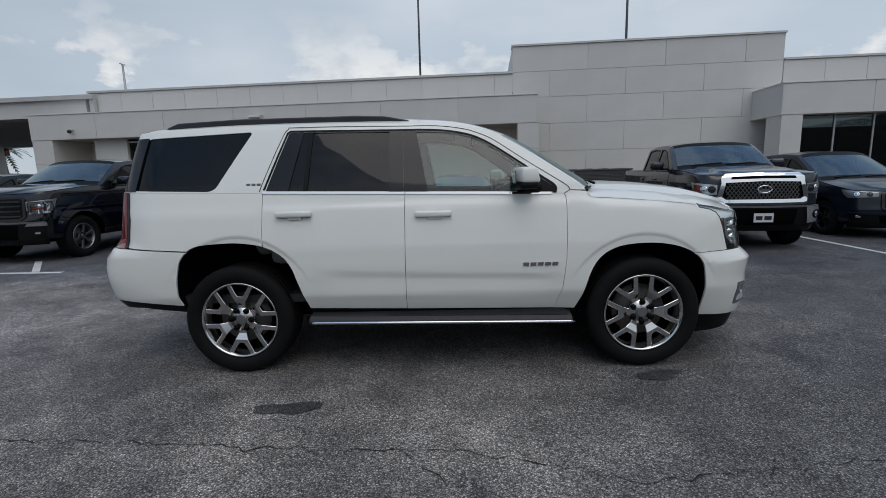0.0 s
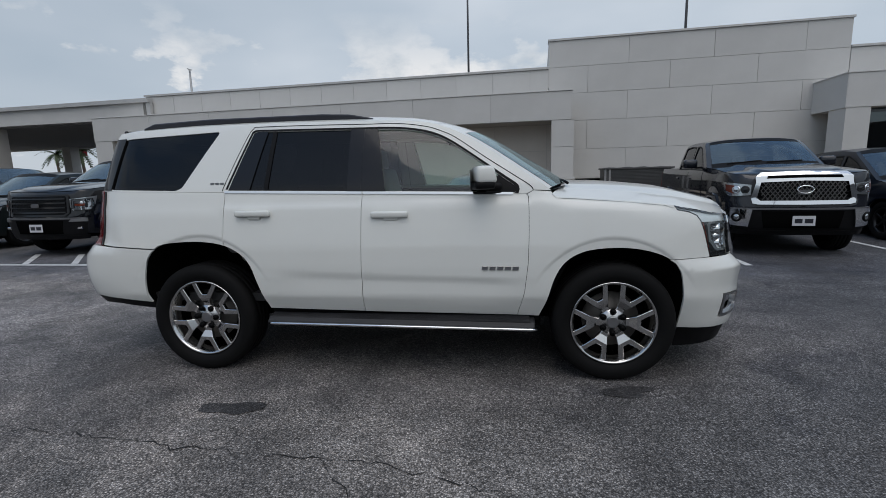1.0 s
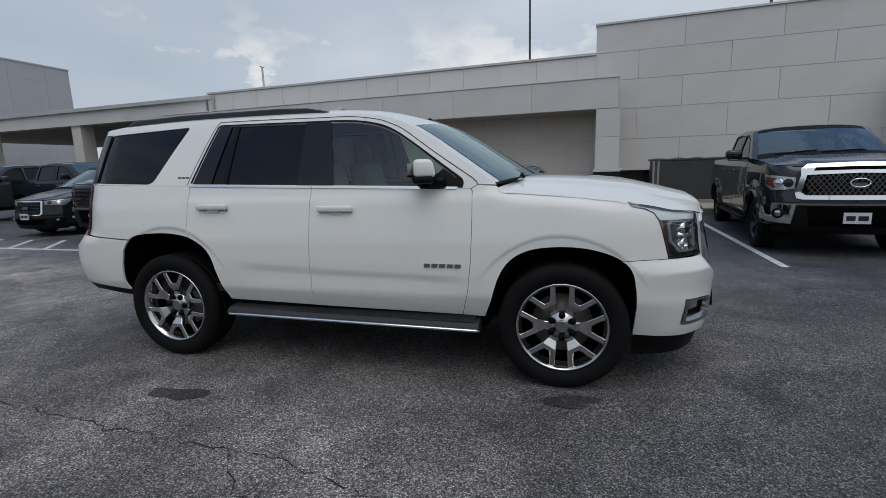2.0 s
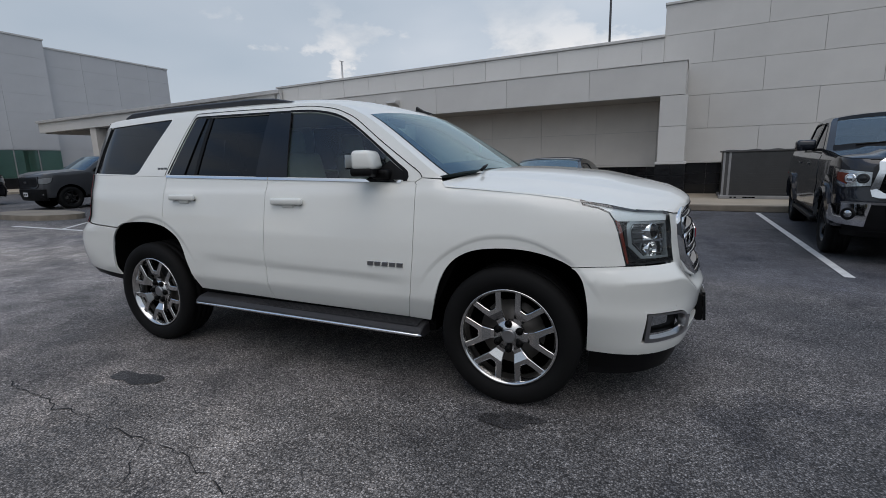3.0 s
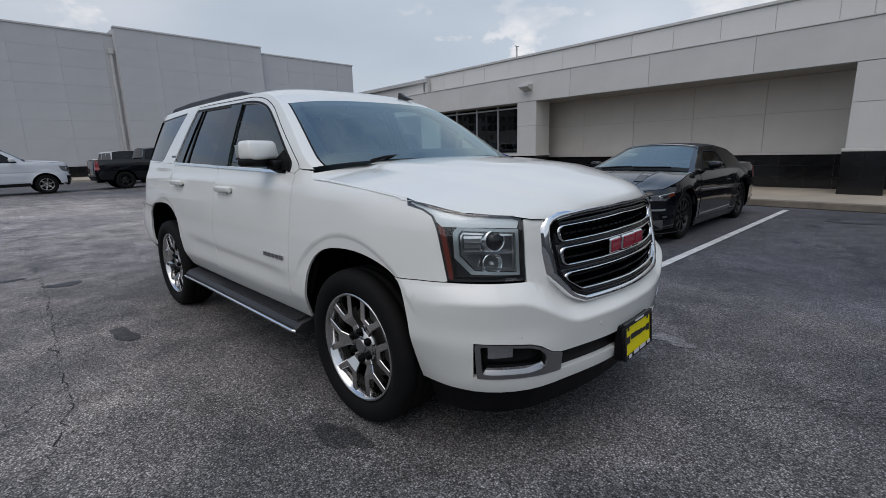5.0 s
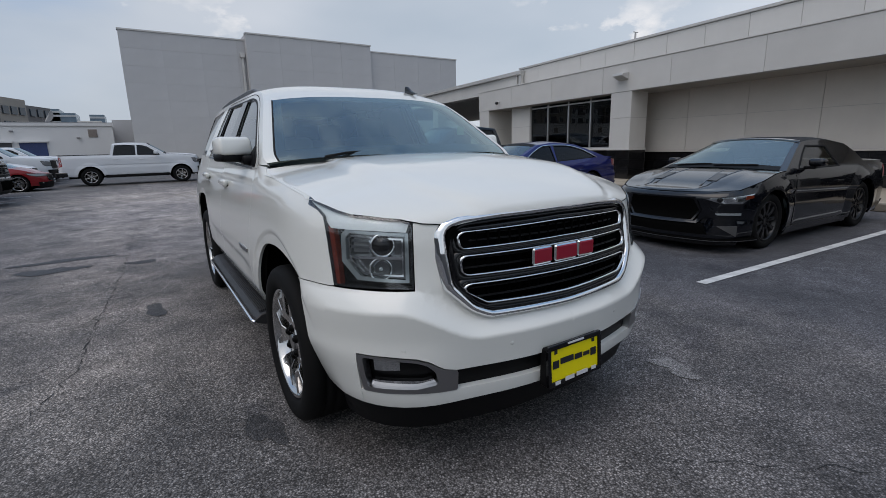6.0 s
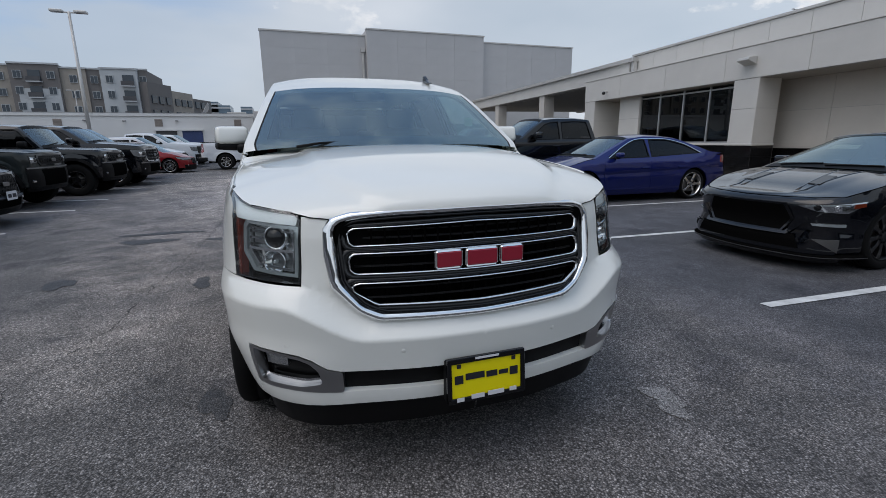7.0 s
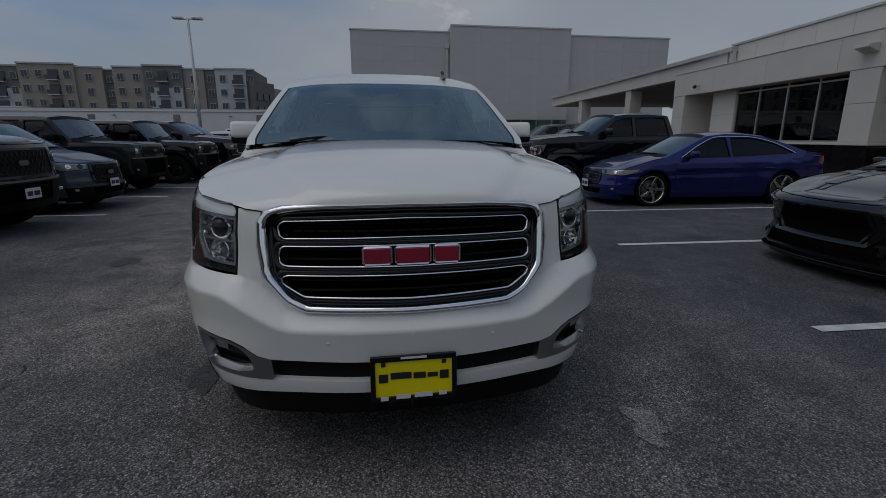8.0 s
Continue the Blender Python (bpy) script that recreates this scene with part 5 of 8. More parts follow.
    g_rear = [(-1.198, belt(-1.2) + 0.012), (-0.318, belt(-0.318) + 0.012), (-0.312, 1.745), (-1.035, 1.756), (-1.062, 1.745)]
    g_quarter = [(-2.20, belt(-2.2) + 0.012), (-1.60, belt(-1.6) + 0.008), (-1.555, belt(-1.5) + 0.03), (-1.335, 1.752), (-1.345, 1.766), (-2.165, 1.735)]
    frame_poly = S([(0.93, 1.303)] + rail) + [(sr(0.80), 1.775), (sr(0.80), belt(-2.3) + 0.004)] + S([(-2.262, belt(-2.26)), (-1.222, belt(-1.222)), (-0.219, belt(-0.219)), (0.885, belt(0.885))])
    hull.patch("body_side_frame", frame_poly, M_pearl, car, B, holes=[S(g_front), S(g_rear), S(rounded(g_quarter, 0.05))], rim=0.016, step=0.05)
    hull.patch("front_side_window", S(inset(g_front, -0.006)), M_clear, car, B, lift=-0.012, rim=0, label="clear front door glass")
    hull.patch("rear_side_window", S(inset(g_rear, -0.006)), M_tint, car, B, lift=-0.012, rim=0, label="dark privacy glass")
    hull.patch("quarter_window", S(inset(rounded(g_quarter, 0.05), -0.006)), M_tint, car, B, lift=-0.008, rim=0, label="dark privacy glass")
    # black trim round the glass
    hull.patch("door_pillar_trim", S([(-0.330, belt(-0.3) + 0.012), (-0.2295, belt(-0.23) + 0.012), (-0.2295, 1.744), (-0.330, 1.747)]), M_gloss_black, car, B, lift=0.004, rim=0.012, label="gloss black pillar cover")
    hull.patch("door_pillar_trim", S([(-0.2285, belt(-0.23) + 0.012), (-0.058, belt(-0.07) + 0.012), (-0.138, 1.742), (-0.2285, 1.743)]), M_gloss_black, car, B, lift=0.004, rim=0.012, label="gloss black pillar cover")
    hull.patch("window_divider", S([(-0.935, belt(-0.93) + 0.012), (-0.905, belt(-0.9) + 0.012), (-0.885, 1.748), (-0.915, 1.750)]), M_black_plastic, car, B, lift=-0.004, rim=0.01)
    hull.patch("window_divider", S([(-1.198, belt(-1.2) + 0.012), (-1.04, belt(-1.04) + 0.012), (-0.955, 1.752), (-1.035, 1.756), (-1.062, 1.745)]), M_gloss_black, car, B, lift=-0.002, rim=0.01)
    hull.patch("rear_pillar_glass", [(sr(0.70), belt(-2.3) + 0.012)] + S([(-2.170, belt(-2.2) + 0.006), (-2.140, 1.742)]) + [(sr(0.70), 1.745)], M_gloss_black, car, B, lift=0.005, rim=0.012, label="dark wraparound rear glass")
    for pts in ([(-1.222, 0), (-0.222, 0)], [(-0.214, 0), (0.80, 0)]):
        (a, _), (b, _) = pts
        hull.patch("belt_moulding", S([(a, belt(a) - 0.006), (b, belt(b) - 0.006), (b, belt(b) + 0.010), (a, belt(a) + 0.010)]), M_chrome, car, B, lift=0.007, rim=0.015, label="bright belt moulding")
    edge = [(0.835, 1.284)] + curve([(0.840, 1.310), (0.822, 1.345), (0.74, 1.402), (0.60, 1.500), (0.44, 1.610), (0.32, 1.680), (0.20, 1.722), (0.04, 1.748), (-0.144, 1.758)], 4)
    inner = curve([(-0.144, 1.744), (0.04, 1.735), (0.20, 1.707), (0.32, 1.664), (0.44, 1.594), (0.60, 1.483), (0.73, 1.389), (0.797, 1.340), (0.812, 1.300), (0.808, 1.284)], 4)
    seam = curve([(-0.225, 1.782), (0.0, 1.778), (0.20, 1.750), (0.32, 1.710), (0.42, 1.660), (0.62, 1.522), (0.80, 1.404), (0.905, 1.335), (0.930, 1.305)], 4)
    hull.patch("door_seam", S(seam + [(x - 0.0035, z - 0.004) for x, z in seam[::-1]]), M_void, car, B, lift=0.0012, rim=0, step=0.03)
    back_seam = curve([(-0.225, 1.782), (-0.6, 1.790), (-1.02, 1.793), (-1.075, 1.780), (-1.12, 1.69), (-1.245, 1.34)], 4)
    hull.patch("door_seam", S(back_seam + [(x + 0.004, z - 0.004) for x, z in back_seam[::-1]]), M_void, car, B, lift=0.0012, rim=0, step=0.03)
    hull.patch("window_seal", S(edge + inner), M_black_plastic, car, B, lift=0.003, rim=0.01)
    hull.patch("window_seal", S([(-0.144, 1.744), (-0.144, 1.756), (-1.05, 1.770), (-1.075, 1.756), (-1.215, belt(-1.215) + 0.02), (-1.200, belt(-1.2) + 0.02), (-1.064, 1.748), (-1.036, 1.758)]), M_black_plastic, car, B, lift=0.003, rim=0.01)
    hull.patch("mirror_sail", S([(0.56, belt(0.56) + 0.010), (0.81, belt(0.81) + 0.010), (0.815, 1.310), (0.795, 1.340), (0.70, 1.405)]), M_black_plastic, car, B, lift=0.004, rim=0.01)
    # dark shell behind the gaps, and wheel housings
    shell = S([(-1.75, 1.03), (-1.12, 1.03), (-0.88, 0.70), (-0.85, 0.47), (0.96, 0.43), (1.06, 0.60), (1.22, 0.92), (1.70, 0.93), (1.80, 0.88), (2.0, 0.88), (1.95, 1.05), (1.75, 1.15), (1.1, 1.23), (0.9, 1.26), (-2.2, 1.34), (-2.24, 0.97)])
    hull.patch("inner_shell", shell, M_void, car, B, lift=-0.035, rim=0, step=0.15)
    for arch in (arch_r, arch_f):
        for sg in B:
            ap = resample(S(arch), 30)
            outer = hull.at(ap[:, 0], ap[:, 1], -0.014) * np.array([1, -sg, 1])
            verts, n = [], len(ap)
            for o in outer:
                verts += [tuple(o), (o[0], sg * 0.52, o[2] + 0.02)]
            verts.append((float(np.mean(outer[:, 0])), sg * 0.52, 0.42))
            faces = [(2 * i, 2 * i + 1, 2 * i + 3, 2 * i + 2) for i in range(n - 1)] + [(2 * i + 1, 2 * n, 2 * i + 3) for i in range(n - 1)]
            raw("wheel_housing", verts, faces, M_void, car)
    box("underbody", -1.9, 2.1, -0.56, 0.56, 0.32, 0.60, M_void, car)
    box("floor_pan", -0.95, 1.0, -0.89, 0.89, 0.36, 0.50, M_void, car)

    # rear
    hull.patch("tailgate", [(sr(0.005), 0.955), (sr(0.80), 0.955), (sr(0.80), 1.372), (sr(0.005), 1.372)][::-1], M_pearl, car, B, joined=True, rim=0.02)
    box("tailgate_trim", -2.24, -2.18, -0.64, 0.64, 1.69, 1.765, M_black_plastic, car, 0.01)
    hull.patch("rear_window", [(sr(0.0), 1.374), (sr(0.69), 1.374), (sr(0.69), 1.75), (sr(0.0), 1.75)][::-1], M_tint, car, B, joined=True, rim=0.0, lift=0.004)
    tail = S([(-2.262, belt(-2.26)), (-2.285, 1.15), (-2.292, 0.955)]) + [(sr(0.80), 0.955), (sr(0.80), belt(-2.3))]
    hull.patch("tail_lamp", tail[::-1], M_red, car, B, lift=0.012, rim=0.03, label="red tail lamp lens")
    hull.patch("tail_lamp_edge", S([(-2.240, belt(-2.24) - 0.003), (-2.262, belt(-2.26) - 0.003), (-2.285, 1.15), (-2.293, 0.958), (-2.270, 0.956), (-2.262, 1.15)]), M_lamp_dark, car, B, lift=0.010, rim=0.02)
    rear_bumper = [(sr(0.005), 0.56)] + [(sr(0.005), 0.945), (sr(0.8), 0.945)] + S([(-2.29, 0.947), (-2.05, 0.934), (-1.80, 0.919)] + arch_r[2:17][::-1] + [(-1.886, 0.520), (-2.15, 0.545), (-2.36, 0.560)])
    hull.patch("rear_bumper", rear_bumper, M_pearl, car, B, joined=True, rim=0.014)
    low = [(sr(0.005), 0.46), (sr(0.005), 0.56)] + S([(-2.36, 0.560), (-2.15, 0.545), (-1.886, 0.520), (-1.872, 0.464), (-2.2, 0.50)])
    hull.patch("rear_valance", low, M_black_plastic, car, B, joined=True, lift=-0.004, rim=0.02)

    # roof, screen and pillars
    roof_edge = hull.line(S([(x, float(np.interp(-x, [-r[0] for r in rail], [r[1] for r in rail]))) for x in np.linspace(-2.20, 0.46, 32)]))
    fx = np.clip((roof_edge[:, 0] + 0.5) / 0.965, 0, 1)
    crown = np.interp(roof_edge[:, 0], [-2.3, -1.6, -0.5, 0.0, 0.3], [0.045, 0.068, 0.070, 0.056, 0.038])
    loft("roof", roof_edge, crown, 0.12 * fx ** 2, M_pearl, car, 29, 3.8)
    pill = hull.line(S([(x, float(np.interp(-x, [-r[0] for r in rail], [r[1] for r in rail]))) for x in np.linspace(1.03, 0.46, 22)]))
    t = np.linspace(0, 1, 22)
    bow, rise = 0.20 * (1 - t) + 0.12 * t, 0.033 * (1 - t) + 0.038 * t
    loft("windscreen", pill, rise, bow, M_screen, car, 25, 3.8, "laminated windscreen with a shaded top", -0.935, 0.935)
    for a, b in ((-1.0, -0.932), (0.932, 1.0)):
        loft("front_pillar", pill, rise + 0.002, bow, M_pearl, car, 6, 3.8, "", a, b)
    for a, b in ((-0.937, -0.925), (0.925, 0.937)):
        loft("windscreen_seal", pill, rise + 0.004, bow, M_black_plastic, car, 5, 3.8, "black screen edge", a, b)
    loft("windscreen_frit", pill[:4], rise[:4] - 0.004, bow[:4], M_lamp_dark, car, 25, 3.8, "black lower edge of the screen", -0.935, 0.935)
    loft("windscreen_frit", pill[-3:], rise[-3:] - 0.004, bow[-3:], M_lamp_dark, car, 25, 3.8, "black upper edge of the screen", -0.935, 0.935)
    for a, b in ((-0.935, -0.865), (0.865, 0.935)):
        loft("windscreen_frit", pill, rise - 0.004, bow, M_lamp_dark, car, 5, 3.8, "black side edge of the screen", a, b)
    spoiler = hull.line(S([(-2.27, 1.772), (-2.20, 1.786), (-2.12, 1.792)]))
    loft("roof_spoiler", np.array([(-2.315, -0.560, 1.780), (-2.27, -0.590, 1.797), (-2.20, spoiler[1][1], spoiler[1][2] + 0.004)]), (0.05, 0.052, 0.055), (-0.02, -0.01, 0), M_pearl, car, 17, 2.8)
    box("spoiler_underside", -2.30, -2.15, -0.55, 0.55, 1.752, 1.786, M_pearl, car)
    for sg in B:
        bar = slab_bm([(-2.06, 1.828), (-1.97, 1.862), (-1.5, 1.880), (-0.6, 1.882), (-0.38, 1.872), (-0.20, 1.838), (-0.20, 1.822), (-1.1, 1.842), (-2.06, 1.815)], 0.045, 0.008)
        part("roof_rail", bar, M_rail, car, "black roof rail").location = (0, sg * 0.60 - 0.022, 0)
    fin = slab_bm([(-0.11, 0), (0.08, 0), (-0.02, 0.035), (-0.085, 0.075), (-0.10, 0.07)], 0.03, 0.006)
    part("antenna_fin", fin, M_gloss_black, car).location = (0.34, 0.45, 1.794)

    # bonnet: from the fenders' shoulder line across
    side_line = S([(1.05, 1.285), (1.08, 1.256), (1.2, 1.248), (1.4, 1.232), (1.6, 1.213), (1.78, 1.192), (1.815, 1.180), (1.9, 1.168), (2.0, 1.152), (2.08, 1.137), (2.16, 1.122)]) + [(sf(0.72), 1.098), (sf(0.655), 1.086), (sf(0.60), 1.082), (sf(0.576), 1.079), (sf(0.574), 1.062)]
    bonnet_edge = hull.line([(a, b - 0.009 if a < sx(1.9) else b) for a, b in side_line], 0.004)
    bx = bonnet_edge[:, 0]
    zc = np.interp(bx, [1.05, 1.5, 1.9, 2.15], [1.326, 1.314, 1.270, 1.212])
    zc[-5:] = 1.186, 1.160, 1.140, 1.129, 1.110
    bonnet_bow = np.interp(bx, [1.05, 1.3, 1.9, 2.2], [0.17, 0.04, 0.0, 0.03])
    bonnet_bow[-4:] = 0.062, 0.078, 0.088, 0.088
    loft("bonnet", bonnet_edge, np.maximum(zc - bonnet_edge[:, 2], 0.008), bonnet_bow, M_pearl, car, 61, 2.5, "smooth white bonnet", dome=0.026)
    for sg in B:
        # black tube along the bonnet's front edge draws the gap's shadow line
        gap_line = [(x, -sg * y, z + 0.001) for x, y, z in bonnet_edge[-6:]]
        tube("bonnet_gap", gap_line, 0.0020, M_void, car, 6)
    loft("cowl_panel", np.array([(0.94, -0.82, 1.296), (1.08, -0.86, 1.298)]), 0.022, (0.20, 0.205), M_black_plastic, car, 17, 2.6)
    for y0, y1 in ((-0.62, -0.02), (0.05, 0.62)):
        wiper = [(1.185 - 0.22 * abs((y0 + (y1 - y0) * i / 8) / 0.9) ** 2, y0 + (y1 - y0) * i / 8, 1.354 - 0.010 * abs(i - 4) / 4) for i in range(9)]
        tube("wiper_blade", wiper, 0.010, M_black_plastic, car, 6, "black wiper")
        mid = wiper[4]
        tube("wiper_arm", [(mid[0] + 0.05, y0 + 0.02, 1.332), (mid[0] + 0.03, (y0 + mid[1]) / 2, 1.352), (mid[0] + 0.005, mid[1], 1.360)], 0.010, M_black_plastic, car, 6, taper=0.6)

    # front: bumper, chin, grille surround, lamps
    strip = [(sf(0.697), 1.090), (sf(0.697), 0.833)]
    bumper = S([(1.812, 0.8335)] + arch_f[34:]) + [(sf(0.886), 0.352), (sf(0.882), 0.592), (sf(0.80), 0.588), (sf(0.70), 0.578), (sf(0.655), 0.562), (sf(0.60), 0.526), (sf(0.55), 0.514), (sf(0.25), 0.511), (hull.s_end + 0.004, 0.510)]
    bumper += [(hull.s_end + 0.004, 0.700), (sf(0.40), 0.702), (sf(0.47), 0.735), (sf(0.565), 0.830), (sf(0.580), 0.95), (sf(0.575), 1.092)] + strip + S([(2.090, 0.8415), (1.95, 0.8405)])
    hull.patch("front_bumper", bumper, M_pearl, car, B, joined=True, gap=0.001, rim=0.016, step=0.026)
    chin = [(sf(0.888), 0.352), (sf(0.888), 0.424), (sf(0.70), 0.428), (sf(0.45), 0.427), (sf(0.004), 0.427), (sf(0.004), 0.374), (sf(0.5), 0.368), (sf(0.75), 0.356)]
    hull.patch("front_chin", chin[::-1], M_pearl, car, B, joined=True, rim=0.03)
    slot = [(sf(0.545), 0.424), (sf(0.545), 0.516), (sf(0.004), 0.512), (sf(0.004), 0.424)]
    hull.patch("lower_intake", slot[::-1], M_black_plastic, car, B, joined=True, lift=-0.03, rim=0.0)
    val = S([(1.92, 0.362)]) + [(sf(0.75), 0.358), (sf(0.004), 0.376), (sf(0.004), 0.245), (sf(0.75), 0.225)] + S([(1.92, 0.205)])
    hull.patch("front_valance", val, M_black_plastic, car, B, joined=True, lift=-0.02, rim=0.0, label="black plastic lower valance")
    # fog lamps in bright bezels
    fog = rounded([(sf(0.876), 0.424), (sf(0.880), 0.590), (sf(0.80), 0.585), (sf(0.70), 0.574), (sf(0.655), 0.558), (sf(0.60), 0.523), (sf(0.545), 0.512), (sf(0.545), 0.425), (sf(0.70), 0.426)], 0.012)[::-1]
    hole = rounded([(sf(0.862), 0.446), (sf(0.866), 0.580), (sf(0.79), 0.574), (sf(0.70), 0.563), (sf(0.662), 0.548), (sf(0.632), 0.516), (sf(0.622), 0.462), (sf(0.70), 0.446)], 0.014)[::-1]
    hull.patch("fog_lamp_bezel", fog, M_satin, car, B, holes=[hole], lift=0.003, rim=0.04, step=0.03, label="satin metal fog lamp surround")
    hull.patch("fog_lamp_pocket", hole, M_black_plastic, car, B, lift=-0.05, rim=0)
    hull.patch("fog_lamp", [(sf(0.846), 0.510), (sf(0.846), 0.566), (sf(0.76), 0.560), (sf(0.76), 0.515)][::-1], M_lamp_in, car, B, lift=-0.03, rim=0.02)
    hull.patch("fog_lamp_trim", [(sf(0.858), 0.447), (sf(0.850), 0.474), (sf(0.68), 0.474), (sf(0.64), 0.482), (sf(0.628), 0.464), (sf(0.70), 0.447)][::-1], M_chrome, car, B, lift=-0.016, rim=0.02, step=0.03)
    # headlamps: dark housing, brow painted pale for reflected sky, amber strip, light pipe and two reflectors under a
    # clear cover
    top_edge = [(sf(0.712), 1.096), (sf(0.74), 1.106)] + S([(2.16, 1.122), (2.08, 1.135), (2.0, 1.149), (1.9, 1.167)])
    lamp_poly = S([tip] + lamp_back) + [(sf(0.80), 0.8445), (sf(0.701), 0.840), (sf(0.701), 1.078)] + top_edge
    hull.patch("headlamp_housing", lamp_poly, M_lamp_dark, car, B, lift=-0.075, rim=0.0, step=0.05)
    hull.patch("headlamp", lamp_poly, M_lamp_clear, car, B, lift=0.003, rim=0.0, step=0.05, label="clear headlamp cover")
    hull.patch("headlamp_wall", lamp_poly, M_lamp_dark, car, B, lift=0.001, rim=0.07, step=0.05, holes=[inset(lamp_poly, 0.007)])
    brow = S([(1.852, 1.173), (1.868, 1.158), (1.94, 1.136), (2.00, 1.100), (2.05, 1.068)]) + [(sf(0.83), 1.062), (sf(0.725), 1.054)] + [(q[0], q[1] - 0.006) for q in top_edge]
    hull.patch("headlamp_brow_reflection", brow, M_brow_reflection, car, B, lift=-0.010, rim=0.03, step=0.05, label="pale headlamp brow painted for sky reflected in the cover")
    amber = S([(2.022, 1.074), (2.045, 1.02), (2.068, 0.94), (2.092, 0.852), (2.110, 0.852), (2.094, 0.94), (2.073, 1.03), (2.054, 1.078)])
    hull.patch("side_marker", amber, M_marker, car, B, lift=-0.012, rim=0.03, label="amber reflector strip")
    s_amber, s_in = sx(2.072), sf(0.706)

    def across(f):
        return s_amber + (s_in - s_amber) * f

    pipe_out = [(across(0.965), 0.860), (across(0.965), 1.050), (across(0.14), 1.066), (across(0.085), 1.045), (across(0.11), 0.940), (across(0.33), 0.872)]
    pipe_in = [(across(0.92), 0.872), (across(0.92), 1.038), (across(0.20), 1.052), (across(0.15), 1.032), (across(0.175), 0.948), (across(0.375), 0.886)]
    hull.patch("headlamp_light_bar", pipe_out, M_lamp_white, car, B, lift=-0.016, rim=0.03, step=0.04, holes=[pipe_in], label="pale light pipe round the reflectors")
    hull.patch("light_bar_edge", inset(pipe_in, 0.009), M_chrome, car, B, lift=-0.024, rim=0.016, step=0.03, holes=[inset(pipe_in, 0.016)])
    hull.patch("headlamp_reflector", inset(pipe_in, -0.004), M_lamp_reflector, car, B, lift=-0.050, rim=0.0, step=0.03)
    hull.patch("reflector_side", [(across(0.48), 0.975), (across(0.48), 1.036), (across(0.22), 1.040), (across(0.22), 0.975)], M_lamp_mid, car, B, lift=-0.040, rim=0.01, step=0.04)
    hull.patch("reflector_side", [(across(0.90), 0.950), (across(0.90), 0.960), (across(0.21), 0.964), (across(0.21), 0.954)], M_chrome, car, B, lift=-0.020, rim=0.03, step=0.04)
    for z in (1.022, 0.998):
        hull.patch("reflector_bar", [(across(0.46), z - 0.005), (across(0.46), z + 0.005), (across(0.22), z + 0.005), (across(0.22), z - 0.005)], M_chrome, car, B, lift=-0.026, rim=0.014, step=0.05)
    for sg in B:
        for nm, w, z, prof, mat in (("projector_lens", 0.63, 1.004, [(0.001, -0.032), (0.019, -0.029), (0.031, -0.020), (0.038, -0.006), (0.038, 0.01)], M_gloss_black),
                                    ("projector_ring", 0.63, 1.004, [(0.038, -0.004), (0.040, -0.014), (0.045, -0.014), (0.050, -0.004), (0.056, 0.010), (0.060, 0.03)], M_chrome),
                                    ("reflector_bowl", 0.60, 0.910, [(0.001, 0.035), (0.015, 0.030), (0.030, 0.016), (0.040, -0.004), (0.043, -0.010), (0.047, -0.004), (0.049, 0.03)], M_chrome),
                                    ("bulb", 0.60, 0.910, [(0.001, -0.006), (0.006, -0.004), (0.009, 0.004), (0.009, 0.03)], M_lamp_white)):
            p = hull.at(across(w), z, -0.036) * np.array([1, -sg, 1])
            n = Vector(hull.normal(across(w), z) * np.array([1, -sg, 1]))
            n = (n + Vector((0.5, 0, 0))).normalized()
            ob = place(nm, lathe_mesh(nm, prof, 24), mat, car)
            ob.matrix_basis = Matrix.Translation(p) @ n.to_track_quat("-Y", "Z").to_matrix().to_4x4()
    # grille
    outer = [(0.0, 1.124), (0.30, 1.118), (0.48, 1.104), (0.545, 1.085), (0.575, 1.045), (0.578, 0.95), (0.562, 0.832), (0.468, 0.738), (0.40, 0.706), (0.0, 0.700)]
    mid = [(0.0, 1.092), (0.30, 1.088), (0.47, 1.078), (0.520, 1.058), (0.530, 1.030), (0.530, 0.95), (0.524, 0.850), (0.455, 0.764), (0.385, 0.734), (0.0, 0.726)]

    def grille_x(w, z):
        return 2.462 - 0.155 * (w / 0.58) ** 2 * 0.62 - 0.085 * max(0, z - 0.70) / 0.42

    def band(name, o, i, mat, lift, depth, label=""):
        """A closed ring between two outlines on the grille's face, thick towards the nose."""
        full = lambda q: [(w, z) for w, z in q] + [(-w, z) for w, z in q[::-1] if w > 1e-6]
        o3, i3 = full(o), full(i)
        o3, i3 = resample(o3 + [o3[0]], 120)[:-1], resample(i3 + [i3[0]], 120)[:-1]
        verts, faces, n = [], [], len(o3)
        for (a, b), (c, d) in zip(o3, i3):
            m = ((a + c) / 2, (b + d) / 2)
            verts += [(grille_x(abs(a), b) + lift - depth, a, b), (grille_x(abs(a), b) + lift * 0.6, a * 0.997 + c * 0.003, b), (grille_x(abs(m[0]), m[1]) + lift + 0.006, *m), (grille_x(abs(c), d) + lift * 0.5, c, d), (grille_x(abs(c), d) + lift - depth, c, d)]
        for k in range(n):
            j = (k + 1) % n
            faces += [(k * 5 + q, k * 5 + q + 1, j * 5 + q + 1, j * 5 + q) for q in range(4)]
        return raw(name, verts, faces, mat, grille, label)

    grille = part("grille", slab_bm([(w, z) for w, z in mid] + [(-w, z) for w, z in mid[::-1] if w > 1e-6], 0.02, 0, "yz"), M_void, car, "black grille in a heavy chrome frame")
    grille.location = (2.315, 0, 0)
    gi = Matrix.Translation((-2.315, 0, 0))
    made = [band("grille_frame", outer, mid, M_chrome, 0.022, 0.09, "heavy chrome grille frame")]
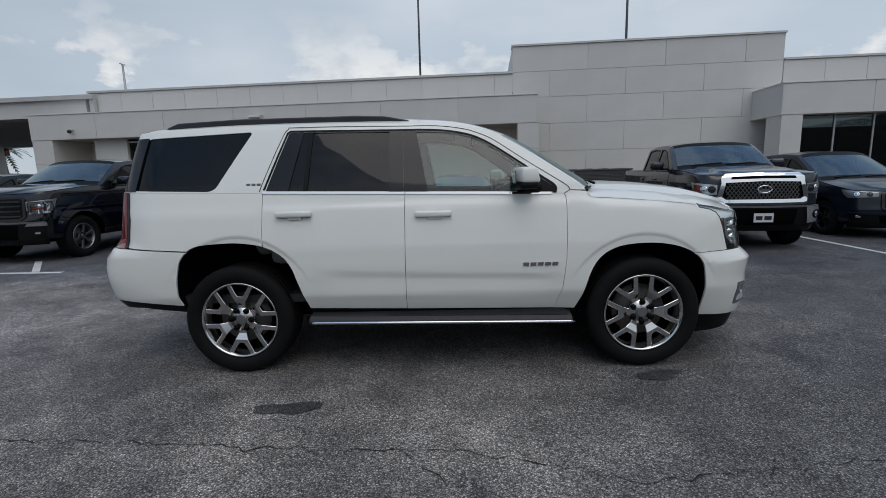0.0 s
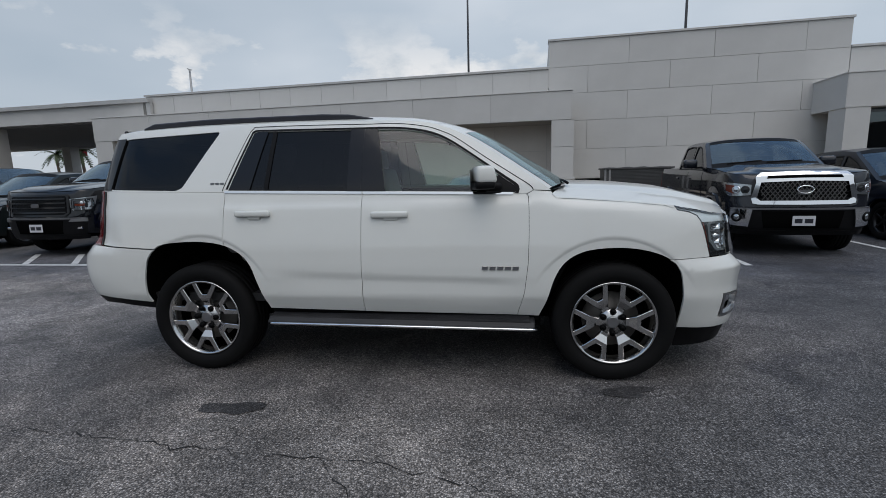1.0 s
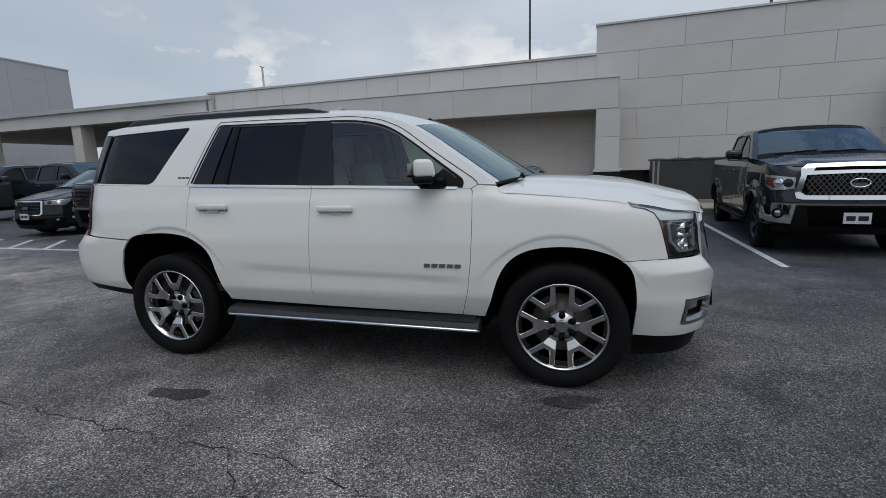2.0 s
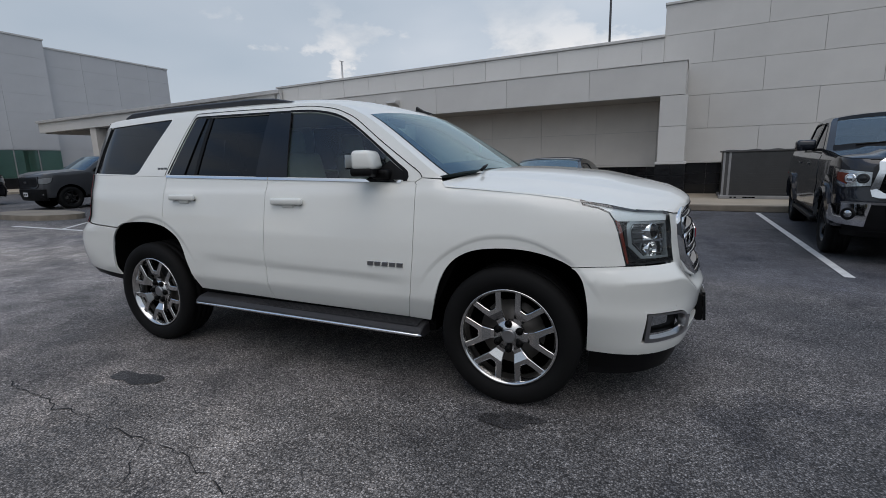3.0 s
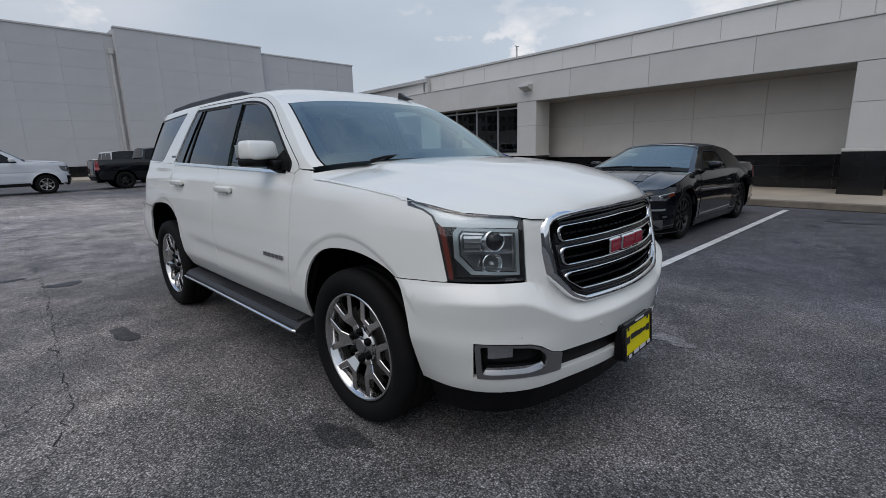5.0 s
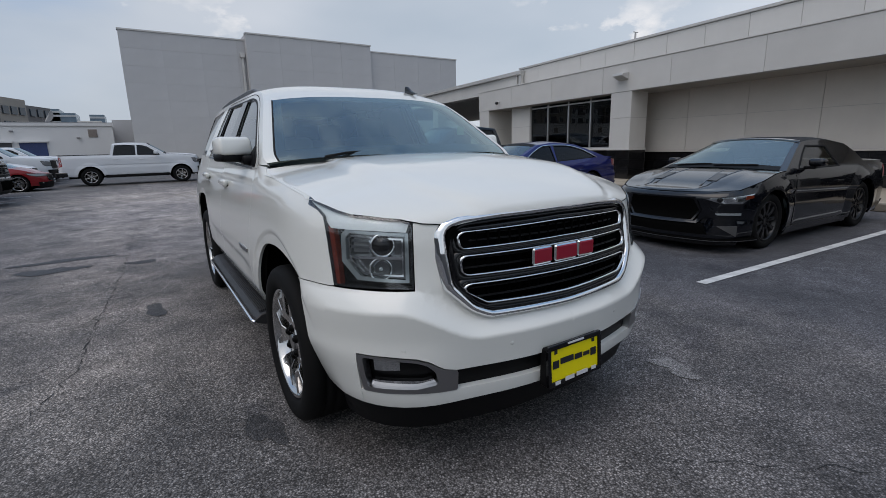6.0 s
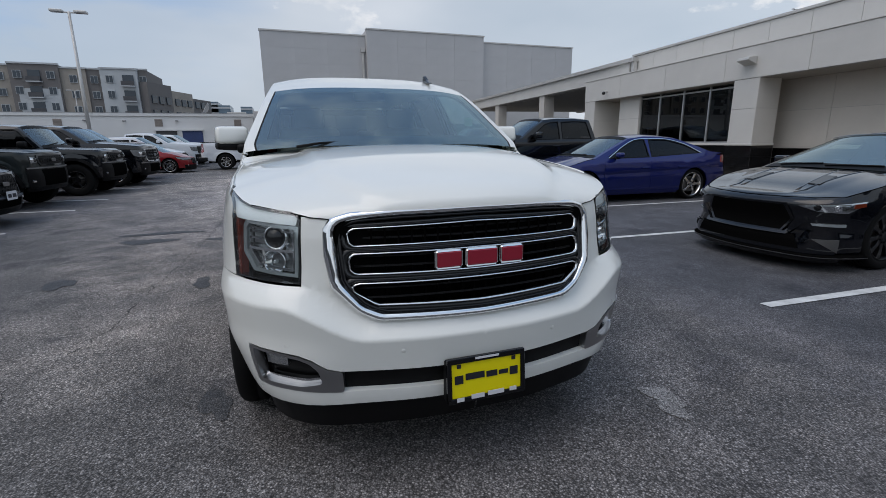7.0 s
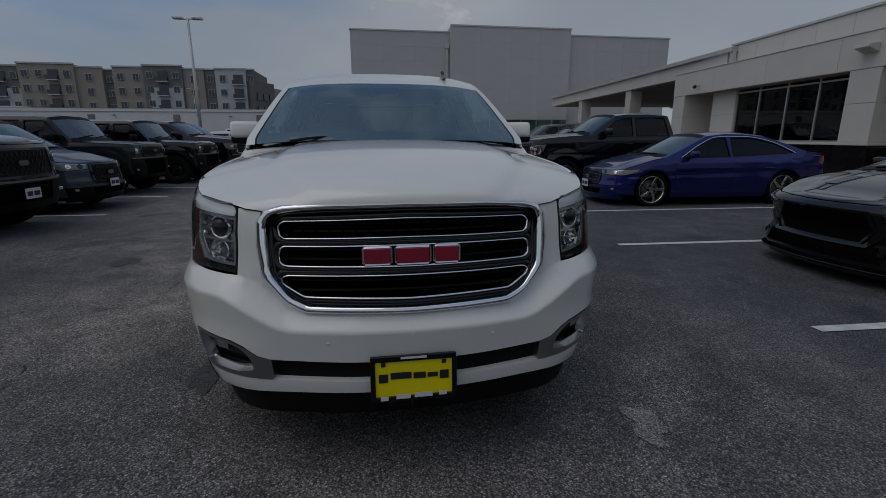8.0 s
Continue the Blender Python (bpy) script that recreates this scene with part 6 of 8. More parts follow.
    made.append(band("grille_liner", [(w * 0.998, z) for w, z in mid], [(w * 0.955, 0.905 + (z - 0.905) * 0.93) for w, z in mid], M_gloss_black, 0.010, 0.08))
    slots = [([(0.0, 1.060), (0.47, 1.048), (0.494, 1.034), (0.490, 0.992), (0.475, 0.978), (0.0, 0.984)]), ([(0.0, 0.960), (0.475, 0.956), (0.494, 0.942), (0.492, 0.892), (0.475, 0.876), (0.0, 0.874)]), ([(0.0, 0.848), (0.470, 0.848), (0.490, 0.834), (0.485, 0.816), (0.405, 0.762), (0.0, 0.752)])]
    for sl in slots:
        cz = sum(z for _, z in sl) / len(sl)
        made.append(band("slot_rim", sl, [(w - 0.008 if w else 0.0, cz + (z - cz) * 0.84) for w, z in sl], M_chrome, 0.016, 0.05, "bright slot outline"))
        grow = [(w + 0.026 if w else 0.0, cz + (z - cz) * 1.42) for w, z in sl]
        made.append(band("slot_border", grow, [(w + 0.001 if w else 0.0, cz + (z - cz) * 1.01) for w, z in sl], M_lamp_dark, 0.006, 0.05))
    for z in (1.034, 1.006, 0.938, 0.902, 0.822, 0.786):
        pts = [(grille_x(abs(y), z) - 0.015, y, z) for y in np.linspace(-0.47, 0.47, 13)]
        made.append(tube("grille_bar", pts, 0.0045, M_black_plastic, grille, 6))
    for y in np.linspace(-0.45, 0.45, 19):
        made.append(box("grille_upright", grille_x(abs(y), 0.9) - 0.05, grille_x(abs(y), 0.9) - 0.03, y - 0.003, y + 0.003, 0.765, 1.045, M_void, grille))
    for ob in made:
        ob.matrix_basis = gi @ ob.matrix_basis
    # emblem: three plain red blocks with bright edges
    for y0, y1 in ((-0.180, -0.066), (-0.058, 0.082), (0.090, 0.196)):
        xx = grille_x(abs((y0 + y1) / 2), 0.93)
        em = box("emblem_block", xx + 0.010, xx + 0.026, y0, y1, 0.882, 0.958, M_chrome, car, 0.010, label="bright-edged red emblem block")
        box("emblem_face", xx + 0.024, xx + 0.030, y0 + 0.008, y1 - 0.008, 0.890, 0.950, M_emblem, em, 0.004)

    # mirrors, handles, badges, running boards
    for sg in B:
        bm = box_bm(-0.055, 0.080, -0.085, 0.118, -0.046, 0.066, 0.024, 3)
        for v in bm.verts:
            v.co.x -= 0.35 * max(0.0, v.co.z) * (v.co.x > 0)
            v.co.y *= 1 - 0.9 * max(0.0, v.co.z)
            v.co.y *= -sg
        if sg > 0:
            bmesh.ops.reverse_faces(bm, faces=bm.faces)
        ob = part("mirror_housing", bm, M_pearl, car, "white door mirror cap", True)
        ob.matrix_basis = pose(0.615, sg * 1.000, 1.398, 0, 0, sg * -14)
        bm = box_bm(-0.062, 0.070, -0.083, 0.118, -0.024, 0.026, 0.016, 2)
        for v in bm.verts:
            v.co.z -= 0.10 * max(0.0, v.co.y) * (v.co.z < 0)
            v.co.y *= -sg
        if sg > 0:
            bmesh.ops.reverse_faces(bm, faces=bm.faces)
        part("mirror_base", bm, M_black_plastic, car, "black mirror base", True).matrix_basis = pose(0.612, sg * 1.000, 1.340, 0, 0, sg * -14)
        box("mirror_arm", 0.62, 0.74, min(sg * 0.865, sg * 0.95), max(sg * 0.865, sg * 0.95), 1.294, 1.350, M_black_plastic, car, 0.018, 2)
        box("mirror_glass", 0.536, 0.541, sg * 1.0 - 0.085, sg * 1.0 + 0.075, 1.356, 1.440, M_chrome, car, turn=None)
    for doors, x0 in ((doors_f, -0.156), (doors_r, -1.147)):
        for sg, door in zip(B, doors):
            y = sg * 0.962
            h = box("handle", x0, x0 + 0.262, y - 0.016 + sg * 0.013, y + 0.016 + sg * 0.013, 1.146 - x0 * 0.02, 1.190 - x0 * 0.02, M_pearl, door, 0.014, 3, "body-coloured door handle")
            h.data.transform(Matrix.Translation((0, 0, -0.016)))
            box("handle_cup", x0 + 0.085, x0 + 0.185, y - 0.012 - sg * 0.002, y + 0.012 - sg * 0.002, 1.108 - x0 * 0.02, 1.150 - x0 * 0.02, M_pearl, door, 0.010, 2)
            box("handle_gap", x0 + 0.01, x0 + 0.25, y - 0.008 - sg * 0.004, y + 0.008 - sg * 0.004, 1.128 - x0 * 0.02, 1.138 - x0 * 0.02, M_void, door)
    # model badge on the door and trim badge on the pillar: plain bars
    for sg, door in zip(B, doors_f):
        for i in range(5):
            a = 0.600 + i * 0.051
            part("badge_bar", slab_bm([(a, 0.776), (a + 0.040, 0.776), (a + 0.044, 0.802), (a + 0.004, 0.802)], 0.008, 0.001), M_satin, door, "plain metal badge bar").location = (0, sg * 1.006 - 0.004, 0)
    for sg in B:
        for i in range(3):
            p = hull.at(sx(-1.36 + i * 0.038), 1.388, 0.0) * np.array([1, -sg, 1])
            box("badge_bar", p[0] - 0.014, p[0] + 0.014, p[1] - 0.004, p[1] + 0.004, 1.381, 1.397, M_satin, car)
    for sg in B:
        bm = slab_bm([(0.84, 0.395), (0.88, 0.440), (1.00, 0.420), (1.035, 0.395), (1.03, 0.368), (0.98, 0.352), (0.84, 0.352)], 1.90, 0.006, "yz")
        bm.transform(Matrix.Translation((-0.945, 0, 0)))
        for v in bm.verts:
            v.co.z -= 0.011 * v.co.x
            if abs(v.co.x) > 0.9:
                v.co.y -= 0.015
            v.co.y *= sg
        if sg < 0:
            bmesh.ops.reverse_faces(bm, faces=bm.faces)
        part("running_board", bm, M_board, car, "black running board with bright edge")
        for i in range(9):
            box("tread_rib", -0.86, 0.92, min(sg * (0.895 + i * 0.011), sg * (0.900 + i * 0.011)), max(sg * (0.895 + i * 0.011), sg * (0.900 + i * 0.011)), 0.426 - i * 0.0016, 0.440 - i * 0.0018, M_board, car)
        tube("board_strip", [(-0.925, sg * 1.027, 0.392), (-0.90, sg * 1.036, 0.394), (0.0, sg * 1.036, 0.384), (0.93, sg * 1.036, 0.374), (0.965, sg * 1.025, 0.372)], 0.0105, M_chrome, car, 8, "bright running board strip")
        hull.patch("rocker_panel", S([(-0.95, 0.41), (0.99, 0.385), (0.985, 0.436), (0.838, 0.442), (-0.236, 0.458), (-0.945, 0.472)]), M_black_plastic, car, (sg,), lift=-0.015, rim=0.0)
    # bumper sensors, front plate
    for w, z in ((0.74, 0.612), (0.32, 0.592)):
        for sg in B:
            p = hull.at(sf(w), z, -0.0005) * np.array([1, -sg, 1])
            n = Vector(hull.normal(sf(w), z) * np.array([1, -sg, 1]))
            ob = place("parking_sensor", lathe_mesh("parking_sensor", [(0.001, -0.0005), (0.0095, -0.0005), (0.0105, 0.002), (0.0115, 0.002)], 16), M_pearl, car)
            ob.matrix_basis = Matrix.Translation(p) @ n.to_track_quat("-Y", "Z").to_matrix().to_4x4()
    box("plate_bracket", 2.47, 2.512, -0.165, 0.165, 0.36, 0.535, M_black_plastic, car, 0.006)
    bars = [(-0.090, -0.010, 0.000, 0.026), (-0.002, 0.045, -0.002, 0.022), (0.052, 0.092, 0.000, 0.018), (-0.135, -0.100, -0.012, 0.022), (0.100, 0.135, -0.010, 0.024), (-0.125, -0.108, 0.052, 0.068), (0.108, 0.125, 0.052, 0.068)]
    pl = plate("dealer_plate", 0.305, 0.150, M_plate_yellow, car, pose(2.513, 0, 0.452, 0, -4), bars, frame_mat=M_gloss_black, label="yellow dealer plate in a black frame")
    for y0, y1, z0, z1 in ((-0.07, -0.015, -0.078, -0.060), (0.0, 0.07, -0.076, -0.058), (-0.13, -0.10, -0.082, -0.066), (0.095, 0.125, -0.074, -0.058), (-0.05, 0.05, 0.082, 0.090)):
        box("bar", 0.014, 0.016, y0, y1, z0, z1, M_plate_white, pl)

    # cabin
    box("cabin_floor", -2.1, 1.0, -0.9, 0.9, 0.52, 0.58, M_dash, car)
    part("dashboard", box_bm(0.62, 1.00, -0.80, 0.80, 0.85, 1.285, 0.05, 3), M_dash, car, smooth=True)
    loft("dashboard_top", np.array([(0.58, -0.78, 1.255), (0.66, -0.79, 1.285), (0.86, -0.80, 1.284), (1.00, -0.80, 1.280)]), (0.03, 0.045, 0.034, 0.026), (0.08, 0.10, 0.16, 0.19), M_dash, car, 17, 3.0)
    loft("instrument_hood", np.array([(0.56, -0.17, 1.27), (0.62, -0.18, 1.295), (0.84, -0.17, 1.300)]), (0.03, 0.055, 0.03), (0.02, 0.02, 0.02), M_dash, car, 9, 2.4).location = (0.03, 0.42, 0)
    box("headliner", -2.1, 0.15, -0.66, 0.66, 1.775, 1.79, M_seat, car)
    for y in (-0.42, 0.42):
        for x, kind in ((0.05, "front_seat"), (-1.05, "rear_seat")):
            ob = part(kind, box_bm(-0.28, 0.30, -0.26, 0.26, -0.10, 0.08, 0.06, 3), M_seat, car, "grey leather seat", True)
            ob.matrix_basis = pose(x, y, 0.86)
            ob = part("backrest", box_bm(-0.08, 0.08, -0.26, 0.26, 0.0, 0.66, 0.06, 3), M_seat, car, "", True)
            ob.matrix_basis = pose(x - 0.30, y, 0.84, 0, -14)
            ob = part("headrest", box_bm(-0.05, 0.05, -0.13, 0.13, 0.0, 0.19, 0.045, 3), M_seat, car, "", True)
            ob.matrix_basis = pose(x - 0.46, y, 1.47, 0, -8)
    ring = [(0.50 + 0.10 * math.sin(a) * 0.5, 0.42 + 0.19 * math.cos(a), 1.18 + 0.18 * math.sin(a)) for a in np.linspace(0, 2 * math.pi, 33)]
    tube("steering_wheel", ring, 0.016, M_dash, car, 8)
    box("rear_view_mirror", 0.28, 0.31, -0.12, 0.12, 1.66, 1.73, M_black_plastic, car, 0.012, 2)
    box("inspection_sticker", 0.78, 0.785, 0.60, 0.66, 1.46, 1.52, M_sticker, car, turn=None)
    for hx in (-1.473, 1.473):
        for sg in B:
            wheel(car, hx, sg * 0.852, 0.403, sg > 0, 0.403, mat=M_alloy_satin, phase=30 if hx > 0 else 3)
    return car


build_main_suv()

# ---- the other vehicles ----
PAINTS = {}


def body_paint(name, colour, metal=0.0, rough=0.3, coat=0.6):
    if name not in PAINTS:
        PAINTS[name] = paint(name, colour, metal, rough, 0.002, coat)
    return PAINTS[name]


P_black = body_paint("black_paint", (0.002, 0.0026, 0.0045), 0.0, 0.2, 1.0)
P_graphite = body_paint("graphite_paint", (0.012, 0.014, 0.020), 0.3, 0.25, 1.0)
P_blue = body_paint("blue_paint", (0.006, 0.014, 0.125), 0.55, 0.32, 1.0)
P_slate = body_paint("slate_paint", (0.055, 0.070, 0.092), 0.3)
P_white = body_paint("white_paint", (0.62, 0.64, 0.66))
P_red = body_paint("red_paint", (0.22, 0.012, 0.016), 0.2)
P_grey = body_paint("grey_paint", (0.06, 0.063, 0.068), 0.4)
P_green = body_paint("dark_green_paint", (0.012, 0.016, 0.016), 0.2)
P_navy = body_paint("dark_blue_paint", (0.007, 0.011, 0.020), 0.2)

KINDS = {
    "pickup": dict(L=5.85, w=1.0, wb=3.70, fo=0.95, R=0.41, rim=0.255, zb=0.42, belt=1.35, hood=(1.40, 1.27), round=0.62, tumble=0.17, width=0.285, crown=0.045, dome=0.028, mirror=0.14, tall=True,
                   groove=(-2.4, 2.4, 0.98, 0.0, 0.012), bulge=0.030,
                   top=dict(deck=[(None, 1.40), (-1.02, 1.41)], back=[(-1.02, 1.41), (-1.00, 1.50), (-0.88, 1.88)], roof=[(-0.88, 1.88), (-0.4, 1.925), (0.2, 1.92), (0.50, 1.885)], screen=[(0.50, 1.885), (0.80, 1.70), (1.22, 1.40)]),
                   windows=[[(-0.90, 1.39), (-0.02, 1.39), (0.0, 1.82), (-0.40, 1.85), (-0.78, 1.83)], [(0.08, 1.39), (0.98, 1.37), (0.95, 1.42), (0.50, 1.76), (0.30, 1.82), (0.10, 1.83)]],
                   doors=[(-0.96, 0.03), (0.05, 1.10)], lamp=((0.69, 0.99), (0.95, 1.16), 0.50), grille=((0.0, 0.66), (0.82, 1.20)), tail=(0.90, 1.34), plate_z=0.58),
    "suv": dict(L=4.75, w=0.93, wb=2.75, fo=0.92, R=0.36, rim=0.235, zb=0.28, belt=1.05, hood=(1.07, 0.90), round=1.0, tumble=0.20, width=0.235, crown=0.05, dome=0.022, groove=(-2.0, 1.9, 0.80, 0.03, 0.014), bulge=0.024,
                top=dict(deck=[(None, 1.10), (-2.10, 1.12)], back=[(-2.10, 1.12), (-2.02, 1.30), (-1.78, 1.60)], roof=[(-1.78, 1.60), (-1.0, 1.67), (-0.3, 1.685), (0.15, 1.65)], screen=[(0.15, 1.65), (0.55, 1.42), (1.10, 1.09)]),
                windows=[[(-1.75, 1.15), (-1.12, 1.12), (-1.08, 1.53), (-1.45, 1.51)], [(-1.04, 1.10), (-0.15, 1.09), (-0.13, 1.57), (-1.00, 1.55)], [(-0.05, 1.09), (0.86, 1.08), (0.82, 1.13), (0.35, 1.43), (0.05, 1.56), (-0.03, 1.57)]],
                doors=[(-1.10, -0.11), (-0.09, 0.98)], lamp=((0.55, 0.99), (0.78, 0.92), 0.40), grille=((0.0, 0.48), (0.55, 0.88)), tail=(0.80, 1.08), plate_z=0.52),
    "offroader": dict(L=4.65, w=0.95, wb=2.95, fo=0.80, R=0.43, rim=0.235, zb=0.45, belt=1.24, hood=(1.25, 1.18), round=0.5, tumble=0.10, width=0.29, crown=0.02, dome=0.030, mirror=0.12, tall=True, groove=(-2.2, 1.9, 0.98, 0.0, 0.010), bulge=0.02,
                      top=dict(deck=[(None, 1.26), (-2.22, 1.27)], back=[(-2.22, 1.27), (-2.20, 1.50), (-2.14, 1.82)], roof=[(-2.14, 1.82), (-1.2, 1.85), (0.1, 1.85), (0.36, 1.82)], screen=[(0.36, 1.82), (0.52, 1.62), (0.82, 1.27)]),
                      windows=[[(-2.05, 1.31), (-1.15, 1.31), (-1.15, 1.75), (-1.98, 1.75)], [(-1.05, 1.31), (-0.22, 1.31), (-0.22, 1.76), (-1.05, 1.76)], [(-0.12, 1.31), (0.66, 1.31), (0.60, 1.38), (0.36, 1.70), (0.28, 1.76), (-0.12, 1.76)]],
                      doors=[(-1.10, -0.18), (-0.16, 0.74)], lamp=((0.60, 0.80), (0.98, 1.12), 0.10), grille=((0.0, 0.56), (0.94, 1.14)), tail=(0.95, 1.20), plate_z=0.72),
    "sedan": dict(L=4.90, w=0.92, wb=2.83, fo=0.97, R=0.335, rim=0.265, zb=0.20, belt=0.90, hood=(0.95, 0.70), round=1.0, tumble=0.26, width=0.23, crown=0.04, dome=0.014, groove=(-2.3, 2.1, 0.70, -0.03, 0.016), bulge=0.016,
                  top=dict(deck=[(None, 0.98), (-2.30, 1.03), (-1.95, 1.06)], back=[(-1.95, 1.06), (-1.55, 1.20), (-1.05, 1.36)], roof=[(-1.05, 1.36), (-0.6, 1.405), (-0.2, 1.415), (0.20, 1.37)], screen=[(0.20, 1.37), (0.60, 1.20), (1.18, 0.955)]),
                  windows=[[(-1.62, 1.04), (-0.28, 0.985), (-0.30, 1.345), (-0.80, 1.33), (-1.25, 1.22)], [(-0.20, 0.98), (0.82, 0.965), (0.80, 1.0), (0.40, 1.20), (0.10, 1.32), (-0.18, 1.348)]],
                  doors=[(-1.20, -0.24), (-0.22, 0.95)], lamp=((0.42, 0.99), (0.62, 0.72), 0.55), grille=((0.0, 0.46), (0.44, 0.68)), tail=(0.80, 0.98), plate_z=0.42),
    "convertible": dict(L=4.79, w=0.945, wb=2.72, fo=0.93, R=0.355, rim=0.25, zb=0.17, belt=0.93, hood=(0.975, 0.745), round=0.95, tumble=0.28, width=0.26, crown=0.026, dome=0.012, mirror=0.07, groove=(-1.3, 1.2, 0.70, 0.035, 0.022), bulge=0.030,
                        top=dict(deck=[(None, 0.97), (-2.2, 1.01), (-1.48, 1.02)], back=[(-1.48, 1.02), (-1.43, 1.15), (-1.24, 1.285)], roof=[(-1.24, 1.285), (-0.75, 1.350), (-0.2, 1.355), (0.10, 1.325)], screen=[(0.10, 1.325), (0.45, 1.185), (1.00, 0.965)]),
                        windows=[[(-0.56, 0.99), (0.62, 0.98), (0.58, 1.01), (0.25, 1.17), (0.02, 1.27), (-0.56, 1.26)]],
                        doors=[(-0.60, 0.78)], lamp=((0.66, 0.98), (0.615, 0.715), 0.42), grille=((0.0, 0.54), (0.40, 0.675)), tail=(0.72, 0.95), plate_z=0.36,
                        front=[(-0.03, -0.16), (0.13, -0.02), (0.20, 0.0), (0.30, -0.004), (0.37, -0.010), (0.41, -0.050), (0.60, -0.030), (0.675, -0.004), (0.705, 0.004), (0.725, -0.010), (0.755, -0.06), (0.79, -0.13), (1.2, -0.4)]),
}


def arch_points(cx, cz, r, zb, n=14):
    a0 = math.asin(max(-1, min(1, (zb - cz) / r)))
    return [(cx - r * math.cos(a), cz + r * math.sin(a)) for a in np.linspace(a0, math.pi - a0, n)]


def drape(ob, pts, lift):
    """Points of a plan lifted on to the top of a mesh."""
    from mathutils.bvhtree import BVHTree
    tree = BVHTree.FromPolygons([v.co for v in ob.data.vertices], [p.vertices for p in ob.data.polygons])
    out = []
    for x, y in pts:
        hit = tree.ray_cast(Vector((x, y, 3)), Vector((0, 0, -1)))[0]
        if hit:
            out.append((x, y, hit.z + lift))
    return out


def lattice(name, hull, parent, half, z0, z1, pitch, lean, mat, lift, wide):
    """Crossing slanted bars over a grille, following the skin of the nose."""
    verts, faces = [], []
    run = (z1 - z0) * lean
    for way in (-1, 1):
        for i in range(int((2 * half + run) / pitch) + 1):
            c = -half - run / 2 + i * pitch
            prev = None
            for t in np.linspace(0, 1, 5):
                y, z = c + run / 2 + way * run * (t - 0.5), z0 + (z1 - z0) * t
                if abs(y) > half:
                    prev = None
                    continue
                x = hull.at(hull.sf(abs(y)) if abs(y) > 0.02 else hull.s_end, z, lift + 0.002 * way)[0]
                k = len(verts)
                verts += [(x, y - wide / 2, z), (x, y + wide / 2, z), (x - 0.012, y + wide / 2, z), (x - 0.012, y - wide / 2, z)]
                if prev is not None:
                    faces += [(prev + q, prev + (q + 1) % 4, k + (q + 1) % 4, k + q) for q in range(4)]
                prev = k
    return raw(name, verts, faces, mat, parent, smooth=False)


